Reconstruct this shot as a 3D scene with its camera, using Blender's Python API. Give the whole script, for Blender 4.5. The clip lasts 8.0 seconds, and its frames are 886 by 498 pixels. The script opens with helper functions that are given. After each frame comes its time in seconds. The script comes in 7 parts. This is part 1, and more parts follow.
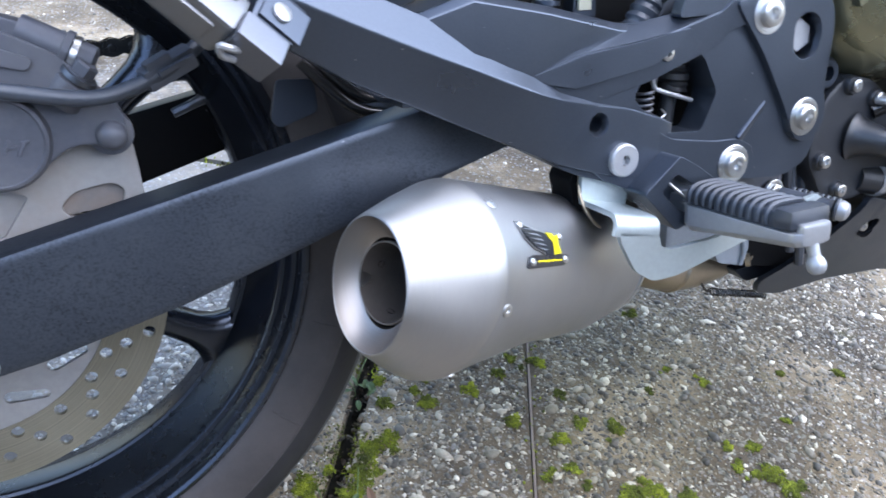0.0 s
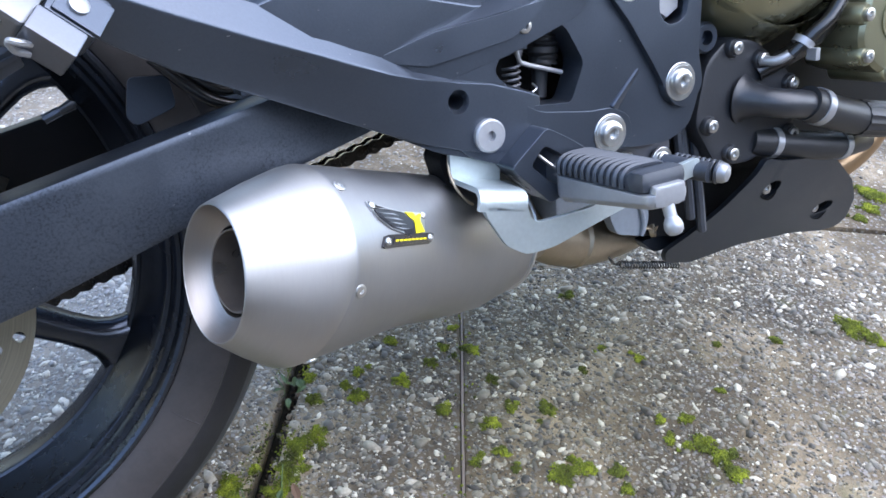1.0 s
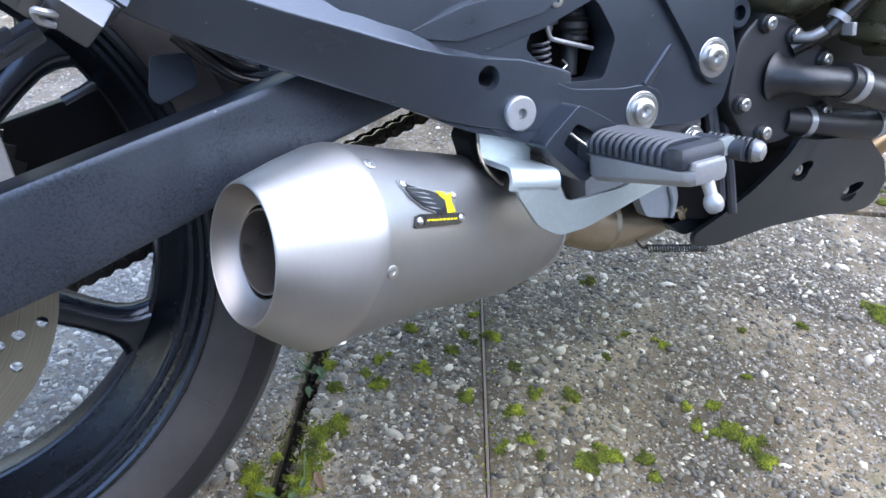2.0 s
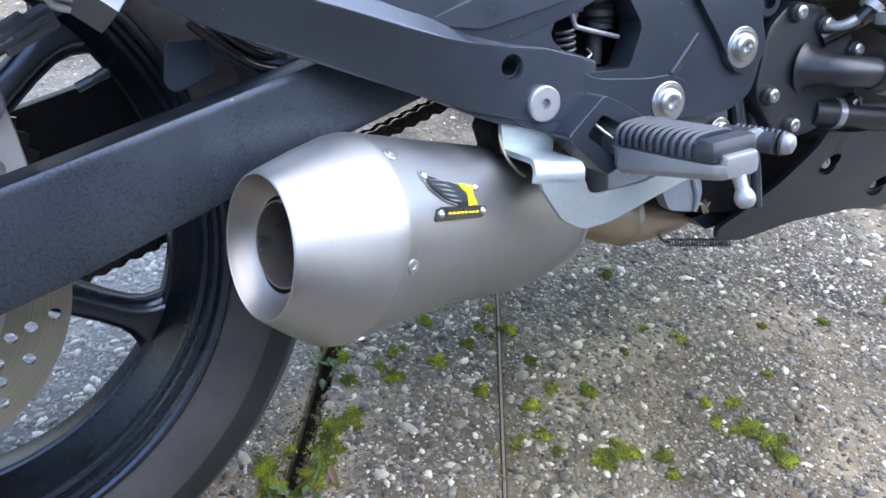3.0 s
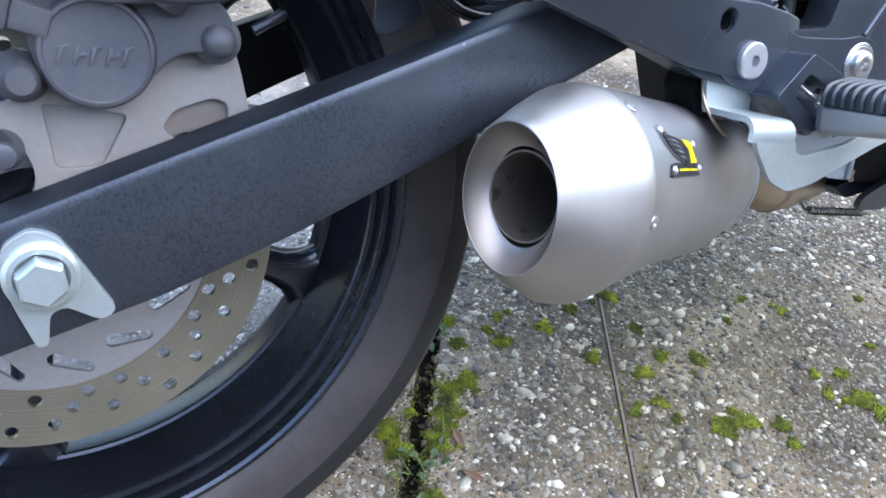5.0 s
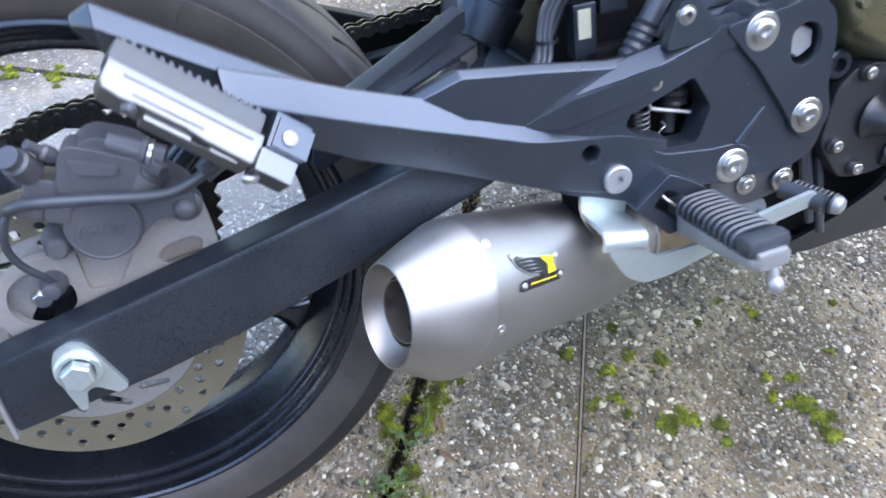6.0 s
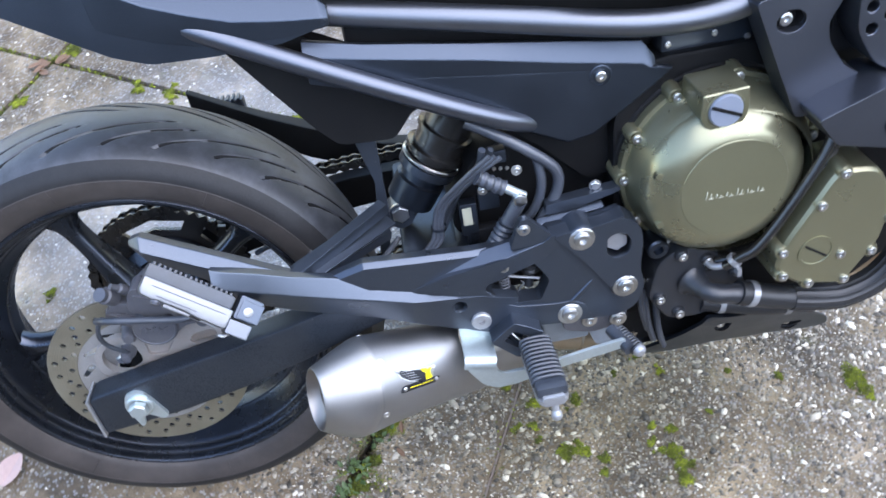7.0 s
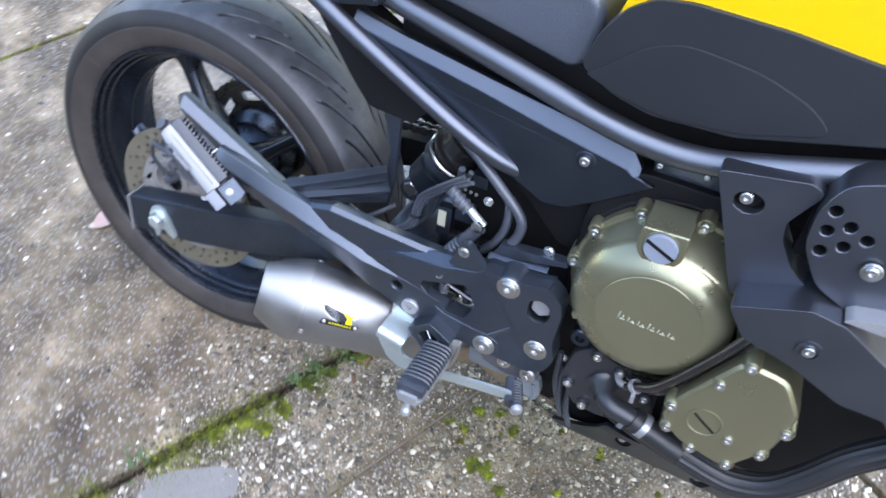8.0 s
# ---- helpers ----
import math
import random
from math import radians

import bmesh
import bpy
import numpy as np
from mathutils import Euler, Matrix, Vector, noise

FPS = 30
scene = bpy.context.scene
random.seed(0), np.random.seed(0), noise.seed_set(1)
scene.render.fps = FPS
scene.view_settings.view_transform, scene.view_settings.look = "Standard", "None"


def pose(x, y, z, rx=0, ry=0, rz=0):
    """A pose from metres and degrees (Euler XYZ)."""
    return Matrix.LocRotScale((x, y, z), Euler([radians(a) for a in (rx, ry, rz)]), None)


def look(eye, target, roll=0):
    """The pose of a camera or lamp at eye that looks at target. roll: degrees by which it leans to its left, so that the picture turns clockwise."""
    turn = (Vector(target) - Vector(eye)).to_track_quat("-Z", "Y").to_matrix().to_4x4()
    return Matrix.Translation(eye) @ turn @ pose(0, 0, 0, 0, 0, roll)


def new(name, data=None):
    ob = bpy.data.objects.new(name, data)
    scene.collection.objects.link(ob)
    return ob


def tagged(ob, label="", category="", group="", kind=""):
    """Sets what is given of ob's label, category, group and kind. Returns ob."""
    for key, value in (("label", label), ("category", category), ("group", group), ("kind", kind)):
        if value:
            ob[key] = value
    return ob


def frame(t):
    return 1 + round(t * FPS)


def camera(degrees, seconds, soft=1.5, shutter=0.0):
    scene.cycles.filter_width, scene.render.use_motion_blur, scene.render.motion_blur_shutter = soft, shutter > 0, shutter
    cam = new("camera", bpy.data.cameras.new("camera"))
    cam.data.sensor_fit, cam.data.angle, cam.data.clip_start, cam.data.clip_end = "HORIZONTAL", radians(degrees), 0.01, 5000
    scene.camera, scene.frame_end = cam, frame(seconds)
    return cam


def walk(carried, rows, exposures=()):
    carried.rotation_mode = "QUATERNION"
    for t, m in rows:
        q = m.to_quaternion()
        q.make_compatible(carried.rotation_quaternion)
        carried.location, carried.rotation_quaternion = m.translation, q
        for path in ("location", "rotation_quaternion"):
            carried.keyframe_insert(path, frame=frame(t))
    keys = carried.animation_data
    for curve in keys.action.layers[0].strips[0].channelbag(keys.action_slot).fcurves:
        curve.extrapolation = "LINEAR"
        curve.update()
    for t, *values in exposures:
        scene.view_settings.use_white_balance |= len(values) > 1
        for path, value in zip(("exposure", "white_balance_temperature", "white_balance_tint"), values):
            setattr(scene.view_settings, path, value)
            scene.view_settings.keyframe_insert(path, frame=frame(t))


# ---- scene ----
# The camera: seconds, place in metres, yaw, pitch and roll in degrees.
cam = camera(59.0, 8.0, soft=1.6, shutter=0.3)
PATH = [
    (0.0, 0.0817, -0.5296, 0.6380, -29.62, -35.38, 7.57),
    (0.5, 0.1337, -0.5663, 0.6333, -29.12, -34.81, 4.15),
    (1.0, 0.1583, -0.5755, 0.6345, -29.54, -35.26, 3.68),
    (1.5, 0.1492, -0.5687, 0.6276, -29.43, -35.56, 3.32),
    (3.0, 0.1479, -0.5496, 0.6144, -28.07, -36.67, 2.96),
    (3.5, 0.1148, -0.5269, 0.6110, -28.14, -37.00, 3.33),
    (4.0, 0.0383, -0.4885, 0.5740, -29.04, -37.49, 4.45),
    (4.2, 0.0220, -0.4855, 0.5590, -30.35, -37.88, 5.56),
    (5.3, 0.0308, -0.4806, 0.6175, -29.87, -39.31, 5.65),
    (5.5, 0.0609, -0.5016, 0.6489, -27.35, -40.94, 4.21),
    (5.7, 0.0970, -0.5226, 0.7085, -23.48, -43.37, 2.11),
    (6.0, 0.1556, -0.5568, 0.8033, -17.17, -46.96, -2.58),
    (6.2, 0.2062, -0.5604, 0.9103, -12.89, -51.39, -6.41),
    (6.5, 0.2580, -0.6097, 1.0454, -8.65, -52.15, -9.23),
    (7.0, 0.3781, -0.6358, 1.1798, -1.64, -53.52, -9.11),
    (7.5, 0.5045, -0.5809, 1.2065, 9.85, -55.34, -4.92),
    (8.0, 0.7122, -0.6065, 1.2590, 28.14, -54.76, -2.46),
]
# the camera opens up a little while it is close to the dark parts
EXPOSURES = [(0.0, 1.45), (1.0, 1.38), (1.5, 1.38), (3.5, 1.43), (4.0, 1.55), (5.5, 1.54), (6.5, 1.38), (7.0, 1.34), (8.0, 1.32)]
walk(cam, [(t, pose(x, y, z, 90 + pitch, 0, yaw) @ pose(0, 0, 0, 0, 0, roll)) for t, x, y, z, yaw, pitch, roll in PATH], EXPOSURES)

# ---- light: an overcast bright sky ----
world = bpy.data.worlds.new("sky")
scene.world = world
world.use_nodes = True
_wn = world.node_tree.nodes
_sky = _wn.new("ShaderNodeTexSky")
_sky.sky_type, _sky.sun_disc = "NISHITA", False
_sky.sun_elevation, _sky.sun_rotation = radians(56), radians(129)
_sky.dust_density, _sky.air_density, _sky.ozone_density = 0.5, 1.45, 3.0
world.node_tree.links.new(_sky.outputs[0], _wn["Background"].inputs[0])
_wn["Background"].inputs[1].default_value = 0.25
sun = new("sun", bpy.data.lights.new("sun", "SUN"))
sun.data.energy, sun.data.angle, sun.data.color = 1.75, radians(90), (0.945, 0.98, 1.0)
sun.matrix_world = look((0.42, -0.34, 0.83), (0, 0, 0))
scene.view_settings.use_white_balance = True
scene.view_settings.white_balance_temperature, scene.view_settings.white_balance_tint = 6800, 17


# ---- materials ----
def node(nt, kind, **values):
    n = nt.nodes.new(kind)
    for key, v in values.items():
        n.inputs[key.replace("_", " ")].default_value = v
    return n


def material(name, colour, rough=0.5, metal=0.0, grain=0.0, scale=200.0, bump=0.0, blotch=0.0, dust=None, coat=0.0, spec=0.5, mottle=0.0, edge=1.0, chips=0.0):
    """A painted, cast or rubber surface: base colour with fine grain, larger blotches, optional dust, and fine relief."""
    m = bpy.data.materials.new(name)
    m.use_nodes = True
    nt = m.node_tree
    b = nt.nodes["Principled BSDF"]
    b.inputs["Metallic"].default_value = metal
    b.inputs["Coat Weight"].default_value, b.inputs["Coat Roughness"].default_value = coat, 0.22
    b.inputs["Specular IOR Level"].default_value = spec
    b.inputs["Specular Tint"].default_value = (edge, edge, edge, 1)
    tc = nt.nodes.new("ShaderNodeTexCoord")
    fine = node(nt, "ShaderNodeTexNoise", Scale=scale, Detail=4.0)
    large = node(nt, "ShaderNodeTexNoise", Scale=14.0, Detail=5.0, Roughness=0.65)
    nt.links.new(tc.outputs["Object"], fine.inputs["Vector"])
    nt.links.new(tc.outputs["Object"], large.inputs["Vector"])
    value = node(nt, "ShaderNodeMath")
    value.operation = "MULTIPLY_ADD"
    value.inputs[1].default_value, value.inputs[2].default_value = grain, 1.0 - grain / 2 - blotch / 2
    nt.links.new(fine.outputs[0], value.inputs[0])
    more = node(nt, "ShaderNodeMath")
    more.operation = "MULTIPLY_ADD"
    more.inputs[1].default_value = blotch
    nt.links.new(large.outputs[0], more.inputs[0])
    nt.links.new(value.outputs[0], more.inputs[2])
    mul = nt.nodes.new("ShaderNodeVectorMath")
    mul.operation = "SCALE"
    mul.inputs[0].default_value = colour
    nt.links.new(more.outputs[0], mul.inputs["Scale"])
    last = mul.outputs[0]
    if mottle:
        spots = node(nt, "ShaderNodeTexNoise", Scale=620.0, Detail=2.0, Roughness=0.6)
        where = node(nt, "ShaderNodeTexNoise", Scale=16.0, Detail=3.0)
        nt.links.new(tc.outputs["Object"], spots.inputs["Vector"])
        nt.links.new(tc.outputs["Object"], where.inputs["Vector"])
        speck = node(nt, "ShaderNodeMapRange", From_Min=0.46, From_Max=0.66, To_Max=mottle)
        nt.links.new(spots.outputs[0], speck.inputs["Value"])
        here = node(nt, "ShaderNodeMapRange", From_Min=0.36, From_Max=0.56, To_Min=0.1)
        nt.links.new(where.outputs[0], here.inputs["Value"])
        both = node(nt, "ShaderNodeMath")
        both.operation = "MULTIPLY"
        nt.links.new(speck.outputs[0], both.inputs[0])
        nt.links.new(here.outputs[0], both.inputs[1])
        pit = nt.nodes.new("ShaderNodeMix")
        pit.data_type = "RGBA"
        nt.links.new(both.outputs[0], pit.inputs[0])
        nt.links.new(last, pit.inputs[6])
        pit.inputs[7].default_value = (0.012, 0.014, 0.02, 1)
        last = pit.outputs[2]
    if chips:
        # a few stone chips and scratches down to pale metal
        stretch = nt.nodes.new("ShaderNodeMapping")
        stretch.inputs["Rotation"].default_value, stretch.inputs["Scale"].default_value = (0.3, 0.6, 0.2), (0.45, 1.0, 1.0)
        nt.links.new(tc.outputs["Object"], stretch.inputs["Vector"])
        nick = node(nt, "ShaderNodeTexNoise", Scale=210.0, Detail=3.0, Roughness=0.6)
        nt.links.new(stretch.outputs[0], nick.inputs["Vector"])
        bare = node(nt, "ShaderNodeMapRange", From_Min=0.735, From_Max=0.765, To_Max=chips)
        nt.links.new(nick.outputs[0], bare.inputs["Value"])
        worn = nt.nodes.new("ShaderNodeMix")
        worn.data_type = "RGBA"
        nt.links.new(bare.outputs[0], worn.inputs[0])
        nt.links.new(last, worn.inputs[6])
        worn.inputs[7].default_value = (0.42, 0.43, 0.45, 1)
        last = worn.outputs[2]
    if dust:
        mask = node(nt, "ShaderNodeMapRange", From_Min=0.45, From_Max=0.75, To_Max=dust[3])
        nt.links.new(large.outputs[0], mask.inputs["Value"])
        mix = nt.nodes.new("ShaderNodeMix")
        mix.data_type = "RGBA"
        nt.links.new(mask.outputs[0], mix.inputs[0])
        nt.links.new(last, mix.inputs[6])
        mix.inputs[7].default_value = (*dust[:3], 1)
        last = mix.outputs[2]
    nt.links.new(last, b.inputs["Base Color"])
    r = node(nt, "ShaderNodeMath")
    r.operation = "MULTIPLY_ADD"
    r.inputs[1].default_value, r.inputs[2].default_value = 0.25, rough - 0.125
    nt.links.new(large.outputs[0], r.inputs[0])
    nt.links.new(r.outputs[0], b.inputs["Roughness"])
    if bump:
        bp = node(nt, "ShaderNodeBump", Strength=bump, Distance=0.0006)
        nt.links.new(fine.outputs[0], bp.inputs["Height"])
        nt.links.new(bp.outputs[0], b.inputs["Normal"])
    return m


def tint_patch(nt, colour, centre, reach, strength=0.75, tint=(0.50, 0.50, 0.38, 1), blend="MULTIPLY"):
    """Mixes a ragged tinted patch into a colour, about a spot on the paving."""
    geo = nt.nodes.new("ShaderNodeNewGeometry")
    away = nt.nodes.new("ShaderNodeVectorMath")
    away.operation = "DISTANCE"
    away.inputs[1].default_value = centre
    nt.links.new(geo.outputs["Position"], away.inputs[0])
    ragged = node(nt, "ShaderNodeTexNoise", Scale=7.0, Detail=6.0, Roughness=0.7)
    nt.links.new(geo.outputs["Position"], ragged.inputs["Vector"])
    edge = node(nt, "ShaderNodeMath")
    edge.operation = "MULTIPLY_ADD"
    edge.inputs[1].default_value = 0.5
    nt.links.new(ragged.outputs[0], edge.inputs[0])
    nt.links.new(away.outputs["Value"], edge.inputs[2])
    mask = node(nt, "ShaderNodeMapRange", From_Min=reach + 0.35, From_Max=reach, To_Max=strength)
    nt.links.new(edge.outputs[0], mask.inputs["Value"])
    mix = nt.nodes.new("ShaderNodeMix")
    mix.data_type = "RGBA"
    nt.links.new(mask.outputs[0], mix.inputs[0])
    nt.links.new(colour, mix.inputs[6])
    patchy = nt.nodes.new("ShaderNodeMix")
    patchy.data_type, patchy.blend_type = "RGBA", blend
    patchy.inputs[0].default_value = 1.0 if blend == "MULTIPLY" else 0.6
    nt.links.new(colour, patchy.inputs[6])
    patchy.inputs[7].default_value = tint
    nt.links.new(patchy.outputs[2], mix.inputs[7])
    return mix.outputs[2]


# darker green-brown patch of paving about this spot
DARK_SPOT, DARK_REACH = (0.60, -0.08, 0.0), 0.34
# brighter light on the paving beyond the wheel, painted as a pale patch
LIT_SPOT, LIT_REACH, LIT_TINT = (0.02, 0.46, 0.0), 0.46, (0.50, 0.51, 0.525, 1)


# pale worn crusts of cement, with few pebbles showing
CRUSTS = [(0.80, -0.27, 0.13), (0.60, -0.30, 0.10), (0.42, -0.21, 0.04), (-0.06, -0.26, 0.14)]


def island_material(name, stops, rough=0.7, vary=0.3, random_socket="Random Per Island", bump=0.3, scale=400.0, patchy=False, drift=0.0):
    """Pieces whose colour is drawn from a ramp, piece by piece, with a fine grain."""
    m = bpy.data.materials.new(name)
    m.use_nodes = True
    nt = m.node_tree
    b = nt.nodes["Principled BSDF"]
    b.inputs["Roughness"].default_value = rough
    geo = nt.nodes.new("ShaderNodeNewGeometry")
    ramp = nt.nodes.new("ShaderNodeValToRGB")
    ramp.color_ramp.interpolation = "LINEAR"
    while len(ramp.color_ramp.elements) < len(stops):
        ramp.color_ramp.elements.new(0.5)
    for e, (at, c) in zip(ramp.color_ramp.elements, stops):
        e.position, e.color = at, (*c, 1)
    tc = nt.nodes.new("ShaderNodeTexCoord")
    place = node(nt, "ShaderNodeTexNoise", Scale=42.0, Detail=3.0)
    nt.links.new(tc.outputs["Object"], place.inputs["Vector"])
    local = node(nt, "ShaderNodeMapRange", From_Min=0.34, From_Max=0.66)
    nt.links.new(place.outputs[0], local.inputs["Value"])
    drawn = nt.nodes.new("ShaderNodeMix")
    drawn.inputs[0].default_value = drift
    nt.links.new(geo.outputs[random_socket], drawn.inputs[2])
    nt.links.new(local.outputs[0], drawn.inputs[3])
    nt.links.new(drawn.outputs[0], ramp.inputs[0])
    fine = node(nt, "ShaderNodeTexNoise", Scale=scale, Detail=3.0)
    nt.links.new(tc.outputs["Object"], fine.inputs["Vector"])
    v = node(nt, "ShaderNodeMath")
    v.operation = "MULTIPLY_ADD"
    v.inputs[1].default_value, v.inputs[2].default_value = 2 * vary, 1 - vary
    nt.links.new(fine.outputs[0], v.inputs[0])
    s = nt.nodes.new("ShaderNodeVectorMath")
    s.operation = "SCALE"
    nt.links.new(ramp.outputs[0], s.inputs[0])
    nt.links.new(v.outputs[0], s.inputs["Scale"])
    nt.links.new(tint_patch(nt, tint_patch(nt, s.outputs[0], DARK_SPOT, DARK_REACH), LIT_SPOT, LIT_REACH, 0.8, LIT_TINT, "MIX") if patchy else s.outputs[0], b.inputs["Base Color"])
    bp = node(nt, "ShaderNodeBump", Strength=bump, Distance=0.0008)
    nt.links.new(fine.outputs[0], bp.inputs["Height"])
    nt.links.new(bp.outputs[0], b.inputs["Normal"])
    return m


def concrete_material(name):
    """Grey-brown cement between exposed pebbles: fine sand grain, grey stones below the surface, broad stains of algae,
    darker and paler patches.
    """
    m = bpy.data.materials.new(name)
    m.use_nodes = True
    nt = m.node_tree
    b = nt.nodes["Principled BSDF"]
    tc = nt.nodes.new("ShaderNodeTexCoord")
    sand = node(nt, "ShaderNodeTexNoise", Scale=350.0, Detail=6.0, Roughness=0.7)
    stones = node(nt, "ShaderNodeTexVoronoi", Scale=150.0)
    broad = node(nt, "ShaderNodeTexNoise", Scale=5.0, Detail=6.0, Roughness=0.65)
    algae = node(nt, "ShaderNodeTexNoise", Scale=11.0, Detail=6.0, Roughness=0.7)
    for n in (sand, stones, broad, algae):
        nt.links.new(tc.outputs["Object"], n.inputs["Vector"])
    base = nt.nodes.new("ShaderNodeValToRGB")
    base.color_ramp.elements[0].position, base.color_ramp.elements[0].color = 0.34, (0.054, 0.040, 0.026, 1)
    base.color_ramp.elements[1].position, base.color_ramp.elements[1].color = 0.68, (0.42, 0.330, 0.222, 1)
    middle = base.color_ramp.elements.new(0.52)
    middle.color = (0.165, 0.124, 0.078, 1)
    nt.links.new(broad.outputs[0], base.inputs[0])
    grain = node(nt, "ShaderNodeMapRange", From_Min=0.25, From_Max=0.75, To_Min=0.30, To_Max=1.70)
    mottles = node(nt, "ShaderNodeTexNoise", Scale=48.0, Detail=5.0, Roughness=0.7)
    nt.links.new(tc.outputs["Object"], mottles.inputs["Vector"])
    both = nt.nodes.new("ShaderNodeMix")
    both.inputs[0].default_value = 0.45
    nt.links.new(sand.outputs[0], both.inputs[2])
    nt.links.new(mottles.outputs[0], both.inputs[3])
    nt.links.new(both.outputs[0], grain.inputs["Value"])
    s = nt.nodes.new("ShaderNodeVectorMath")
    s.operation = "SCALE"
    nt.links.new(base.outputs[0], s.inputs[0])
    nt.links.new(grain.outputs[0], s.inputs["Scale"])
    dots = node(nt, "ShaderNodeMapRange", From_Min=0.42, From_Max=0.30, To_Max=0.45)
    nt.links.new(stones.outputs["Distance"], dots.inputs["Value"])
    mix = nt.nodes.new("ShaderNodeMix")
    mix.data_type = "RGBA"
    nt.links.new(dots.outputs[0], mix.inputs[0])
    nt.links.new(s.outputs[0], mix.inputs[6])
    nt.links.new(stones.outputs["Color"], mix.inputs[7])
    grey = nt.nodes.new("ShaderNodeHueSaturation")
    grey.inputs["Saturation"].default_value, grey.inputs["Value"].default_value = 0.08, 0.42
    nt.links.new(stones.outputs["Color"], grey.inputs["Color"])
    nt.links.new(grey.outputs[0], mix.inputs[7])
    green = node(nt, "ShaderNodeMapRange", From_Min=0.58, From_Max=0.75, To_Max=0.45)
    nt.links.new(algae.outputs[0], green.inputs["Value"])
    mix2 = nt.nodes.new("ShaderNodeMix")
    mix2.data_type = "RGBA"
    nt.links.new(green.outputs[0], mix2.inputs[0])
    nt.links.new(mix.outputs[2], mix2.inputs[6])
    mix2.inputs[7].default_value = (0.13, 0.15, 0.05, 1)
    patched = tint_patch(nt, mix2.outputs[2], DARK_SPOT, DARK_REACH)
    # pale tint standing for the light beyond the wheel
    patched = tint_patch(nt, patched, LIT_SPOT, LIT_REACH, 0.55, LIT_TINT, "MIX")
    for x, y, r in CRUSTS:
        patched = tint_patch(nt, patched, (x, y, 0.0), r, 0.55, (1.7, 1.63, 1.55, 1))
    patched = tint_patch(nt, patched, (1.10, 0.0, 0.0), 0.14, 0.7, (0.60, 0.58, 0.50, 1))
    # unseen paving darkened here so that black parts reflect less light
    nt.links.new(tint_patch(nt, patched, (0.4, -1.6, 0.0), 0.95, 0.5, (0.40, 0.39, 0.33, 1)), b.inputs["Base Color"])
    b.inputs["Roughness"].default_value = 0.85
    bp = node(nt, "ShaderNodeBump", Strength=0.7, Distance=0.002)
    add = nt.nodes.new("ShaderNodeMath")
    nt.links.new(sand.outputs[0], add.inputs[0])
    nt.links.new(dots.outputs[0], add.inputs[1])
    nt.links.new(add.outputs[0], bp.inputs["Height"])
    nt.links.new(bp.outputs[0], b.inputs["Normal"])
    return m


def brushed(name, colour, rough, along, fine=900.0):
    """Metal brushed round an axis: streaks stretched at right angles to the axis vector along."""
    m = bpy.data.materials.new(name)
    m.use_nodes = True
    nt = m.node_tree
    b = nt.nodes["Principled BSDF"]
    b.inputs["Metallic"].default_value = 1.0
    tc = nt.nodes.new("ShaderNodeTexCoord")
    dot = nt.nodes.new("ShaderNodeVectorMath")
    dot.operation = "DOT_PRODUCT"
    dot.inputs[1].default_value = along
    nt.links.new(tc.outputs["Object"], dot.inputs[0])
    sc = nt.nodes.new("ShaderNodeVectorMath")
    sc.operation = "SCALE"
    sc.inputs[0].default_value = along
    nt.links.new(dot.outputs["Value"], sc.inputs["Scale"])
    mix = nt.nodes.new("ShaderNodeVectorMath")
    mix.operation = "MULTIPLY_ADD"
    mix.inputs[1].default_value = (0.03, 0.03, 0.03)
    nt.links.new(tc.outputs["Object"], mix.inputs[0])
    nt.links.new(sc.outputs[0], mix.inputs[2])
    streak = node(nt, "ShaderNodeTexNoise", Scale=fine, Detail=3.0)
    nt.links.new(mix.outputs[0], streak.inputs["Vector"])
    large = node(nt, "ShaderNodeTexNoise", Scale=25.0, Detail=4.0)
    nt.links.new(tc.outputs["Object"], large.inputs["Vector"])
    v = node(nt, "ShaderNodeMapRange", From_Min=0.3, From_Max=0.7, To_Min=0.965, To_Max=1.03)
    nt.links.new(streak.outputs[0], v.inputs["Value"])
    s = nt.nodes.new("ShaderNodeVectorMath")
    s.operation = "SCALE"
    s.inputs[0].default_value = colour
    nt.links.new(v.outputs[0], s.inputs["Scale"])
    nt.links.new(s.outputs[0], b.inputs["Base Color"])
    r = node(nt, "ShaderNodeMapRange", From_Min=0.3, From_Max=0.7, To_Min=rough - 0.06, To_Max=rough + 0.08)
    nt.links.new(large.outputs[0], r.inputs["Value"])
    nt.links.new(r.outputs[0], b.inputs["Roughness"])
    bp = node(nt, "ShaderNodeBump", Strength=0.035, Distance=0.0003)
    nt.links.new(streak.outputs[0], bp.inputs["Height"])
    nt.links.new(bp.outputs[0], b.inputs["Normal"])
    return m


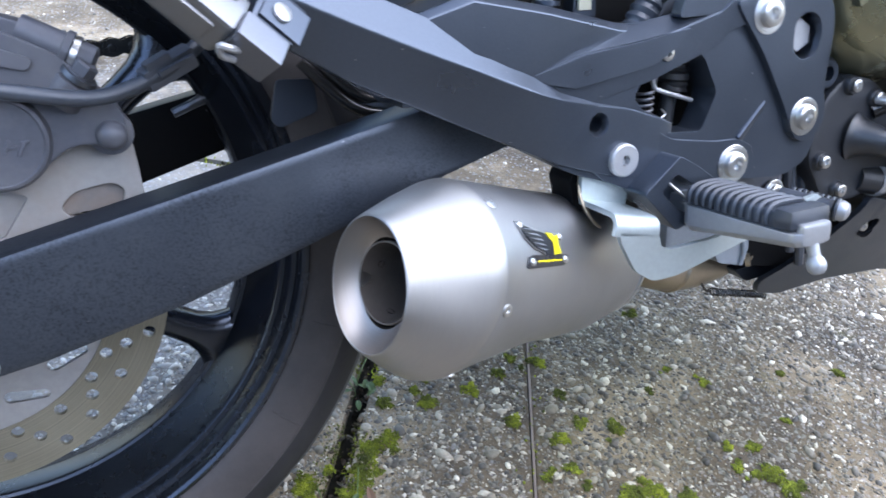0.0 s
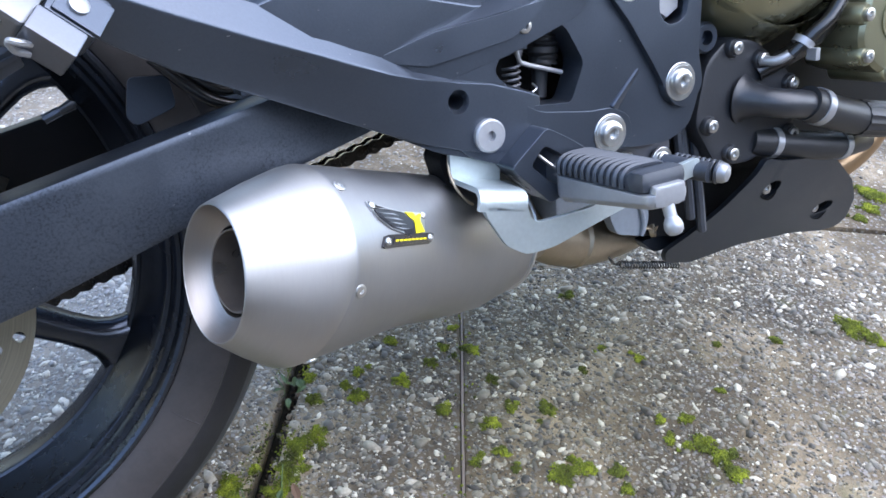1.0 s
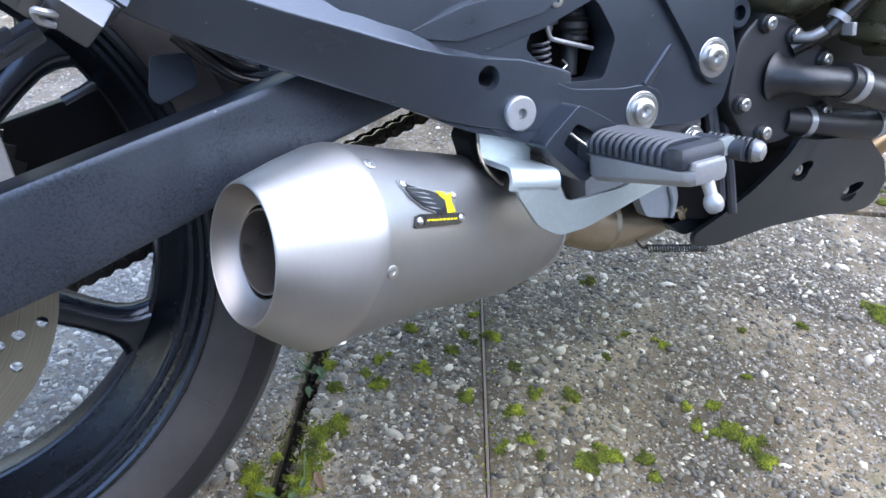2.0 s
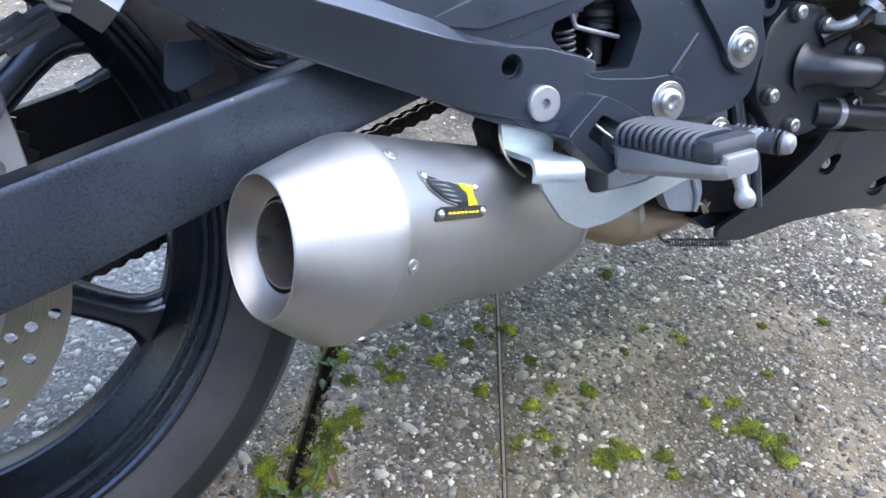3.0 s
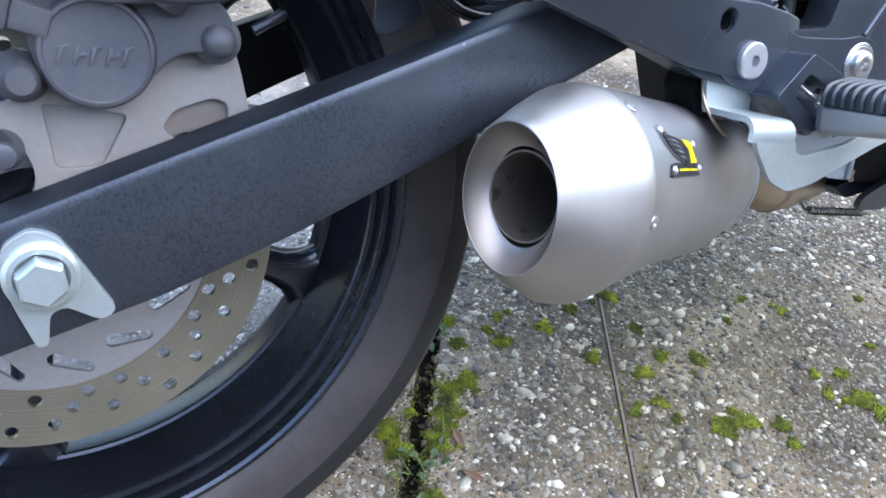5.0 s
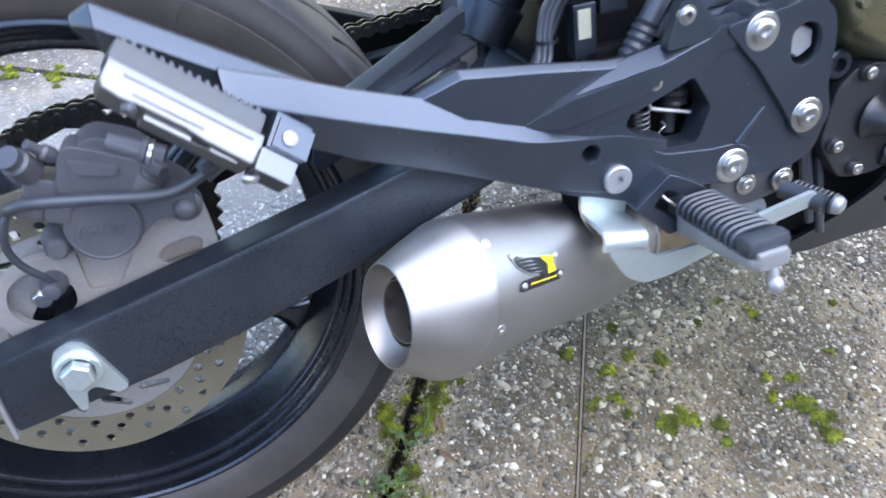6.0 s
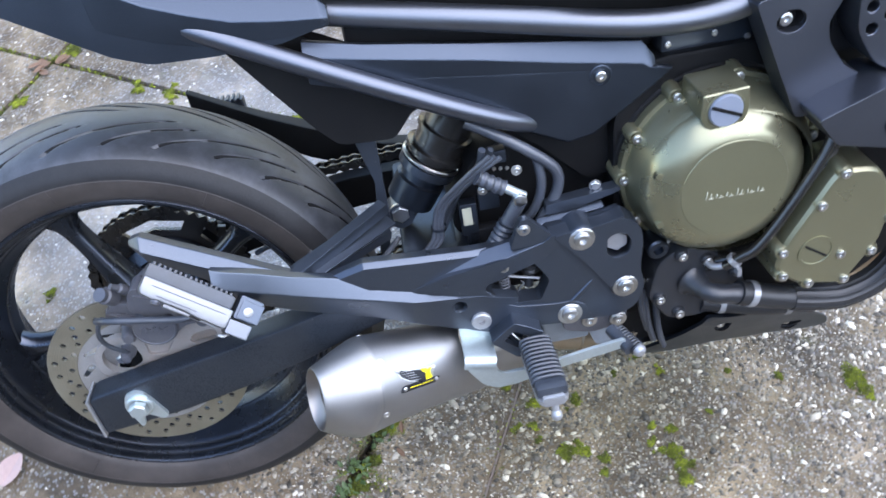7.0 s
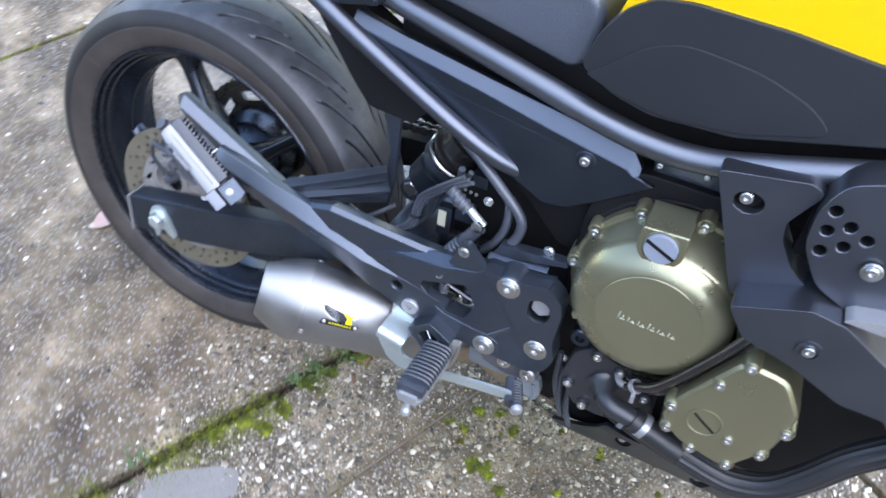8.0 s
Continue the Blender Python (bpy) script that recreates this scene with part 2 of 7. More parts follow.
def ringed(name, colour, rough, metal):
    """Worn steel with fine turned rings about the wheel's axle and a few broad stains."""
    m = bpy.data.materials.new(name)
    m.use_nodes = True
    nt = m.node_tree
    b = nt.nodes["Principled BSDF"]
    b.inputs["Metallic"].default_value = metal
    tc = nt.nodes.new("ShaderNodeTexCoord")
    flat = nt.nodes.new("ShaderNodeVectorMath")
    flat.operation = "MULTIPLY"
    flat.inputs[1].default_value = (1, 0, 1)
    nt.links.new(tc.outputs["Object"], flat.inputs[0])
    away = nt.nodes.new("ShaderNodeVectorMath")
    away.operation = "LENGTH"
    nt.links.new(flat.outputs[0], away.inputs[0])
    rings = node(nt, "ShaderNodeTexNoise", Scale=900.0, Detail=4.0, Roughness=0.7)
    rings.noise_dimensions = "1D"
    nt.links.new(away.outputs["Value"], rings.inputs["W"])
    broad = node(nt, "ShaderNodeTexNoise", Scale=22.0, Detail=4.0)
    nt.links.new(tc.outputs["Object"], broad.inputs["Vector"])
    both = nt.nodes.new("ShaderNodeMix")
    both.inputs[0].default_value = 0.4
    nt.links.new(rings.outputs[0], both.inputs[2])
    nt.links.new(broad.outputs[0], both.inputs[3])
    value = node(nt, "ShaderNodeMapRange", From_Min=0.3, From_Max=0.7, To_Min=0.68, To_Max=1.28)
    nt.links.new(both.outputs[0], value.inputs["Value"])
    s = nt.nodes.new("ShaderNodeVectorMath")
    s.operation = "SCALE"
    s.inputs[0].default_value = colour
    nt.links.new(value.outputs[0], s.inputs["Scale"])
    nt.links.new(s.outputs[0], b.inputs["Base Color"])
    r = node(nt, "ShaderNodeMapRange", From_Min=0.3, From_Max=0.7, To_Min=rough - 0.08, To_Max=rough + 0.1)
    nt.links.new(broad.outputs[0], r.inputs["Value"])
    nt.links.new(r.outputs[0], b.inputs["Roughness"])
    bp = node(nt, "ShaderNodeBump", Strength=0.12, Distance=0.0003)
    nt.links.new(rings.outputs[0], bp.inputs["Height"])
    nt.links.new(bp.outputs[0], b.inputs["Normal"])
    return m


MUFFLER_DIR = Vector((-0.8929, -0.3928, 0.2203)).normalized()
BLACK = material("black_cast", (0.074, 0.089, 0.113), 0.31, 0.75, 0.2, 600, 0.12, 0.3, spec=0.8, chips=0.6)
ARM_BLACK = material("black_powder_coat", (0.084, 0.098, 0.120), 0.40, 0.86, 0.35, 900, 0.14, 0.5, (0.10, 0.11, 0.12, 0.3), mottle=0.42, edge=0.35, chips=0.4)
PLASTIC = material("black_plastic", (0.066, 0.080, 0.103), 0.38, 0.94, 0.15, 900, 0.2, 0.2)
# dull black parts, and shade coloured into recesses and far-side parts
DARK = material("dull_shade_black", (0.0055, 0.0056, 0.0062), 0.6, 0.0, 0.3, 300, 0.2, 0.3, (0.02, 0.019, 0.018, 0.25), spec=0.22)
RUBBER = material("rubber", (0.025, 0.031, 0.041), 0.42, 0.0, 0.3, 500, 0.12, 0.25, (0.078, 0.092, 0.116, 0.5), spec=0.75)
# darker than the tread, to stand for the shade inside its grooves
GROOVE = material("tyre_groove", (0.012, 0.012, 0.013), 0.8, 0.0, 0.3, 400, 0.1, 0.3, spec=0.2)
TYRE = material("tyre_rubber", (0.036, 0.0385, 0.044), 0.46, 0.0, 0.3, 420, 0.2, 0.6, (0.115, 0.123, 0.145, 0.7), spec=0.65)
SIDEWALL = material("tyre_sidewall", (0.044, 0.038, 0.0355), 0.52, 0.0, 0.3, 350, 0.2, 0.5, (0.088, 0.074, 0.067, 0.6), spec=0.45)
SHOULDER = material("tyre_shoulder", (0.017, 0.017, 0.018), 0.55, 0.0, 0.3, 380, 0.3, 0.5, (0.045, 0.044, 0.044, 0.4), spec=0.35)
RIM = material("rim_paint", (0.072, 0.082, 0.101), 0.27, 0.93, 0.2, 500, 0.05, 0.3, edge=0.4)
TUBE = material("frame_paint", (0.165, 0.176, 0.198), 0.40, 0.92, 0.15, 700, 0.05, 0.2)
ZINC = material("zinc_plate", (0.52, 0.59, 0.595), 0.42, 0.75, 0.2, 300, 0.1, 0.25)
CHROME = material("bolt_steel", (0.58, 0.58, 0.57), 0.32, 1.0, 0.2, 500, 0.05, 0.3)
ALLOY = material("cast_alloy", (0.37, 0.38, 0.395), 0.42, 0.6, 0.2, 300, 0.15, 0.25, (0.42, 0.40, 0.37, 0.25))
POLISHED = material("polished_alloy", (0.215, 0.22, 0.228), 0.40, 0.9, 0.1, 300, 0.1, 0.2)
CALIPER = material("caliper_grey", (0.092, 0.097, 0.115), 0.48, 0.35, 0.3, 300, 0.2, 0.6, (0.185, 0.175, 0.165, 0.5))
BRACKET = material("dusty_alloy", (0.32, 0.305, 0.29), 0.55, 0.4, 0.25, 250, 0.2, 0.4, (0.28, 0.20, 0.15, 0.55))
BRACKET_DARK = material("stained_alloy", (0.20, 0.18, 0.165), 0.6, 0.3, 0.3, 250, 0.2, 0.6, (0.26, 0.16, 0.09, 0.7))
DISC = ringed("disc_steel", (0.265, 0.247, 0.190), 0.36, 0.62)
CARRIER = material("disc_carrier", (0.40, 0.40, 0.40), 0.45, 0.6, 0.25, 300, 0.12, 0.5, (0.27, 0.26, 0.235, 0.6))
GOLD = material("olive_gold_paint", (0.27, 0.26, 0.165), 0.30, 0.75, 0.12, 900, 0.03, 0.12, coat=0.3)
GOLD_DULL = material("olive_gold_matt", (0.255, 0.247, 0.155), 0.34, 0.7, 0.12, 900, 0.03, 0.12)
YELLOW = material("yellow_lacquer", (0.66, 0.43, 0.0), 0.2, 0.0, 0.03, 900, 0.0, 0.04, coat=0.8)
PAD = material("matt_black_pad", (0.013, 0.0145, 0.0175), 0.46, 0.0, 0.2, 700, 0.3, 0.2, spec=0.40)
SEAT = material("seat_vinyl", (0.056, 0.065, 0.083), 0.32, 0.0, 0.3, 420, 0.8, 0.2, spec=1.0)
FAIRING = material("satin_grey_plastic", (0.120, 0.131, 0.156), 0.34, 0.88, 0.1, 900, 0.12, 0.15)
CAP_GREY = material("blue_grey_plastic", (0.20, 0.225, 0.275), 0.32, 0.0, 0.1, 600, 0.05, 0.2, spec=0.8)
PUMP = material("matt_black_cast", (0.018, 0.020, 0.024), 0.38, 0.0, 0.3, 500, 0.25, 0.3, spec=0.7)
HANGER = material("blue_grey_alloy", (0.23, 0.265, 0.30), 0.5, 0.35, 0.25, 300, 0.15, 0.35, (0.16, 0.155, 0.15, 0.35))
HOSE = material("hose_rubber", (0.017, 0.018, 0.020), 0.46, 0.0, 0.3, 500, 0.12, 0.25, spec=0.55)
STEEL = brushed("brushed_steel", (0.355, 0.359, 0.362), 0.46, MUFFLER_DIR, 2500.0)
CAP_STEEL = brushed("satin_steel", (0.405, 0.397, 0.384), 0.45, MUFFLER_DIR, 3000.0)
PIPE = material("heat_tinted_pipe", (0.36, 0.30, 0.22), 0.38, 0.85, 0.2, 300, 0.1, 0.5)
HEADER = material("bronze_header", (0.42, 0.28, 0.16), 0.35, 0.85, 0.2, 300, 0.1, 0.4)
CONE = brushed("sooty_steel", (0.34, 0.31, 0.285), 0.42, MUFFLER_DIR, 2500.0)
SOOT = material("sooty_pipe", (0.15, 0.125, 0.105), 0.5, 0.35, 0.3, 300, 0.2, 0.5, (0.05, 0.042, 0.036, 0.6))
BADGE_BLACK = material("badge_black", (0.015, 0.016, 0.02), 0.3, 0.0, 0.1, 500, 0.05, 0.1)
BADGE_YELLOW = material("badge_yellow", (0.85, 0.70, 0.01), 0.35, 0.0, 0.05, 500, 0.0, 0.05)
PALE = material("pale_print", (0.38, 0.37, 0.28), 0.4, 0.0, 0.1, 500, 0.0, 0.1)
SLEEVE = material("glossy_rubber", (0.016, 0.015, 0.014), 0.24, 0.0, 0.3, 300, 0.1, 0.3, spec=0.8)
CHAIN = material("oily_chain", (0.075, 0.073, 0.07), 0.27, 0.8, 0.4, 500, 0.2, 0.4)
CABLE = material("grey_sheath", (0.045, 0.052, 0.066), 0.40, 0.0, 0.3, 400, 0.1, 0.4, (0.10, 0.11, 0.12, 0.3), spec=0.8)
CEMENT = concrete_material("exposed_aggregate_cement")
PEBBLES = island_material("pebbles", [(0.0, (0.042, 0.036, 0.028)), (0.28, (0.115, 0.099, 0.076)), (0.55, (0.21, 0.183, 0.142)), (0.80, (0.37, 0.323, 0.253)), (0.96, (0.78, 0.71, 0.59))], 0.5, 0.5, scale=300.0, patchy=True)
MOSS = island_material("moss_green", [(0.0, (0.022, 0.027, 0.003)), (0.40, (0.080, 0.098, 0.007)), (0.72, (0.19, 0.225, 0.015)), (1.0, (0.36, 0.40, 0.03))], 0.9, drift=0.62)
LEAF = island_material("weed_leaf", [(0.0, (0.04, 0.075, 0.022)), (1.0, (0.12, 0.18, 0.06))], 0.55)
DEAD_LEAF = material("dead_leaf", (0.17, 0.095, 0.055), 0.7, 0.0, 0.3, 200, 0.3, 0.4)
PINK_LEAF = material("faded_leaf", (0.48, 0.33, 0.29), 0.7, 0.0, 0.2, 200, 0.3, 0.3)
LITTER = island_material("joint_litter", [(0.0, (0.02, 0.016, 0.012)), (0.5, (0.07, 0.05, 0.035)), (0.8, (0.16, 0.12, 0.08)), (1.0, (0.30, 0.26, 0.2))], 0.85)
SMOOTH_CEMENT = material("smooth_cement", (0.20, 0.19, 0.175), 0.8, 0.0, 0.4, 300, 0.4, 0.5)
SOIL = material("joint_soil", (0.035, 0.03, 0.022), 0.95, 0.0, 0.6, 150, 1.0, 0.4)
STRIP = material("joint_strip", (0.16, 0.125, 0.10), 0.8, 0.0, 0.4, 250, 0.5, 0.4)
WALL = material("dark_render", (0.098, 0.089, 0.083), 0.85, 0.0, 0.4, 120, 0.5, 0.4)


# ---- mesh helpers ----
PIECES = ("slab", "leaf", "link", "tread_rib", "lobe", "bolt", "letter_bar", "stem")


def part(name, bm, mat, parent=None, label="", smooth=True, sharp=35.0):
    """Links a bmesh as one mesh object under a thing or a part."""
    me = bpy.data.meshes.new(name)
    bmesh.ops.recalc_face_normals(bm, faces=bm.faces)
    bm.to_mesh(me)
    bm.free()
    me.materials.append(mat)
    if smooth:
        me.shade_smooth()
        me.set_sharp_from_angle(angle=radians(sharp))
    ob = new(name, me)
    ob.parent = parent
    if smooth and name not in PIECES:
        even = ob.modifiers.new("weighted_normal", "WEIGHTED_NORMAL")
        even.keep_sharp = True
    if label:
        tagged(ob, label)
    return ob


def raw_mesh(name, verts, faces, mat, parent=None, smooth=True):
    """A mesh object from numpy arrays of vertices and of faces with one corner count."""
    me = bpy.data.meshes.new(name)
    k = faces.shape[1]
    me.vertices.add(len(verts))
    me.vertices.foreach_set("co", verts.astype(np.float32).ravel())
    me.loops.add(faces.size)
    me.loops.foreach_set("vertex_index", faces.astype(np.int32).ravel())
    me.polygons.add(len(faces))
    me.polygons.foreach_set("loop_start", np.arange(0, faces.size, k, dtype=np.int32))
    me.update(calc_edges=True)
    me.validate()
    me.materials.append(mat)
    if smooth:
        me.shade_smooth()
    ob = new(name, me)
    ob.parent = parent
    return ob


def bevel_sharp(bm, size, seg=2, angle=30.0):
    if size <= 0:
        return bm
    bmesh.ops.recalc_face_normals(bm, faces=bm.faces)
    edges = [e for e in bm.edges if len(e.link_faces) == 2 and e.calc_face_angle(0) > radians(angle)]
    bmesh.ops.bevel(bm, geom=edges, offset=size, segments=seg, profile=0.6, affect="EDGES", clamp_overlap=True)
    return bm


def rounded(outline, r, steps=3):
    """The outline with its corners rounded off by about r."""
    pts, out = [Vector(p) for p in outline], []
    for i, p in enumerate(pts):
        a, b = pts[i - 1] - p, pts[(i + 1) % len(pts)] - p
        d = min(r, a.length * 0.45, b.length * 0.45)
        p0, p1 = p + a.normalized() * d, p + b.normalized() * d
        for k in range(steps + 1):
            t = k / steps
            out.append((p0 * (1 - t) ** 2 + p * 2 * t * (1 - t) + p1 * t * t)[:])
    return out


def prism(outline, y0, y1, bev=0.003, holes=(), seg=2, plane="xz"):
    """A plate: an outline in x and z, with holes, thick from y0 to y1, its edges rounded."""
    bm = bmesh.new()
    edges = []
    for loop in (outline, *holes):
        vs = [bm.verts.new((x, y0, z) if plane == "xz" else (x, z, y0)) for x, z in loop]
        edges += [bm.edges.new((vs[i - 1], vs[i])) for i in range(len(vs))]
    if holes:
        bmesh.ops.triangle_fill(bm, edges=edges, use_beauty=True, normal=(0, 1, 0) if plane == "xz" else (0, 0, 1))
    else:
        bm.faces.new([e.verts[1] for e in edges])
    flat = list(bm.faces)
    made = bmesh.ops.extrude_face_region(bm, geom=flat)
    step = (0, y1 - y0, 0) if plane == "xz" else (0, 0, y1 - y0)
    bmesh.ops.translate(bm, verts=[g for g in made["geom"] if isinstance(g, bmesh.types.BMVert)], vec=step)
    return bevel_sharp(bm, bev, seg)


def spline(points, steps=6):
    """A smooth line through the points."""
    p = [Vector(q) for q in points]
    p = [2 * p[0] - p[1], *p, 2 * p[-1] - p[-2]]
    out = []
    for i in range(1, len(p) - 2):
        for k in range(steps):
            t = k / steps
            a, b, c, d = p[i - 1 : i + 3]
            out.append(0.5 * (2 * b + (c - a) * t + (2 * a - 5 * b + 4 * c - d) * t * t + (3 * b - a - 3 * c + d) * t**3))
    return [*out, p[-2]]


def tube(points, radius, seg=12, steps=6, flat=1.0, ribs=0, bm=None, flutes=0):
    """A hose, pipe or cable along a smooth line; radius a number or one for each end; ribs: corrugations along it."""
    bm = bm or bmesh.new()
    line = spline(points, steps * (3 if ribs else 1)) if len(points) > 2 or ribs else [Vector(q) for q in points]
    side, rings = None, []
    for i, q in enumerate(line):
        way = (line[min(i + 1, len(line) - 1)] - line[max(i - 1, 0)]).normalized()
        side = way.orthogonal().normalized() if side is None else (side - way * side.dot(way)).normalized()
        up, t = way.cross(side), i / (len(line) - 1)
        r = radius if not isinstance(radius, tuple) else radius[0] + (radius[1] - radius[0]) * t
        if ribs:
            r *= 1 + 0.09 * math.cos(2 * math.pi * ribs * t)
        rings.append([bm.verts.new(q + (side * math.cos(a) + up * math.sin(a) * flat) * r * (1 + (0.035 * math.cos(flutes * a) if flutes else 0))) for a in (2 * math.pi * k / seg for k in range(seg))])
    for a, b in zip(rings, rings[1:]):
        for k in range(seg):
            bm.faces.new((a[k - 1], a[k], b[k], b[k - 1]))
    bm.faces.new(rings[0])
    bm.faces.new(rings[-1])
    return bm


def lathe(origin, axis, profile, seg=40, oval=1.0, up=(0, 0, 1), bm=None, closed=False):
    """A turned form: profile rows of (distance along the axis, radius); oval stretches it along up."""
    bm = bm or bmesh.new()
    o, d = Vector(origin), Vector(axis).normalized()
    u = (Vector(up) - d * d.dot(Vector(up))).normalized()
    v = d.cross(u)
    rings = []
    for s, r in profile:
        if r < 1e-6:
            rings.append([bm.verts.new(o + d * s)])
        else:
            rings.append([bm.verts.new(o + d * s + (u * math.cos(a) * oval + v * math.sin(a)) * r) for a in (2 * math.pi * k / seg for k in range(seg))])
    for a, b in zip(rings, rings[1:] + ([rings[0]] if closed else [])):
        for k in range(seg):
            f = [a[k - 1], a[k]] if len(a) > 1 else [a[0]]
            f += [b[k], b[k - 1]] if len(b) > 1 else [b[0]]
            if len(f) > 2:
                bm.faces.new(f)
    return bm


def box(x0, x1, y0, y1, z0, z1, bev=0.003, bm=None):
    own = bmesh.new()
    vs = [own.verts.new((x, y, z)) for x in (x0, x1) for y in (y0, y1) for z in (z0, z1)]
    for f in ((0, 1, 3, 2), (4, 6, 7, 5), (0, 4, 5, 1), (2, 3, 7, 6), (0, 2, 6, 4), (1, 5, 7, 3)):
        own.faces.new([vs[i] for i in f])
    return bevel_sharp(own, bev)


def moved(bm, m):
    bmesh.ops.transform(bm, matrix=m, verts=bm.verts)
    return bm


def loft(stations, bev=0.003):
    """A bar of four-cornered sections: rows of (x, top, bottom, outer y, inner y)."""
    bm = bmesh.new()
    rings = [[bm.verts.new(c) for c in ((x, yo, zt), (x, yo, zb), (x, yi, zb), (x, yi, zt))] for x, zt, zb, yo, yi in stations]
    for a, b in zip(rings, rings[1:]):
        for k in range(4):
            bm.faces.new((a[k - 1], a[k], b[k], b[k - 1]))
    bm.faces.new(rings[0])
    bm.faces.new(rings[-1])
    return bevel_sharp(bm, bev, 2, 40)


def chamfered(stations, bev=0.0015):
    """A bar with a sloping upper outer edge: rows of (x, inner top y and z, outer top y and z, bottom)."""
    bm = bmesh.new()
    rings = [[bm.verts.new(c) for c in ((x, yo, zo), (x, yo + 0.001, zb), (x, yu + 0.016, zb), (x, yu + 0.016, zu - 0.004), (x, yu, zu))] for x, yu, zu, yo, zo, zb in stations]
    for a, b in zip(rings, rings[1:]):
        for k in range(5):
            bm.faces.new((a[k - 1], a[k], b[k], b[k - 1]))
    bm.faces.new(rings[0])
    bm.faces.new(rings[-1])
    return bevel_sharp(bm, bev, 2, 20)


def cut(ob, bm):
    """Cuts the form bm, in the same space, out of a mesh object for good."""
    me = bpy.data.meshes.new("cutter")
    bmesh.ops.recalc_face_normals(bm, faces=bm.faces)
    bm.to_mesh(me)
    bm.free()
    tool = new("cutter", me)
    tool.parent = ob.parent
    ob.modifiers.clear()
    hole = ob.modifiers.new("cut", "BOOLEAN")
    hole.operation, hole.object, hole.solver = "DIFFERENCE", tool, "EXACT"
    bpy.context.view_layer.update()
    made = bpy.data.meshes.new_from_object(ob.evaluated_get(bpy.context.evaluated_depsgraph_get()))
    ob.modifiers.clear()
    even = ob.modifiers.new("weighted_normal", "WEIGHTED_NORMAL")
    even.keep_sharp = True
    ob.data = made
    made.shade_smooth()
    made.set_sharp_from_angle(angle=radians(35))
    bpy.data.objects.remove(tool)
    return ob


def beam(p, q, up, width, height, bev=0.0012, width_end=None, height_end=None):
    """A straight bar from p to q, whose upper face's middle line runs through both."""
    p, q = Vector(p), Vector(q)
    way = (q - p).normalized()
    side = way.cross(Vector(up)).normalized()
    top = side.cross(way)
    bm = bmesh.new()
    rings = []
    for o, w, h in ((p, width, height), (q, width_end or width, height_end or height)):
        rings.append([bm.verts.new(o + side * a * w / 2 - top * b * h) for a, b in ((-1, 0), (1, 0), (1, 1), (-1, 1))])
    for k in range(4):
        bm.faces.new((rings[0][k - 1], rings[0][k], rings[1][k], rings[1][k - 1]))
    bm.faces.new(rings[0])
    bm.faces.new(rings[1])
    return bevel_sharp(bm, bev, 2, 40)


def faceted(stations, bev=0.0015):
    """A bar with an upper strip and an undercut lower face: rows of x, then y and z of its inner top, crest and foot."""
    bm = bmesh.new()
    rings = [[bm.verts.new(c) for c in ((x, yo, zo), (x, yb, zb), (x, yu + 0.014, zb), (x, yu + 0.014, zu - 0.003), (x, yu, zu))] for x, yu, zu, yo, zo, yb, zb in stations]
    for a, b in zip(rings, rings[1:]):
        for k in range(5):
            bm.faces.new((a[k - 1], a[k], b[k], b[k - 1]))
    bm.faces.new(rings[0])
    bm.faces.new(rings[-1])
    return bevel_sharp(bm, bev, 2, 14)


def circle(cx, cz, r, n=20):
    return [(cx + r * math.cos(2 * math.pi * k / n), cz + r * math.sin(2 * math.pi * k / n)) for k in range(n)]


OUT = (0, -1, 0)


def socket_bolt(x, y, z, r, parent, washer=True, axis=OUT, label="bright steel socket bolt"):
    """A button bolt with a hexagon socket and a washer, its head's face at about y."""
    h = r * 0.55
    prof = [(-h, r), (-h * 0.62, r), (-h * 0.55, r * 0.95), (-h * 0.55, r * 0.86), (-h * 0.50, r * 0.84), (-h * 0.50, r * 0.67), (-h * 0.14, r * 0.62), (-h * 0.02, r * 0.50), (0, r * 0.40), (0, r * 0.28), (-h * 0.55, r * 0.26), (-h * 0.55, 0)]
    if not washer:
        prof = [(-h, r * 0.8), (-h * 0.15, r * 0.8), (0, r * 0.68), (0, r * 0.36), (-h * 0.6, r * 0.34), (-h * 0.6, 0)]
    return part("bolt", lathe((x, y, z), axis, prof, 24), CHROME, parent, label)


def hex_bolt(x, y, z, r, parent, axis=OUT, label="bright steel hexagon bolt"):
    bm = lathe((x, y, z), axis, [(-r * 0.7, r * 1.25), (-r * 0.5, r * 1.25), (-r * 0.48, r * 0.95)], 24)
    lathe((x, y, z), axis, [(-r * 0.5, r), (-r * 0.08, r), (0, r * 0.85), (0, 0)], 6, bm=bm)
    return part("bolt", bm, CHROME, parent, label, sharp=25)


# ---- ground: rows of exposed-aggregate slabs, laid askew to the motorcycle ----
ALONG, ACROSS = Vector((0.5225, 0.8526)), Vector((-0.8526, 0.5225))


def slab_point(a, n):
    p = ALONG * a + ACROSS * n
    return (p.x, p.y)


ground = part("ground", prism([(-40, -40), (40, -40), (40, 40), (-40, 40)], -0.08, -0.035, 0, plane="xy"), SOIL)
tagged(ground, "dark soil bed under the paving slabs", "ground", kind="structure")
far_paving = part("pavement", prism([(-40, -40), (40, -40), (40, 40), (-40, 40)], -0.03, -0.004, 0, plane="xy", holes=[[slab_point(-1.77, -2.79), slab_point(1.83, -2.79), slab_point(1.83, 2.07), slab_point(-1.77, 2.07)]]), CEMENT)
tagged(far_paving, "grey exposed-aggregate concrete paving with moss in its joints", "pavement", kind="structure")
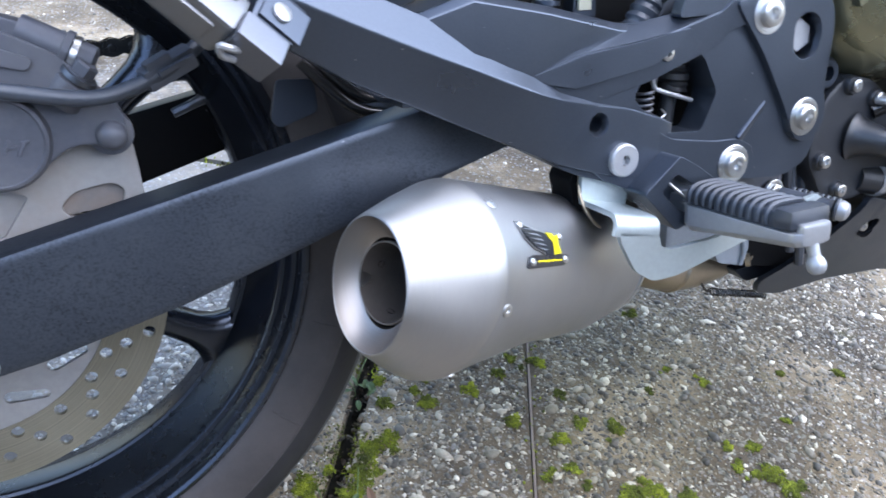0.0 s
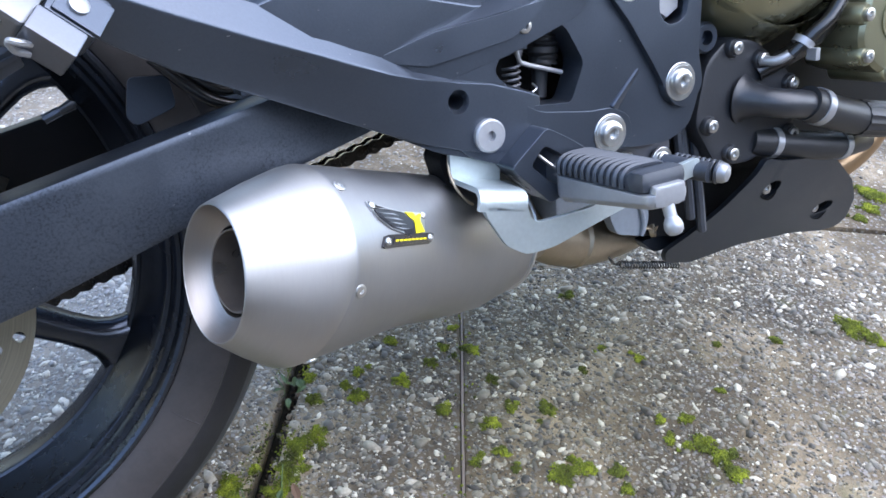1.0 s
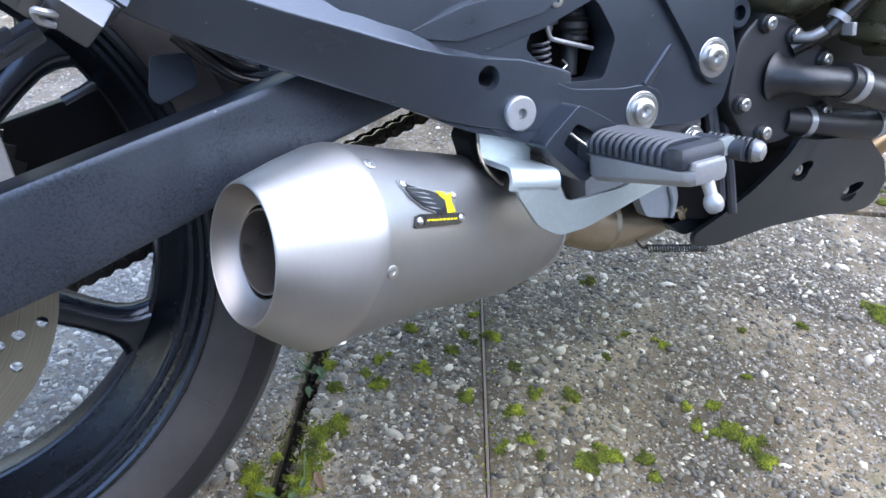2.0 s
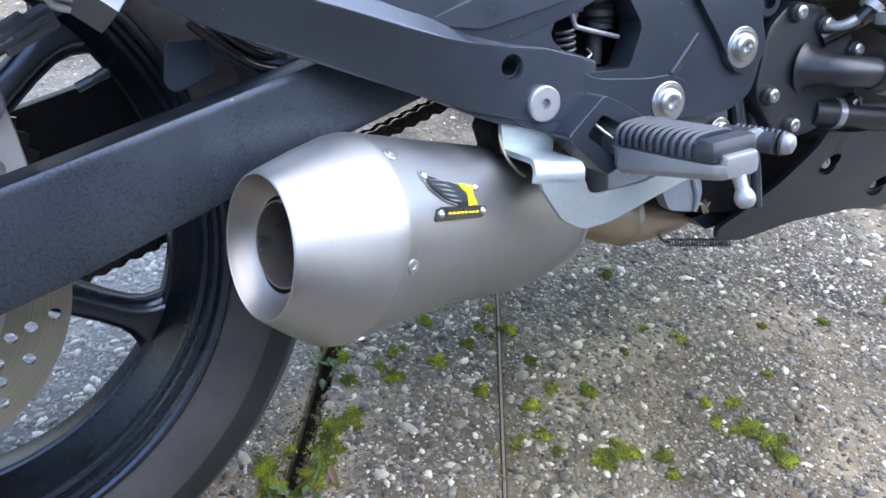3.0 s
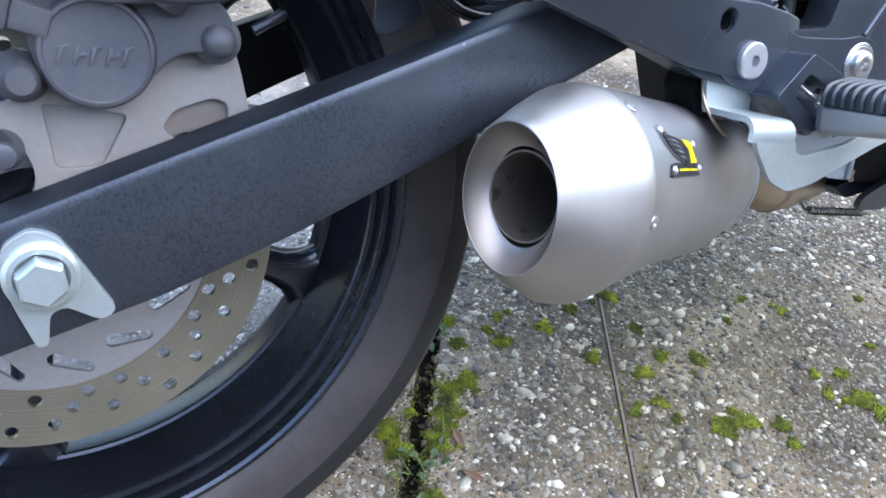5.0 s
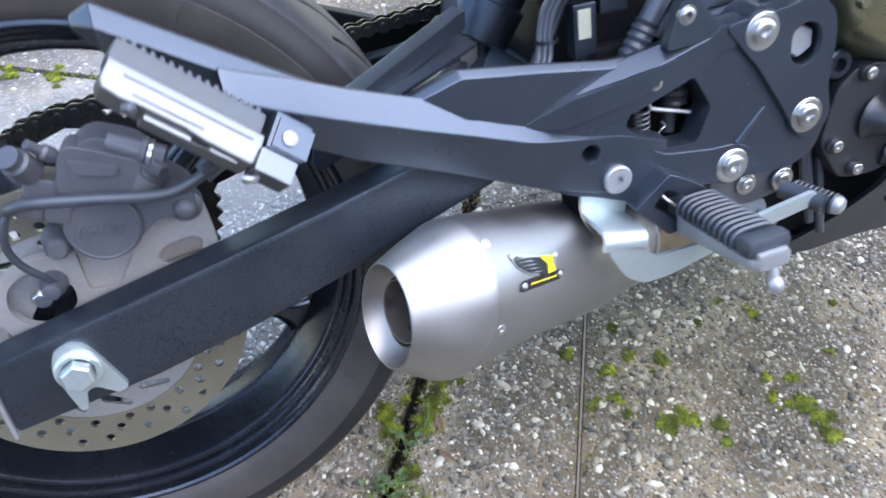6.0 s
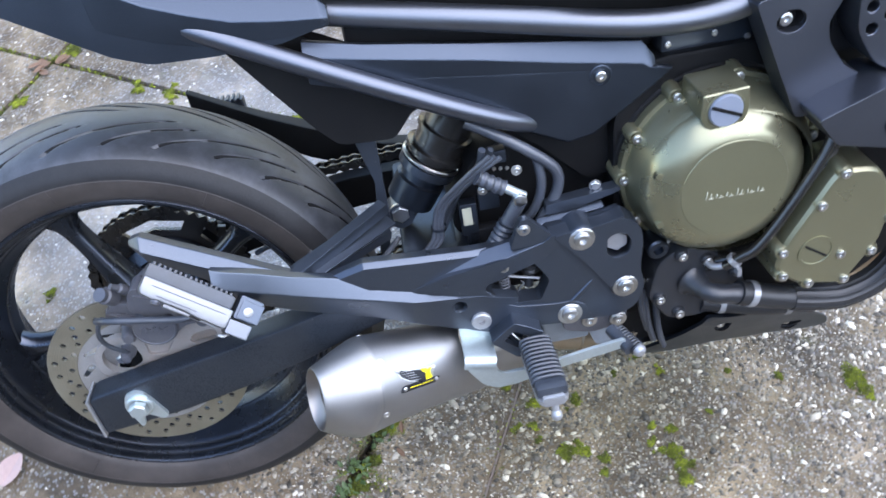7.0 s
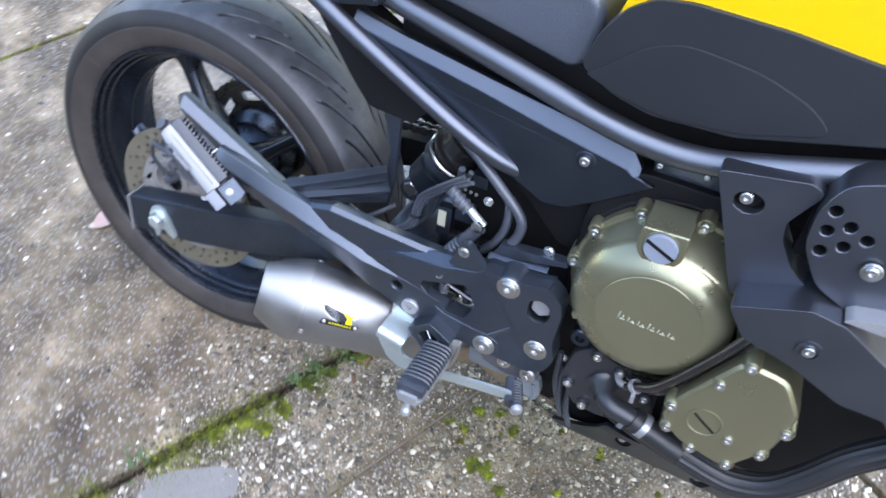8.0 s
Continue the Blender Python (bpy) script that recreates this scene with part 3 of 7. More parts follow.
# added out of view: darkens what the black and steel sides reflect
wall = part("reflection_wall", prism([(-7, -2.6), (7, -2.6), (7, -2.3), (-7, -2.3)], -0.05, 1.5, 0.01, plane="xy"), WALL)
tagged(wall, "plain dark grey wall added out of view to darken reflections", "wall", kind="structure")
GAP = 0.006


def strip_edge(a):
    return -0.459 + 0.059 * a


for a0, a1 in ((-1.77, -0.57), (-0.57, 0.63), (0.63, 1.83)):
    middle = ((0.91, -1.62),) if a0 > 0.6 else ((0.91, -0.257), (-0.257, None), (None, -1.62))
    for left, right in ((2.07, 0.91), *middle, (-1.62, -2.79)):
        l0, l1 = (left, left) if left is not None else (strip_edge(a0), strip_edge(a1))
        r0, r1 = (right, right) if right is not None else (strip_edge(a0), strip_edge(a1))
        gap_l = GAP * (1.7 if left == -0.257 else 0.3 if left is None else 1)
        gap_r = GAP * (1.7 if right == -0.257 else 0.3 if right is None else 1)
        q = [slab_point(a0 + GAP, l0 - gap_l), slab_point(a1 - GAP, l1 - gap_l), slab_point(a1 - GAP, r1 + gap_r), slab_point(a0 + GAP, r0 + gap_r)]
        part("slab", prism(q, -0.034, 0.0, 0.003, plane="xy"), CEMENT, far_paving)
strip_line = [(slab_point(a, strip_edge(a) - 0.0015)) for a in (-1.7, 0.62)] + [(slab_point(a, strip_edge(a) + 0.0015)) for a in (0.62, -1.7)]
part("joint_strip", prism(strip_line, -0.03, 0.001, 0.0005, plane="xy"), STRIP, far_paving, "thin brown strip standing in a joint")


patch = [(0.055, -0.450), (0.085, -0.415), (0.116, -0.398), (0.150, -0.375), (0.182, -0.366), (0.196, -0.381), (0.205, -0.41), (0.17, -0.47), (0.12, -0.50), (0.06, -0.49)]
PATCH_AT = (0.135, -0.435)
part("cement_patch", prism(rounded(patch, 0.02), -0.004, 0.0012, 0.0006, plane="xy"), SMOOTH_CEMENT, far_paving, "smooth pale cement patch")


def near_joint(x, y):
    a, n = ALONG.x * x + ALONG.y * y, ACROSS.x * x + ACROSS.y * y
    d = np.minimum(np.abs(n + 0.257) - 0.006, np.abs(n - 0.91))
    d = np.minimum(d, np.abs(a - 0.63))
    d = np.minimum(d, np.abs(a + 0.57))
    return np.minimum(d, np.abs(n - (-0.459 + 0.059 * a)))


GOLDEN = (1 + 5**0.5) / 2
ICO = np.array([(s * a, t * b, 0) for s in (-1, 1) for t in (-1, 1) for a, b in ((1, GOLDEN),)] + [(0, s, t * GOLDEN) for s in (-1, 1) for t in (-1, 1)] + [(s * GOLDEN, 0, t) for s in (-1, 1) for t in (-1, 1)], float)
ICO /= np.linalg.norm(ICO[0])


def ico_faces():
    """The twenty triangles of the icosahedron, all turned outwards."""
    out = []
    edge = min(np.linalg.norm(ICO[0] - ICO[k]) for k in range(1, 12)) * 1.01
    for i in range(12):
        for j in range(i + 1, 12):
            for k in range(j + 1, 12):
                p, q, r = ICO[i], ICO[j], ICO[k]
                if max(np.linalg.norm(p - q), np.linalg.norm(q - r), np.linalg.norm(r - p)) < edge:
                    out.append((i, j, k) if np.dot(np.cross(q - p, r - p), p + q + r) > 0 else (i, k, j))
    return np.array(out)


ICO_FACES = ico_faces()


OCTA = np.array([(1, 0, 0), (-1, 0, 0), (0, 1, 0), (0, -1, 0), (0, 0, 1), (0, 0, -1)], float)
OCTA_FACES = np.array([(0, 2, 4), (2, 1, 4), (1, 3, 4), (3, 0, 4), (2, 0, 5), (1, 2, 5), (3, 1, 5), (0, 3, 5)])


def lumps(name, centres, sizes, mat, rng, parent=None, rough=0.18, form=(ICO, ICO_FACES)):
    """Many small uneven stones or tufts in one mesh; sizes: half axes, one row for each."""
    n, (corners, sides) = len(centres), form
    turn = rng.uniform(0, 2 * np.pi, n)
    c, s = np.cos(turn), np.sin(turn)
    v = corners[None] * (1 + rng.uniform(-rough, rough, (n, len(corners), 1))) * sizes[:, None]
    v = np.stack([v[..., 0] * c[:, None] - v[..., 1] * s[:, None], v[..., 0] * s[:, None] + v[..., 1] * c[:, None], v[..., 2]], -1)
    v = v + centres[:, None]
    f = sides[None] + len(corners) * np.arange(n)[:, None, None]
    return raw_mesh(name, v.reshape(-1, 3), f.reshape(-1, 3), mat, parent)


rng = np.random.default_rng(4)
near = rng.uniform((0.0, -0.55), (1.15, 0.35), (30000, 2))
wide = rng.uniform((-1.3, -0.8), (1.7, 1.7), (28000, 2))
spots = np.concatenate([near, wide])
spots = spots[near_joint(spots[:, 0], spots[:, 1]) > 0.009]
spots = spots[np.hypot(spots[:, 0] - PATCH_AT[0], spots[:, 1] - PATCH_AT[1]) > 0.055]
bare = np.zeros(len(spots))
for x, y, r in CRUSTS:
    bare = np.maximum(bare, 0.6 * np.exp(-((spots[:, 0] - x) ** 2 + (spots[:, 1] - y) ** 2) / (2 * r**2)))
spots = spots[rng.random(len(spots)) > bare]
size = 0.0013 + 0.0082 * rng.beta(0.85, 4.3, len(spots))
size = np.where(rng.random(len(spots)) < 0.018, rng.uniform(0.0042, 0.0078, len(spots)), size)
axes3 = np.stack([size * rng.uniform(0.9, 1.6, len(spots)), size * rng.uniform(0.65, 1.0, len(spots)), size * rng.uniform(0.35, 0.7, len(spots))], -1)
gravel = lumps("exposed_pebbles", np.column_stack([spots, axes3[:, 2] * rng.uniform(-0.65, -0.05, len(spots))]), axes3, PEBBLES, rng, rough=0.26)
tagged(gravel, "small grey and white pebbles set in concrete slabs", "gravel", kind="stuff")
grains = rng.uniform((0.05, -0.42), (1.05, 0.30), (36000, 2))
grains = grains[near_joint(grains[:, 0], grains[:, 1]) > 0.006]
size = rng.uniform(0.0007, 0.0021, len(grains))
sand = lumps("exposed_grit", np.column_stack([grains, size * rng.uniform(-0.4, 0.15, len(grains))]), np.stack([size * rng.uniform(0.9, 1.6, len(grains)), size, size * rng.uniform(0.5, 0.9, len(grains))], -1), PEBBLES, rng, rough=0.35, form=(OCTA, OCTA_FACES))
tagged(sand, "fine grey grit between the pebbles of the slabs", "grit", kind="stuff")

# moss cushions and seams: centre x, y and spread
MOSS_SPOTS = [
    (0.533, 0.05, 0.007), (0.537, 0.008, 0.01), (0.535, -0.045, 0.008), (0.53, -0.093, 0.009), (0.566, -0.108, 0.012), (0.5, -0.101, 0.010), (0.49, -0.14, 0.008),
    (0.491, -0.166, 0.006), (0.532, -0.191, 0.016), (0.553, -0.192, 0.013), (0.585, -0.213, 0.011), (0.579, -0.235, 0.009), (0.7, -0.188, 0.009), (0.671, -0.178, 0.007),
    (0.66, -0.204, 0.008), (0.692, -0.221, 0.015), (0.695, -0.244, 0.016), (0.694, -0.267, 0.015), (0.766, -0.171, 0.006), (0.713, -0.088, 0.008), (0.639, -0.075, 0.006),
    (0.683, -0.055, 0.006), (0.892, -0.135, 0.008), (0.817, -0.108, 0.007), (0.463, -0.063, 0.012), (0.458, -0.142, 0.008), (0.508, 0.024, 0.008),
]
MOSS_SEAMS = [
    (0.347, 0.043, 0.008), (0.387, -0.008, 0.013), (0.439, -0.006, 0.012), (0.4, 0.029, 0.008), (0.378, 0.012, 0.008), (0.482, 0.007, 0.010), (0.327, -0.041, 0.013),
    (0.312, -0.045, 0.014), (0.297, -0.056, 0.013), (0.286, -0.072, 0.013), (0.278, -0.085, 0.014), (0.229, -0.064, 0.016), (0.257, -0.058, 0.006), (0.228, -0.091, 0.014),
    (0.264, -0.101, 0.015), (0.205, -0.185, 0.017), (0.232, -0.150, 0.014), (0.188, -0.241, 0.020), (0.185, -0.288, 0.016), (0.150, -0.290, 0.015), (0.112, -0.334, 0.016),
]
MOSS_FAR = [
    (1.003, -0.152, 0.020), (1.01, -0.18, 0.016), (1.32, 0.075, 0.022), (1.33, 0.05, 0.024), (1.28, 0.03, 0.018), (1.24, 0.02, 0.014), (0.703, 0.044, 0.008), (0.34, 0.01, 0.010),
    (-0.22, 0.847, 0.02), (-0.146, 0.817, 0.02), (0.144, 0.649, 0.022), (-0.347, 0.3, 0.014), (-0.497, 0.881, 0.02), (-0.397, 1.04, 0.025), (0.455, 0.06, 0.010),
]
pts, rad = [], []
for x, y, r in MOSS_SPOTS + MOSS_SEAMS + MOSS_FAR:
    for lobe in range(4):
        q = r * (0.78 if lobe == 0 else rng.uniform(0.25, 0.55))
        cx, cy = (x, y) + rng.normal(0, 0.0 if lobe == 0 else 0.62, 2) * r
        k = int(2.4 * (q / 0.0009) ** 2) + 30
        far, turn = np.sqrt(rng.random(k)) * rng.uniform(0.75, 1.12, k), rng.uniform(0, 2 * np.pi, k)
        ragged = 1 + 0.25 * np.sin(3 * turn + lobe + 40 * x) + 0.15 * np.sin(7 * turn + 60 * y)
        p = np.column_stack([np.cos(turn), np.sin(turn)]) * (far * ragged * q)[:, None]
        hump = np.sqrt(np.clip(1.15 - far**2, 0, None)) * (0.0012 + 0.20 * q)
        pts.append(np.column_stack([p + (cx, cy), hump]))
        rad.append(rng.uniform(0.0005, 0.0012, k))
for a in rng.uniform(-0.75, 0.55, 5000):
    side = rng.choice((-1, 1)) * (0.007 + 0.016 * rng.random() ** 1.8)
    gate = math.sin(a * 23) + math.sin(a * 57 + 1) > -0.1
    if gate:
        pts.append(np.array([[*slab_point(a, -0.257 + side), 0.0006]]) + rng.normal(0, 0.002, (1, 3)) * (1, 1, 0))
        rad.append(rng.uniform(0.0005, 0.0013, 1))
for a in rng.uniform(-0.80, -0.02, 9500):
    if math.sin(a * 19) + math.sin(a * 43 + 2) > -0.7:
        pts.append(np.array([[*slab_point(a, -0.257 + rng.normal(-0.012, 0.023)), 0.0005]]))
        rad.append(rng.uniform(0.0006, 0.0018, 1))
for a in rng.uniform(-0.5, 0.6, 260):
    pts.append(np.array([[*slab_point(a, strip_edge(a) + rng.normal(0, 0.008)), 0.0004]]))
    rad.append(rng.uniform(0.001, 0.002, 1))
for n in rng.uniform(-0.25, 1.6, 500):
    pts.append(np.array([[*slab_point(0.63 + rng.normal(0, 0.008), n), -0.002]]))
    rad.append(rng.uniform(0.002, 0.004, 1))
for a in rng.uniform(-0.57, 1.2, 500):
    pts.append(np.array([[*slab_point(a, 0.91 + rng.normal(0, 0.008)), -0.002]]))
    rad.append(rng.uniform(0.002, 0.004, 1))
pts, rad = np.concatenate(pts), np.concatenate(rad)
moss = lumps("moss", pts, np.stack([rad, rad, rad * 1.3], -1), MOSS, rng, rough=0.4, form=(OCTA, OCTA_FACES))
tagged(moss, "yellow-green moss cushions along the slab joints", "moss", kind="stuff")


# litter in the wide joint: crumbs of soil, chips and grit, uneven along its edges
n = 1500
along = rng.uniform(-0.9, 0.62, n)
off = np.where(rng.random(n) < 0.45, rng.choice((-1, 1), n) * rng.normal(0.0105, 0.0018, n), rng.normal(0, 0.0045, n))
deep = np.where(np.abs(off) > 0.006, rng.uniform(-0.006, 0.0005, n), rng.uniform(-0.030, -0.014, n))
size = rng.uniform(0.001, 0.0036, n)
place = np.array([slab_point(a, -0.257 + o) for a, o in zip(along, off)])
litter = lumps("joint_litter", np.column_stack([place, deep]), np.stack([size * rng.uniform(0.8, 1.8, n), size * 0.8, size * rng.uniform(0.4, 0.8, n)], -1), LITTER, rng, rough=0.35)
tagged(litter, "brown crumbs of soil and grit in a slab joint", "soil litter", kind="stuff")


def leaf_blade(length, width, bend=0.2):
    """A small leaf, with a folded midrib and a bent blade."""
    bm = bmesh.new()
    rows = []
    for k in range(6):
        t = k / 5
        w = width * math.sin(math.pi * (0.06 + 0.9 * t)) ** 0.8 / 2
        z = bend * length * t * t
        rows.append([bm.verts.new((length * t, -w, z + w * 0.35)), bm.verts.new((length * t, 0, z)), bm.verts.new((length * t, w, z + w * 0.35))])
    for a, b in zip(rows, rows[1:]):
        for k in range(2):
            bm.faces.new((a[k], a[k + 1], b[k + 1], b[k]))
    made = bmesh.ops.extrude_face_region(bm, geom=list(bm.faces))
    bmesh.ops.translate(bm, verts=[g for g in made["geom"] if isinstance(g, bmesh.types.BMVert)], vec=(0, 0, 0.0004))
    return bm


def weed(x, y, leaves, spread, label):
    root = new("weed")
    root.location = (x, y, -0.004)
    tagged(root, label, "weed", group="weeds in the slab joint")
    for k in range(leaves):
        turn, lift = rng.uniform(0, 360), rng.uniform(-60, -5)
        leaf = part("leaf", moved(leaf_blade(rng.uniform(0.007, 0.015), rng.uniform(0.004, 0.008), -0.3), pose(rng.normal(0, spread), rng.normal(0, spread), rng.uniform(0.002, 0.014), 0, lift, turn)), LEAF, root)
    for k in range(leaves // 3):
        p = Vector((rng.normal(0, spread), rng.normal(0, spread), 0))
        part("stem", tube([p, p + Vector((rng.normal(0, 0.006), rng.normal(0, 0.006), 0.012)), p + Vector((rng.normal(0, 0.02), rng.normal(0, 0.02), 0.02))], 0.0006, 5, 3), LEAF, root)


weed(0.205, -0.158, 22, 0.013, "small green weed growing from the slab joint")
weed(0.182, -0.19, 14, 0.010, "small green weed growing from the slab joint")
weed(0.243, -0.112, 10, 0.010, "low green weed in the mossy slab joint")
weed(0.325, 0.03, 8, 0.008, "low green weed in the mossy slab joint")
weed(0.02, -0.43, 14, 0.012, "low grey-green weed in the mossy slab joint")


def fallen_leaf(x, y, turn, length, width, mat, label):
    ob = part("fallen_leaf", leaf_blade(length, width, 0.12), mat)
    ob.matrix_world = pose(x, y, 0.004, 0, 0, turn)
    tagged(ob, label, "leaf", group="fallen leaves")


fallen_leaf(-0.372, -0.075, 60, 0.055, 0.042, PINK_LEAF, "faded pink fallen leaf on the paving")
for k in range(7):
    fallen_leaf(-0.45 + rng.normal(0, 0.02), 1.0 + rng.normal(0, 0.02), rng.uniform(0, 360), 0.035, 0.018, DEAD_LEAF, "dry brown fallen leaf in a slab joint")
for k in range(2):
    fallen_leaf(0.262 + rng.normal(0, 0.014), -0.125 + rng.normal(0, 0.014), rng.uniform(0, 360), 0.02, 0.008, DEAD_LEAF, "dry brown fallen leaf on the mossy joint")


# ---- the motorcycle, built about its rear axle: x ahead, y to its left, z up along its leaning middle plane ----
LEAN, AXLE_HEIGHT = 17.3, 0.286
BIKE = pose(0, 0, AXLE_HEIGHT, -LEAN)
bike = new("motorcycle")
bike.matrix_world = BIKE
tagged(bike, "black and yellow naked motorcycle leaning on its side stand", "motorcycle")


def tyre_mesh(parent):
    """A radial tyre with swept grooves pressed into its tread, a little flattened where it meets the ground."""
    half = [(0.0605, 0.2265), (0.0655, 0.2285), (0.0720, 0.237), (0.0775, 0.252), (0.0790, 0.264), (0.0760, 0.275), (0.0680, 0.286), (0.0540, 0.295), (0.0360, 0.3012), (0.0180, 0.3045), (0.0, 0.3055)]
    line = [Vector((-y, r)) for y, r in half] + [Vector((y, r)) for y, r in half[-2::-1]]
    line = [Vector((p.x, p.y)) for p in spline([(p.x, p.y, 0) for p in line], 11)]
    prof = np.array([p[:] for p in line])
    arc = np.r_[0, np.cumsum(np.linalg.norm(np.diff(prof, axis=0), axis=1))]
    lateral = arc - arc[-1] / 2
    pitches, per = 15, 56
    count = pitches * per
    pitch = 2 * np.pi * 0.30 / pitches
    # every groove follows one swept line: distance round the tyre for each distance from its middle
    sweep = np.array([q[:2] for q in spline([(-0.002, 0.185, 0), (0.003, 0.170, 0), (0.012, 0.132, 0), (0.026, 0.082, 0), (0.036, 0.050, 0), (0.047, 0.023, 0), (0.057, 0.006, 0), (0.063, -0.001, 0), (0.075, -0.006, 0), (0.20, -0.008, 0)], 20)])
    wide = np.abs(lateral)
    lead = np.interp(wide, sweep[:, 0], sweep[:, 1])
    slope = np.sqrt(1 + np.interp(wide, sweep[:, 0], np.gradient(sweep[:, 1], sweep[:, 0] + 1e-9 * np.arange(len(sweep)))) ** 2)
    th = (np.arange(count) * 2 * np.pi / count)[:, None] - lead[None] / 0.30
    phase = (np.arange(per) * pitch / per)[:, None]
    cell = np.zeros((per, len(prof)))
    for side, shift in ((-1, 0.0), (1, 0.5)):
        for off, inner, outer in ((0.0, 0.010, 0.0600), (0.5, 0.020, 0.0560)):
            away = np.abs((phase - (off + shift) * pitch + pitch / 2) % pitch - pitch / 2)
            half = 0.0021 * slope[None]
            groove = np.clip((half - away) / (0.5 * half), 0, 1)
            ends = np.clip((wide - inner) / 0.0015, 0, 1) * np.clip((outer - wide) / 0.0012, 0, 1) * (np.sign(lateral) == side)
            cell = np.maximum(cell, groove * ends[None] * 0.0042)
    depth = np.tile(cell, (pitches, 1))
    r = prof[None, :, 1] - depth
    grid = np.stack([r * np.cos(th), np.broadcast_to(prof[None, :, 0], r.shape), r * np.sin(th)], -1)
    lean = radians(LEAN)
    height = -np.sin(lean) * grid[..., 1] + np.cos(lean) * grid[..., 2] + AXLE_HEIGHT
    lift = np.clip(0.0015 - height, 0, None)
    grid[..., 1] -= np.sin(lean) * lift
    grid[..., 2] += np.cos(lean) * lift
    m = len(prof)
    i, j = np.meshgrid(np.arange(count), np.arange(m - 1), indexing="ij")
    k = (i + 1) % count
    faces = np.stack([i * m + j, k * m + j, k * m + j + 1, i * m + j + 1], -1).reshape(-1, 4)
    ob = raw_mesh("tyre", grid.reshape(-1, 3), faces, TYRE, parent)
    ob.data.materials.append(SIDEWALL)
    ob.data.materials.append(GROOVE)
    ob.data.materials.append(SHOULDER)
    zones = np.where(prof[:-1, 1] < 0.2625, 1, np.where(prof[:-1, 1] < 0.2835, 3, 0)).astype(np.int32)
    kinds = zones[j]
    after = np.roll(depth, -1, axis=0)
    kinds[(depth[:, :-1] + depth[:, 1:] + after[:, :-1] + after[:, 1:]) / 4 > 0.0018] = 2
    ob.data.polygons.foreach_set("material_index", kinds.ravel())
    # raised lines left by the mould: one round each sidewall's edge, short ones across it
    ring = lathe((0, -0.0788, 0), (0, 1, 0), [(-0.0006, 0.2612), (-0.0009, 0.2618), (-0.0006, 0.2624), (0.0010, 0.2624), (0.0010, 0.2612)], 144, closed=True)
    part("mould_line", ring, SIDEWALL, ob)
    for a in (12, 58, 97, 139, 184, 231, 276, 301, 322, 341):
        c, s = math.cos(radians(a)), math.sin(radians(a))
        line = [(r * c, y, r * s) for r, y in ((0.2370, -0.0722), (0.2450, -0.0757), (0.2520, -0.0778), (0.2615, -0.0792))]
        part("mould_line", tube(line, 0.0005, 6), SIDEWALL, ob)
    return tagged(ob, "worn black tyre with swept grooves and a dusty brown sidewall")


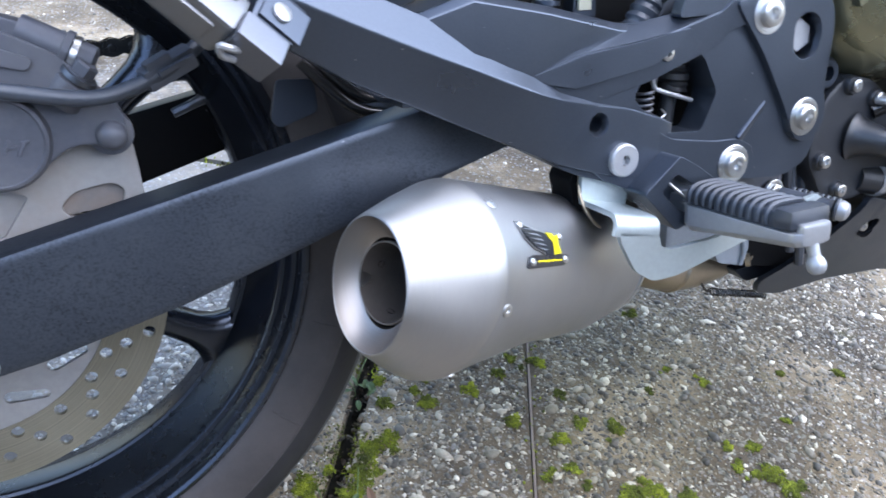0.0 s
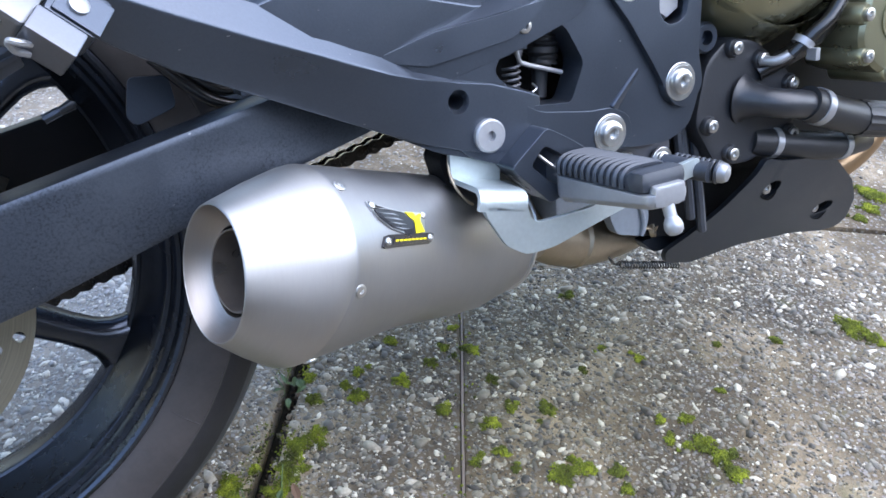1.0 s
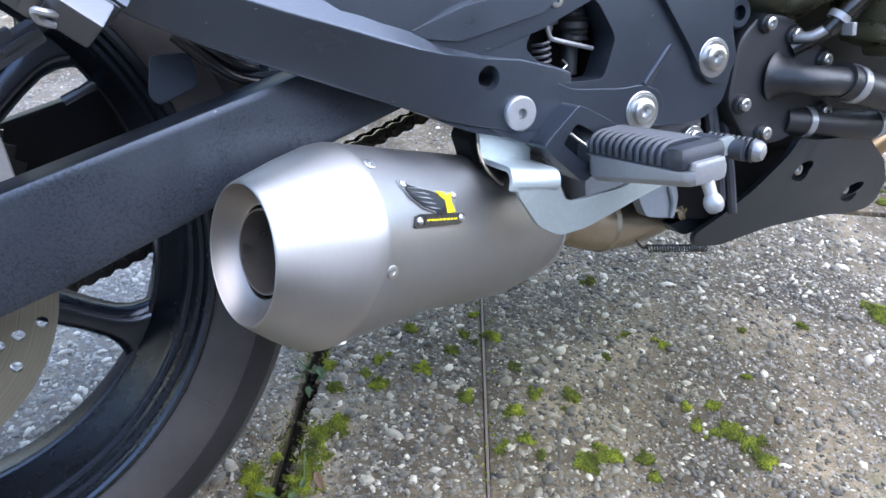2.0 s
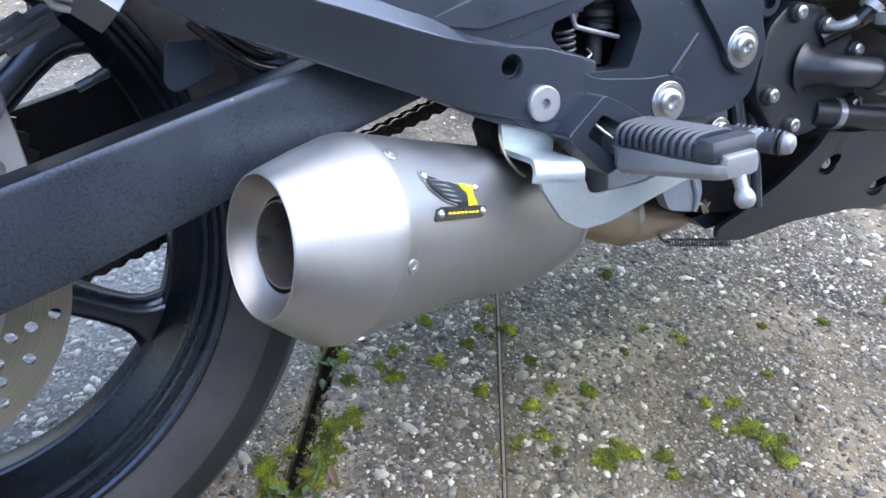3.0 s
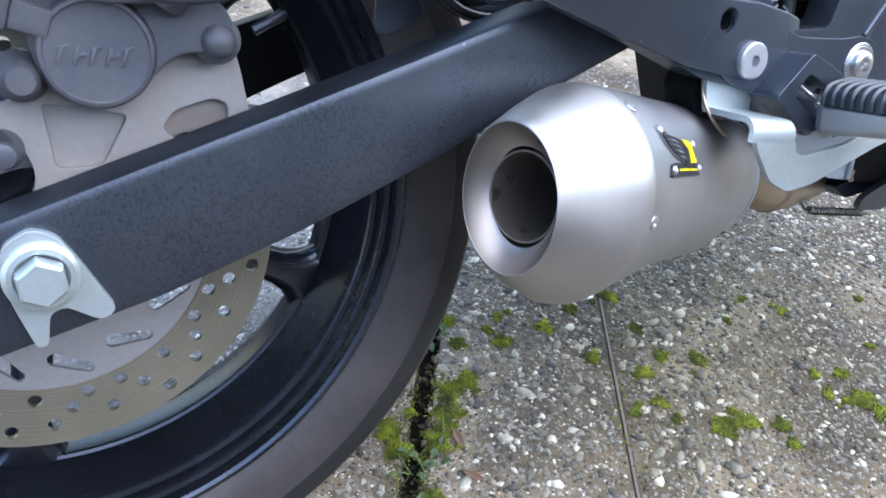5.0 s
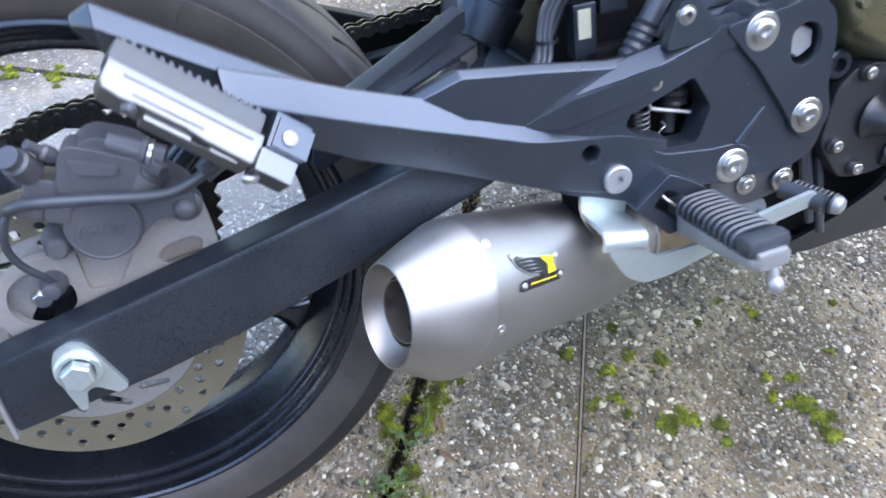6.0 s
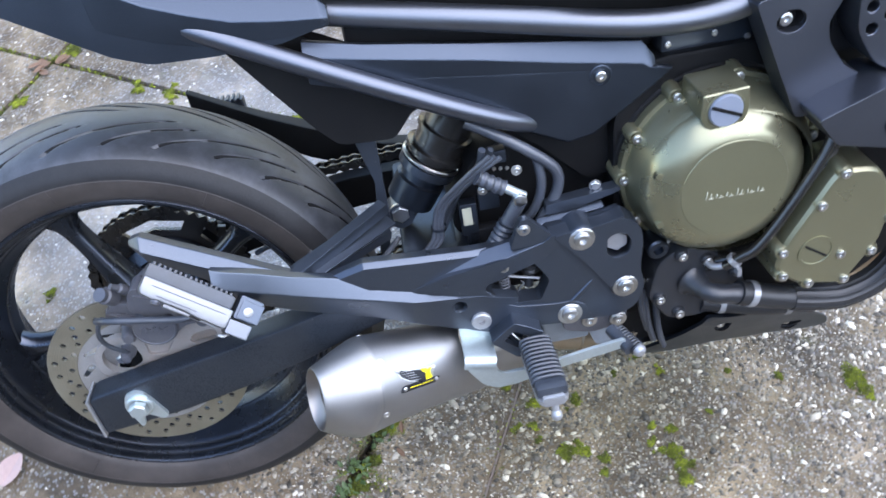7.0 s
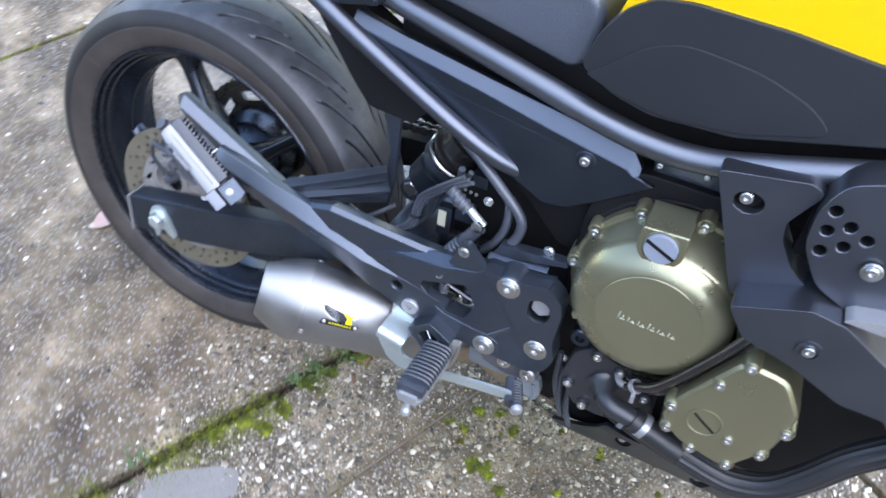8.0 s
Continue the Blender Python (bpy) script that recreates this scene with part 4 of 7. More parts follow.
def rear_wheel():
    prof = [(-0.0655, 0.2315), (-0.0685, 0.2290), (-0.0690, 0.2260), (-0.0675, 0.2235), (-0.0640, 0.2222), (-0.0600, 0.2215), (-0.0590, 0.2185), (-0.0560, 0.2165), (-0.0510, 0.2155), (-0.0500, 0.2125), (-0.0475, 0.2105), (-0.0420, 0.2088), (-0.030, 0.2040), (-0.018, 0.1988), (-0.0135, 0.1975), (-0.0125, 0.1952), (-0.010, 0.1945), (0.010, 0.1945), (0.015, 0.1965), (0.030, 0.2035), (0.043, 0.2095), (0.054, 0.217), (0.0665, 0.2215), (0.068, 0.228), (0.0655, 0.2315), (0.056, 0.226), (-0.056, 0.226)]
    rim = part("rim", lathe((0, 0, 0), (0, 1, 0), prof, 144, closed=True), RIM, bike, "black painted cast rim", sharp=32)
    for k in range(5):
        a = radians(-33 + 72 * k)
        m = Matrix(((math.cos(a), 0, -math.sin(a), 0), (0, 1, 0, 0), (math.sin(a), 0, math.cos(a), 0), (0, 0, 0, 1)))
        bm = bmesh.new()
        rows = [(0.038, 0.028, 0.034), (0.07, 0.0185, 0.027), (0.12, 0.0130, 0.019), (0.155, 0.0120, 0.0165), (0.172, 0.0130, 0.016), (0.183, 0.0165, 0.0155), (0.191, 0.0225, 0.015), (0.197, 0.031, 0.0145), (0.205, 0.045, 0.014)]
        rings = []
        for x, w, d in rows:
            rings.append([bm.verts.new((x, -d, -w * 0.55)), bm.verts.new((x, -d, w * 0.55)), bm.verts.new((x, -d * 0.45, w)), bm.verts.new((x, d * 0.45, w)), bm.verts.new((x, d, w * 0.55)), bm.verts.new((x, d, -w * 0.55)), bm.verts.new((x, d * 0.45, -w)), bm.verts.new((x, -d * 0.45, -w))])
        for p, q in zip(rings, rings[1:]):
            for j in range(8):
                bm.faces.new((p[j - 1], p[j], q[j], q[j - 1]))
        bm.faces.new(rings[0])
        bm.faces.new(rings[-1])
        part("spoke", moved(bevel_sharp(bm, 0.004, 2, 25), m), RIM, rim, sharp=60)
    # tyre valve on the inner side of the rim
    stem = part("valve_stem", tube([(0.180, -0.008, 0.0920), (0.170, -0.010, 0.0880), (0.163, -0.010, 0.0852)], (0.0048, 0.0032), 12), RUBBER, rim, "black rubber valve stem")
    part("valve_cap", tube([(0.1635, -0.010, 0.0854), (0.1515, -0.010, 0.0809)], 0.0036, 16, flutes=8), PLASTIC, stem, "ribbed black valve cap")
    part("hub", lathe((0, 0, 0), (0, 1, 0), [(-0.10, 0.0), (-0.10, 0.040), (-0.085, 0.046), (-0.05, 0.050), (0.06, 0.052), (0.09, 0.06), (0.10, 0.05), (0.10, 0.0)], 48), RIM, rim, "black hub")
    tyre_mesh(bike)
    # brake disc: holed friction ring on a slotted carrier
    holes = []
    for k in range(64):
        a, r = radians(-21 - 5.625 * k), (0.1135, 0.1020, 0.0928, 0.1075, 0.0930, 0.1010, 0.1105, 0.0940)[k % 8]
        holes.append(circle(r * math.cos(a), r * math.sin(a), 0.0039, 14))
    ring = part("brake_disc", prism(circle(0, 0, 0.1225, 120), -0.1125, -0.1090, 0, holes=[circle(0, 0, 0.0870, 96), *holes]), DISC, bike, "drilled brown-grey steel brake disc", sharp=30)
    slots = []
    for k in range(14):
        a0 = radians(-40 - 360 * k / 14)
        p, q = Vector((0.0700 * math.cos(a0 - 0.115), 0.0700 * math.sin(a0 - 0.115))), Vector((0.0795 * math.cos(a0 + 0.105), 0.0795 * math.sin(a0 + 0.105)))
        way = (q - p).normalized()
        side = Vector((-way.y, way.x))
        slots.append([(p + (side * math.cos(t) - way * math.sin(t)) * 0.0040)[:] for t in (math.pi * j / 6 for j in range(7))] + [(q - (side * math.cos(t) - way * math.sin(t)) * 0.0030)[:] for t in (math.pi * j / 6 for j in range(7))])
    part("carrier", prism(circle(0, 0, 0.0875, 96), -0.1115, -0.1085, 0, holes=[circle(0, 0, 0.040, 64), *slots]), CARRIER, ring, "silver slotted carrier")
    for k in range(5):
        a = radians(72 * k + 20)
        hex_bolt(0.052 * math.cos(a), -0.116, 0.052 * math.sin(a), 0.0055, ring)
    # sprocket on the far side
    teeth = []
    for k in range(46 * 2):
        a, r = math.pi * k / 46, 0.116 if k % 2 else 0.109
        teeth.append((r * math.cos(a), r * math.sin(a)))
    windows = []
    for k in range(5):
        a0 = radians(72 * k + 20)
        windows.append([(r * math.cos(a0 + s), r * math.sin(a0 + s)) for r, s in ((0.082, -0.45), (0.098, -0.48), (0.099, 0.0), (0.098, 0.48), (0.082, 0.45), (0.083, 0.0))])
    sprocket = part("sprocket", prism(teeth, 0.092, 0.099, 0, holes=[circle(0, 0, 0.03, 40), *windows]), CHAIN, bike, "dark oily rear sprocket")
    part("sprocket_carrier", lathe((0, 0.09, 0), (0, -1, 0), [(0, 0.07), (0.02, 0.072), (0.03, 0.055)], 48), RIM, sprocket)


rear_wheel()


def chain():
    """A roller chain on its upper and lower run and round the sprocket; every link an object on one of two meshes."""
    def plate(gap):
        bm = bmesh.new()
        for y in (-gap, gap):
            out = circle(-0.0079, 0, 0.0074, 16)[3:14] + [(0.0, -0.0050)] + circle(0.0079, 0, 0.0074, 16)[11:] + circle(0.0079, 0, 0.0074, 16)[:6] + [(0.0, 0.0050)]
            tmp = prism(out, y - 0.0009, y + 0.0009, 0)
            me = bpy.data.meshes.new("tmp")
            tmp.to_mesh(me)
            tmp.free()
            bm.from_mesh(me)
            bpy.data.meshes.remove(me)
        for x in (-0.0079, 0.0079):
            lathe((x, -gap, 0), (0, 1, 0), [(0, 0.0), (0, 0.0045), (2 * gap, 0.0045), (2 * gap, 0)], 8, bm=bm)
            lathe((x, -gap - 0.0005, 0), (0, -1, 0), [(0, 0.0036), (0.0012, 0.0034), (0.0016, 0.0022), (0.0011, 0.0)], 10, bm=bm)
        return bm
    first = part("chain", plate(0.0085), CHAIN, bike, "dark oily roller chain")
    inner = part("link", plate(0.0062), CHAIN, first)
    outer = part("link", plate(0.0085), CHAIN, first)
    meshes = (inner.data, outer.data)
    path = []
    for k in range(36):
        path.append((0.56 - 0.01588 * k, 0.095, 0.149 - 0.0010 * k, 3.6))
    for k in range(1, 24):
        a = radians(90 + 8.0 * k)
        path.append((0.114 * math.cos(a) + 0.0, 0.095, 0.114 * math.sin(a) - 0.001, math.degrees(a) - 90))
    for k in range(36):
        path.append((0.020 + 0.01532 * k, 0.095, -0.1125 + 0.00386 * k, 194.1))
    for k, (x, y, z, turn) in enumerate(path):
        ob = (inner if k == 0 else outer if k == 1 else new("link", meshes[k % 2]))
        ob.parent = first
        ob.matrix_basis = pose(x, y, z, 0, -turn, 0)
    first.data = meshes[0]
    first.matrix_basis = pose(0.576, 0.095, 0.150, 0, -3.6, 0)
    back = first.matrix_basis.inverted()
    for ob in first.children:
        ob.matrix_parent_inverse = back


chain()


def swingarm():
    rows = [(-0.058, 0.0215, -0.0385, -0.1715), (-0.050, 0.0245, -0.0365, -0.1715), (0.05, 0.0450, -0.0225, -0.1705), (0.125, 0.0605, -0.0055, -0.1695), (0.2, 0.0765, 0.0165, -0.168), (0.28, 0.0925, 0.0405, -0.160), (0.36, 0.1035, 0.0570, -0.143), (0.45, 0.1070, 0.0565, -0.122)]
    arm = part("swingarm", loft([(x, zt, zb, y, y + 0.035) for x, zt, zb, y in rows], 0.0065), ARM_BLACK, bike, "black powder-coated box-section swingarm with scuffs")
    # near-black instead of the near arm's paint, for the shade it lies in
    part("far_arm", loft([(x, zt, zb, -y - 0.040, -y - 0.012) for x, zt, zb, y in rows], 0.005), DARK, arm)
    part("cross_member", box(0.345, 0.42, -0.115, 0.125, 0.066, 0.105, 0.01), ARM_BLACK, arm)
    part("pivot", lathe((0.57, -0.13, 0.10), (0, 1, 0), [(0, 0), (0, 0.035), (0.26, 0.035), (0.26, 0)], 32), ARM_BLACK, arm)
    part("pivot_arm", loft([(0.41, 0.105, 0.07, -0.11, 0.11), (0.57, 0.13, 0.08, -0.11, 0.11)], 0.008), ARM_BLACK, arm)
    # bare end cap and chain adjuster
    part("end_cap", prism([(-0.0605, 0.0225), (-0.0575, 0.0230), (-0.0575, -0.0395), (-0.0605, -0.0410)], -0.1735, -0.1365, 0.0008), ALLOY, arm, "bright alloy end cap")
    hex_bolt(-0.066, -0.155, -0.006, 0.0065, arm, axis=(-1, 0, 0))
    # zinc plate under the axle nut
    plate = [(-0.017, 0.006), (-0.012, 0.019), (0.0, 0.024), (0.010, 0.019), (0.016, 0.007), (0.028, -0.024), (0.020, -0.028), (0.006, -0.0165), (-0.001, -0.0185), (-0.005, -0.034), (-0.010, -0.034), (-0.014, -0.015)]
    axle = part("axle_plate", prism([(x, z + 0.004) for x, z in rounded(plate, 0.004)], -0.1755, -0.1700, 0.0008), ZINC, arm, "pale zinc-plated axle plate")
    bm = lathe((0, -0.1745, 0.005), OUT, [(0, 0.0165), (0.003, 0.0165), (0.0045, 0.0145), (0.0045, 0.012)], 32)
    lathe((0, -0.1745, 0.005), OUT, [(0.004, 0.0115), (0.012, 0.0115), (0.0135, 0.0100), (0.0135, 0.0)], 6, bm=bm)
    part("axle_nut", bm, ZINC, arm, "pale zinc axle nut", sharp=25)
    # splash guard and loose wires on the arm
    part("splash_guard", prism(rounded([(0.206, 0.1114), (0.200, 0.0863), (0.2052, 0.0795), (0.2327, 0.0885), (0.231, 0.1098)], 0.004), -0.105, -0.102, 0.0008), PLASTIC, arm)
    for k in range(2):
        part("cable", tube([(0.235, -0.10 + 0.008 * k, 0.125), (0.255, -0.108, 0.104 - 0.006 * k), (0.28, -0.118, 0.094 - 0.004 * k), (0.31, -0.115, 0.10), (0.345, -0.09, 0.12)], 0.0035, 8), RUBBER, arm)
    for line in ([(0.222, -0.108, 0.122), (0.2406, -0.113, 0.1018), (0.257, -0.116, 0.0890), (0.2776, -0.116, 0.0845), (0.300, -0.112, 0.088)], [(0.230, -0.104, 0.122), (0.2552, -0.112, 0.1000), (0.2731, -0.114, 0.0932), (0.2923, -0.112, 0.0915), (0.315, -0.105, 0.096)]):
        part("hose", tube(line, 0.0042, 12), SLEEVE, arm, "glossy black hose")


swingarm()


def brake_caliper():
    body = [(0.034, 0.148), (0.022, 0.128), (0.020, 0.096), (0.036, 0.076), (0.062, 0.076), (0.082, 0.092), (0.108, 0.086), (0.112, 0.106), (0.094, 0.124), (0.088, 0.146), (0.056, 0.162)]
    plate = [(0.024, 0.112), (0.016, 0.084), (0.004, 0.075), (-0.018, 0.076), (-0.040, 0.066), (-0.051, 0.046), (-0.050, 0.024), (-0.036, 0.006), (0.012, 0.004), (0.06, 0.024), (0.116, 0.045), (0.114, 0.08), (0.110, 0.104), (0.083, 0.110)]
    window = rounded([(0.0690, 0.0522), (0.0772, 0.0606), (0.0978, 0.0639), (0.1054, 0.0594), (0.1019, 0.0480), (0.0766, 0.0441)], 0.004)
    pocket = rounded([(0.0170, 0.0735), (0.0548, 0.0618), (0.0380, 0.0385), (0.0165, 0.0405)], 0.004)
    carrier = part("caliper_bracket", prism(rounded(plate, 0.008), -0.128, -0.118, 0.0015, holes=[window, pocket, circle(-0.017, 0.042, 0.0235, 32)]), BRACKET, bike, "dusty bare alloy caliper bracket with rust streaks")
    part("window", prism(rounded([(0.064, 0.070), (0.066, 0.046), (0.112, 0.050), (0.108, 0.080)], 0.003), -0.1235, -0.1185, 0.0003), BRACKET_DARK, carrier, "stained recess")
    part("pocket_floor", prism(rounded([(0.012, 0.080), (0.062, 0.066), (0.042, 0.032), (0.011, 0.034)], 0.003), -0.1235, -0.1185, 0.0003), BRACKET, carrier)
    caliper = part("brake_caliper", prism(rounded(body, 0.010), -0.146, -0.110, 0.005), CALIPER, bike, "dark grey brake caliper")
    cyl = part("piston_housing", lathe((0.0460, -0.128, 0.0965), OUT, [(0, 0.0285), (0.010, 0.0270), (0.018, 0.0268), (0.0225, 0.0248), (0.023, 0.0232), (0.0222, 0.0225), (0.0222, 0.0)], 48), CALIPER, caliper)
    for k in range(5):
        x, z = 0.0300 + 0.0068 * k, 0.0975 - 0.0012 * k
        part("letter_bar", moved(box(-0.0009, 0.0009, -0.1514, -0.1500, -0.0042, 0.0042, 0.0003), pose(x, 0, z, 0, 24, 0)), CALIPER, cyl)
        part("letter_bar", moved(box(-0.0024, 0.0024, -0.1513, -0.1500, -0.0008, 0.0008, 0.0003), pose(x + 0.0024, 0, z + 0.0034 - 0.0034 * (k % 2), 0, -10, 0)), CALIPER, cyl)
    part("bridge", prism(rounded([(0.027, 0.128), (0.034, 0.152), (0.0426, 0.160), (0.066, 0.1485), (0.0835, 0.1385), (0.094, 0.126), (0.076, 0.115), (0.050, 0.118)], 0.005), -0.152, -0.125, 0.006, seg=3), CALIPER, caliper)
    part("pad_cover", prism(rounded([(0.040, 0.151), (0.041, 0.140), (0.067, 0.132), (0.071, 0.138)], 0.003), -0.1545, -0.149, 0.0016), CALIPER, caliper)
    way = (0.55, -0.22, 0.62)
    part("pad_pin", lathe((0.082, -0.146, 0.118), way, [(-0.004, 0), (-0.004, 0.0105), (0.010, 0.0100), (0.011, 0.0075), (0.016, 0.0072), (0.016, 0)], 24), CALIPER, caliper)
    part("pin_collar", lathe((0.082, -0.146, 0.118), way, [(0.0122, 0.0070), (0.0122, 0.0098), (0.0150, 0.0098), (0.0150, 0.0070)], 24), TUBE, caliper, "grey steel collar")
    part("pin_head", lathe((0.082, -0.146, 0.118), way, [(0.0155, 0.0068), (0.0215, 0.0066), (0.0225, 0.0055), (0.0225, 0)], 6), CALIPER, caliper, "grey hexagon head")
    for x, z in ((0.102, 0.0945),):
        part("bolt", lathe((x, -0.142, z), OUT, [(-0.01, 0.0125), (0.0, 0.0120), (0.002, 0.0085), (0.006, 0.0083), (0.0095, 0.0066), (0.0112, 0.0036), (0.0116, 0)], 24), CALIPER, caliper, "dull domed bolt head")
    part("slide_pin", lathe((0.012, -0.125, 0.088), OUT, [(0, 0.012), (0.010, 0.012), (0.014, 0.009), (0.022, 0.0085), (0.026, 0.006), (0.026, 0)], 24), CALIPER, caliper)
    part("bleed_nipple", lathe((0.030, -0.138, 0.150), (-0.5, -0.4, 0.7), [(0, 0.006), (0.008, 0.006), (0.01, 0.004), (0.02, 0.0035), (0.02, 0)], 12), CALIPER, caliper)
    part("banjo", lathe((0.014, -0.140, 0.144), (-0.2, -0.5, 0.6), [(0, 0.010), (0.016, 0.010), (0.018, 0.008), (0.024, 0.008), (0.024, 0)], 18), CALIPER, caliper)
    hose = part("brake_hose", tube([(-0.012, -0.150, 0.122), (0.0, -0.162, 0.130), (0.015, -0.168, 0.132), (0.054, -0.17, 0.1255), (0.091, -0.17, 0.1185), (0.114, -0.168, 0.1215), (0.140, -0.163, 0.1330), (0.165, -0.145, 0.148)], 0.0042, 12), RUBBER, bike, "black rubber brake hose")
    plug = part("wire_connector", beam((0.119, -0.1675, 0.1295), (0.146, -0.161, 0.1415), (-0.4, -0.3, 0.85), 0.011, 0.012, 0.0018), CABLE, hose, "grey plastic wiring connector")
    part("connector_latch", beam((0.121, -0.1700, 0.1335), (0.134, -0.1670, 0.1395), (-0.4, -0.3, 0.85), 0.006, 0.005, 0.001), CABLE, plug)
    part("connector_rib", beam((0.128, -0.1715, 0.1290), (0.147, -0.1665, 0.1370), (-0.4, -0.3, 0.85), 0.003, 0.003, 0.0006), CABLE, plug)
    part("pin_boss", lathe((0.076, -0.140, 0.146), (0.8, -0.1, -0.45), [(-0.012, 0.0), (-0.012, 0.009), (0.010, 0.0095), (0.0105, 0.0115), (0.014, 0.0115), (0.0145, 0.0095), (0.026, 0.009), (0.028, 0.006), (0.028, 0)], 24), CALIPER, caliper)
    part("pin_ring", lathe((0.076, -0.140, 0.146), (0.8, -0.1, -0.45), [(0.0148, 0.0097), (0.015, 0.0104), (0.018, 0.0104), (0.0182, 0.0097)], 28), CHROME, caliper, "bright ring")
    # near-black plate drawn in place of a shaded recess
    part("recess", prism(rounded([(0.058, 0.135), (0.056, 0.125), (0.070, 0.121), (0.073, 0.131)], 0.002), -0.1512, -0.1490, 0.0005), DARK, caliper)
    for k, (x, z, r) in enumerate(((0.016, 0.132, 0.010), (0.006, 0.120, 0.009), (0.022, 0.114, 0.0085))):
        part("housing_step", moved(box(-r, r, -0.146 - 0.003 * k, -0.118, -r * 0.8, r * 0.8, 0.003), pose(x, 0, z, 0, 24, 0)), CALIPER, caliper)
    part("sensor_wire", tube([(0.0, -0.158, 0.131), (-0.010, -0.158, 0.118), (-0.016, -0.153, 0.098), (-0.012, -0.148, 0.080), (-0.004, -0.142, 0.066), (0.002, -0.135, 0.052)], 0.0028, 10), RUBBER, hose)
    bm = lathe((-0.004, -0.118, 0.055), OUT, [(0, 0.0095), (0.016, 0.0095), (0.022, 0.007), (0.028, 0.006), (0.03, 0)], 20)
    part("speed_sensor", bm, CALIPER, bike, "grey wheel speed sensor")
    hex_bolt(-0.016, -0.134, 0.045, 0.006, bike)
    part("axle_spacer", lathe((0, -0.128, 0.0), (0, 1, 0), [(0, 0.0), (0, 0.02), (0.03, 0.026), (0.03, 0.0)], 24), DARK, bike)


brake_caliper()


# ---- exhaust ----
MUFFLER_END = Vector((0.2172, -0.2257, 0.0103))
MUFFLER_UP = Vector((0.0, 0.121, 0.993))


def muffler_frame():
    d = MUFFLER_DIR
    u = (MUFFLER_UP - d * d.dot(MUFFLER_UP)).normalized()
    return d, u, u.cross(d)


def muffler():
    oval = 1.184
    back = -MUFFLER_DIR
    cap_line = [(0.0006, 0.0339), (0.0, 0.0342), (0.0003, 0.0348), (0.0010, 0.0353), (0.004, 0.0364), (0.030, 0.0442), (0.054, 0.0501), (0.0605, 0.0511), (0.0622, 0.0512)]
    inner = [(0.0006, 0.0339), (0.004, 0.0326), (0.010, 0.0290), (0.0142, 0.0248), (0.0150, 0.0230), (0.026, 0.0222)]
    can_line = [(0.0619, 0.0504), (0.0626, 0.0509), (0.0650, 0.0510), (0.09, 0.0493), (0.135, 0.0459), (0.18, 0.0430), (0.23, 0.0395), (0.265, 0.0366), (0.282, 0.0350), (0.286, 0.0325), (0.287, 0.028)]
    d, u, v = muffler_frame()

    def settle(p):
        """The lip is narrower than the body, the seam runs back towards the lip along the underside, and the underside stays full towards the front."""
        off = p - MUFFLER_END
        s = -off.dot(d)
        lip = max(0.0, min(1.0, 1 - s / 0.05))
        low = max(0.0, -off.dot(u) / (0.051 * oval))
        seam = float(np.interp(s, [0.0, 0.045, 0.068, 0.13], [0.0, 1.0, 1.0, 0.0])) * low**1.4
        grow = 1 + 0.03 * seam
        full = float(np.interp(s, [0.13, 0.18, 0.22, 0.25, 0.287], [0.0, 0.12, 0.25, 0.24, 0.16])) * min(1.0, low * 1.25)
        return MUFFLER_END - d * (s - 0.019 * seam) + u * off.dot(u) * (1 - 0.03 * lip) * (grow + full) + v * off.dot(v) * (1 - 0.15 * lip) * grow

    def settled(bm):
        for vert in bm.verts:
            vert.co = settle(vert.co)
        return bm
    can = part("muffler", settled(lathe(MUFFLER_END, back, can_line, 96, oval, MUFFLER_UP)), STEEL, bike, "brushed stainless steel oval muffler", sharp=40)
    cap = part("end_cap", settled(lathe(MUFFLER_END, back, cap_line, 96, oval, MUFFLER_UP)), CAP_STEEL, can, "satin steel conical end cap", sharp=60)
    part("outlet_cone", settled(lathe(MUFFLER_END, back, inner, 96, oval, MUFFLER_UP)), CONE, cap, "sooty steel outlet cone")
    pipe_at = MUFFLER_END + MUFFLER_UP * 0.0
    bm = lathe(pipe_at, back, [(0.0170, 0.0220), (0.0140, 0.0217), (0.0136, 0.0212), (0.0140, 0.0207), (0.12, 0.0197), (0.12, 0.0)], 64, 1.13, MUFFLER_UP)
    part("baffle_pipe", bm, SOOT, cap, "sooty perforated inner pipe")
    for ang in (25, 75, 140, 210, 290):
        a = radians(ang)
        p = pipe_at - d * 0.030 + (u * math.cos(a) * 1.13 + v * math.sin(a)) * 0.0202
        part("perforation", lathe(p, (u * math.cos(a) + v * math.sin(a)), [(-0.0002, 0.0024), (0.0006, 0.0024), (0.0006, 0)], 10), DARK, cap)
    # rim bead at the front of the can
    part("front_rim", settled(lathe(MUFFLER_END, back, [(0.2795, 0.0352), (0.2800, 0.0366), (0.2830, 0.0364), (0.2840, 0.0346)], 96, oval, MUFFLER_UP)), CHROME, can, "bright rolled rim")
    part("front_cone", lathe(MUFFLER_END, back, [(0.283, 0.031), (0.288, 0.0285), (0.305, 0.0262), (0.32, 0.026)], 48, 1.1), PIPE, can, "heat-tinted cone")
    # screws round the seam, set on the surface
    def on_can(s, ang, grow=0.0):
        a, r = radians(ang), float(np.interp(s, [q[0] for q in can_line], [q[1] for q in can_line]))
        out = (u * math.cos(a) * oval + v * math.sin(a))
        normal = (u * math.cos(a) / oval + v * math.sin(a)).normalized()
        return settle(MUFFLER_END - d * s + out * r) + normal * grow, normal
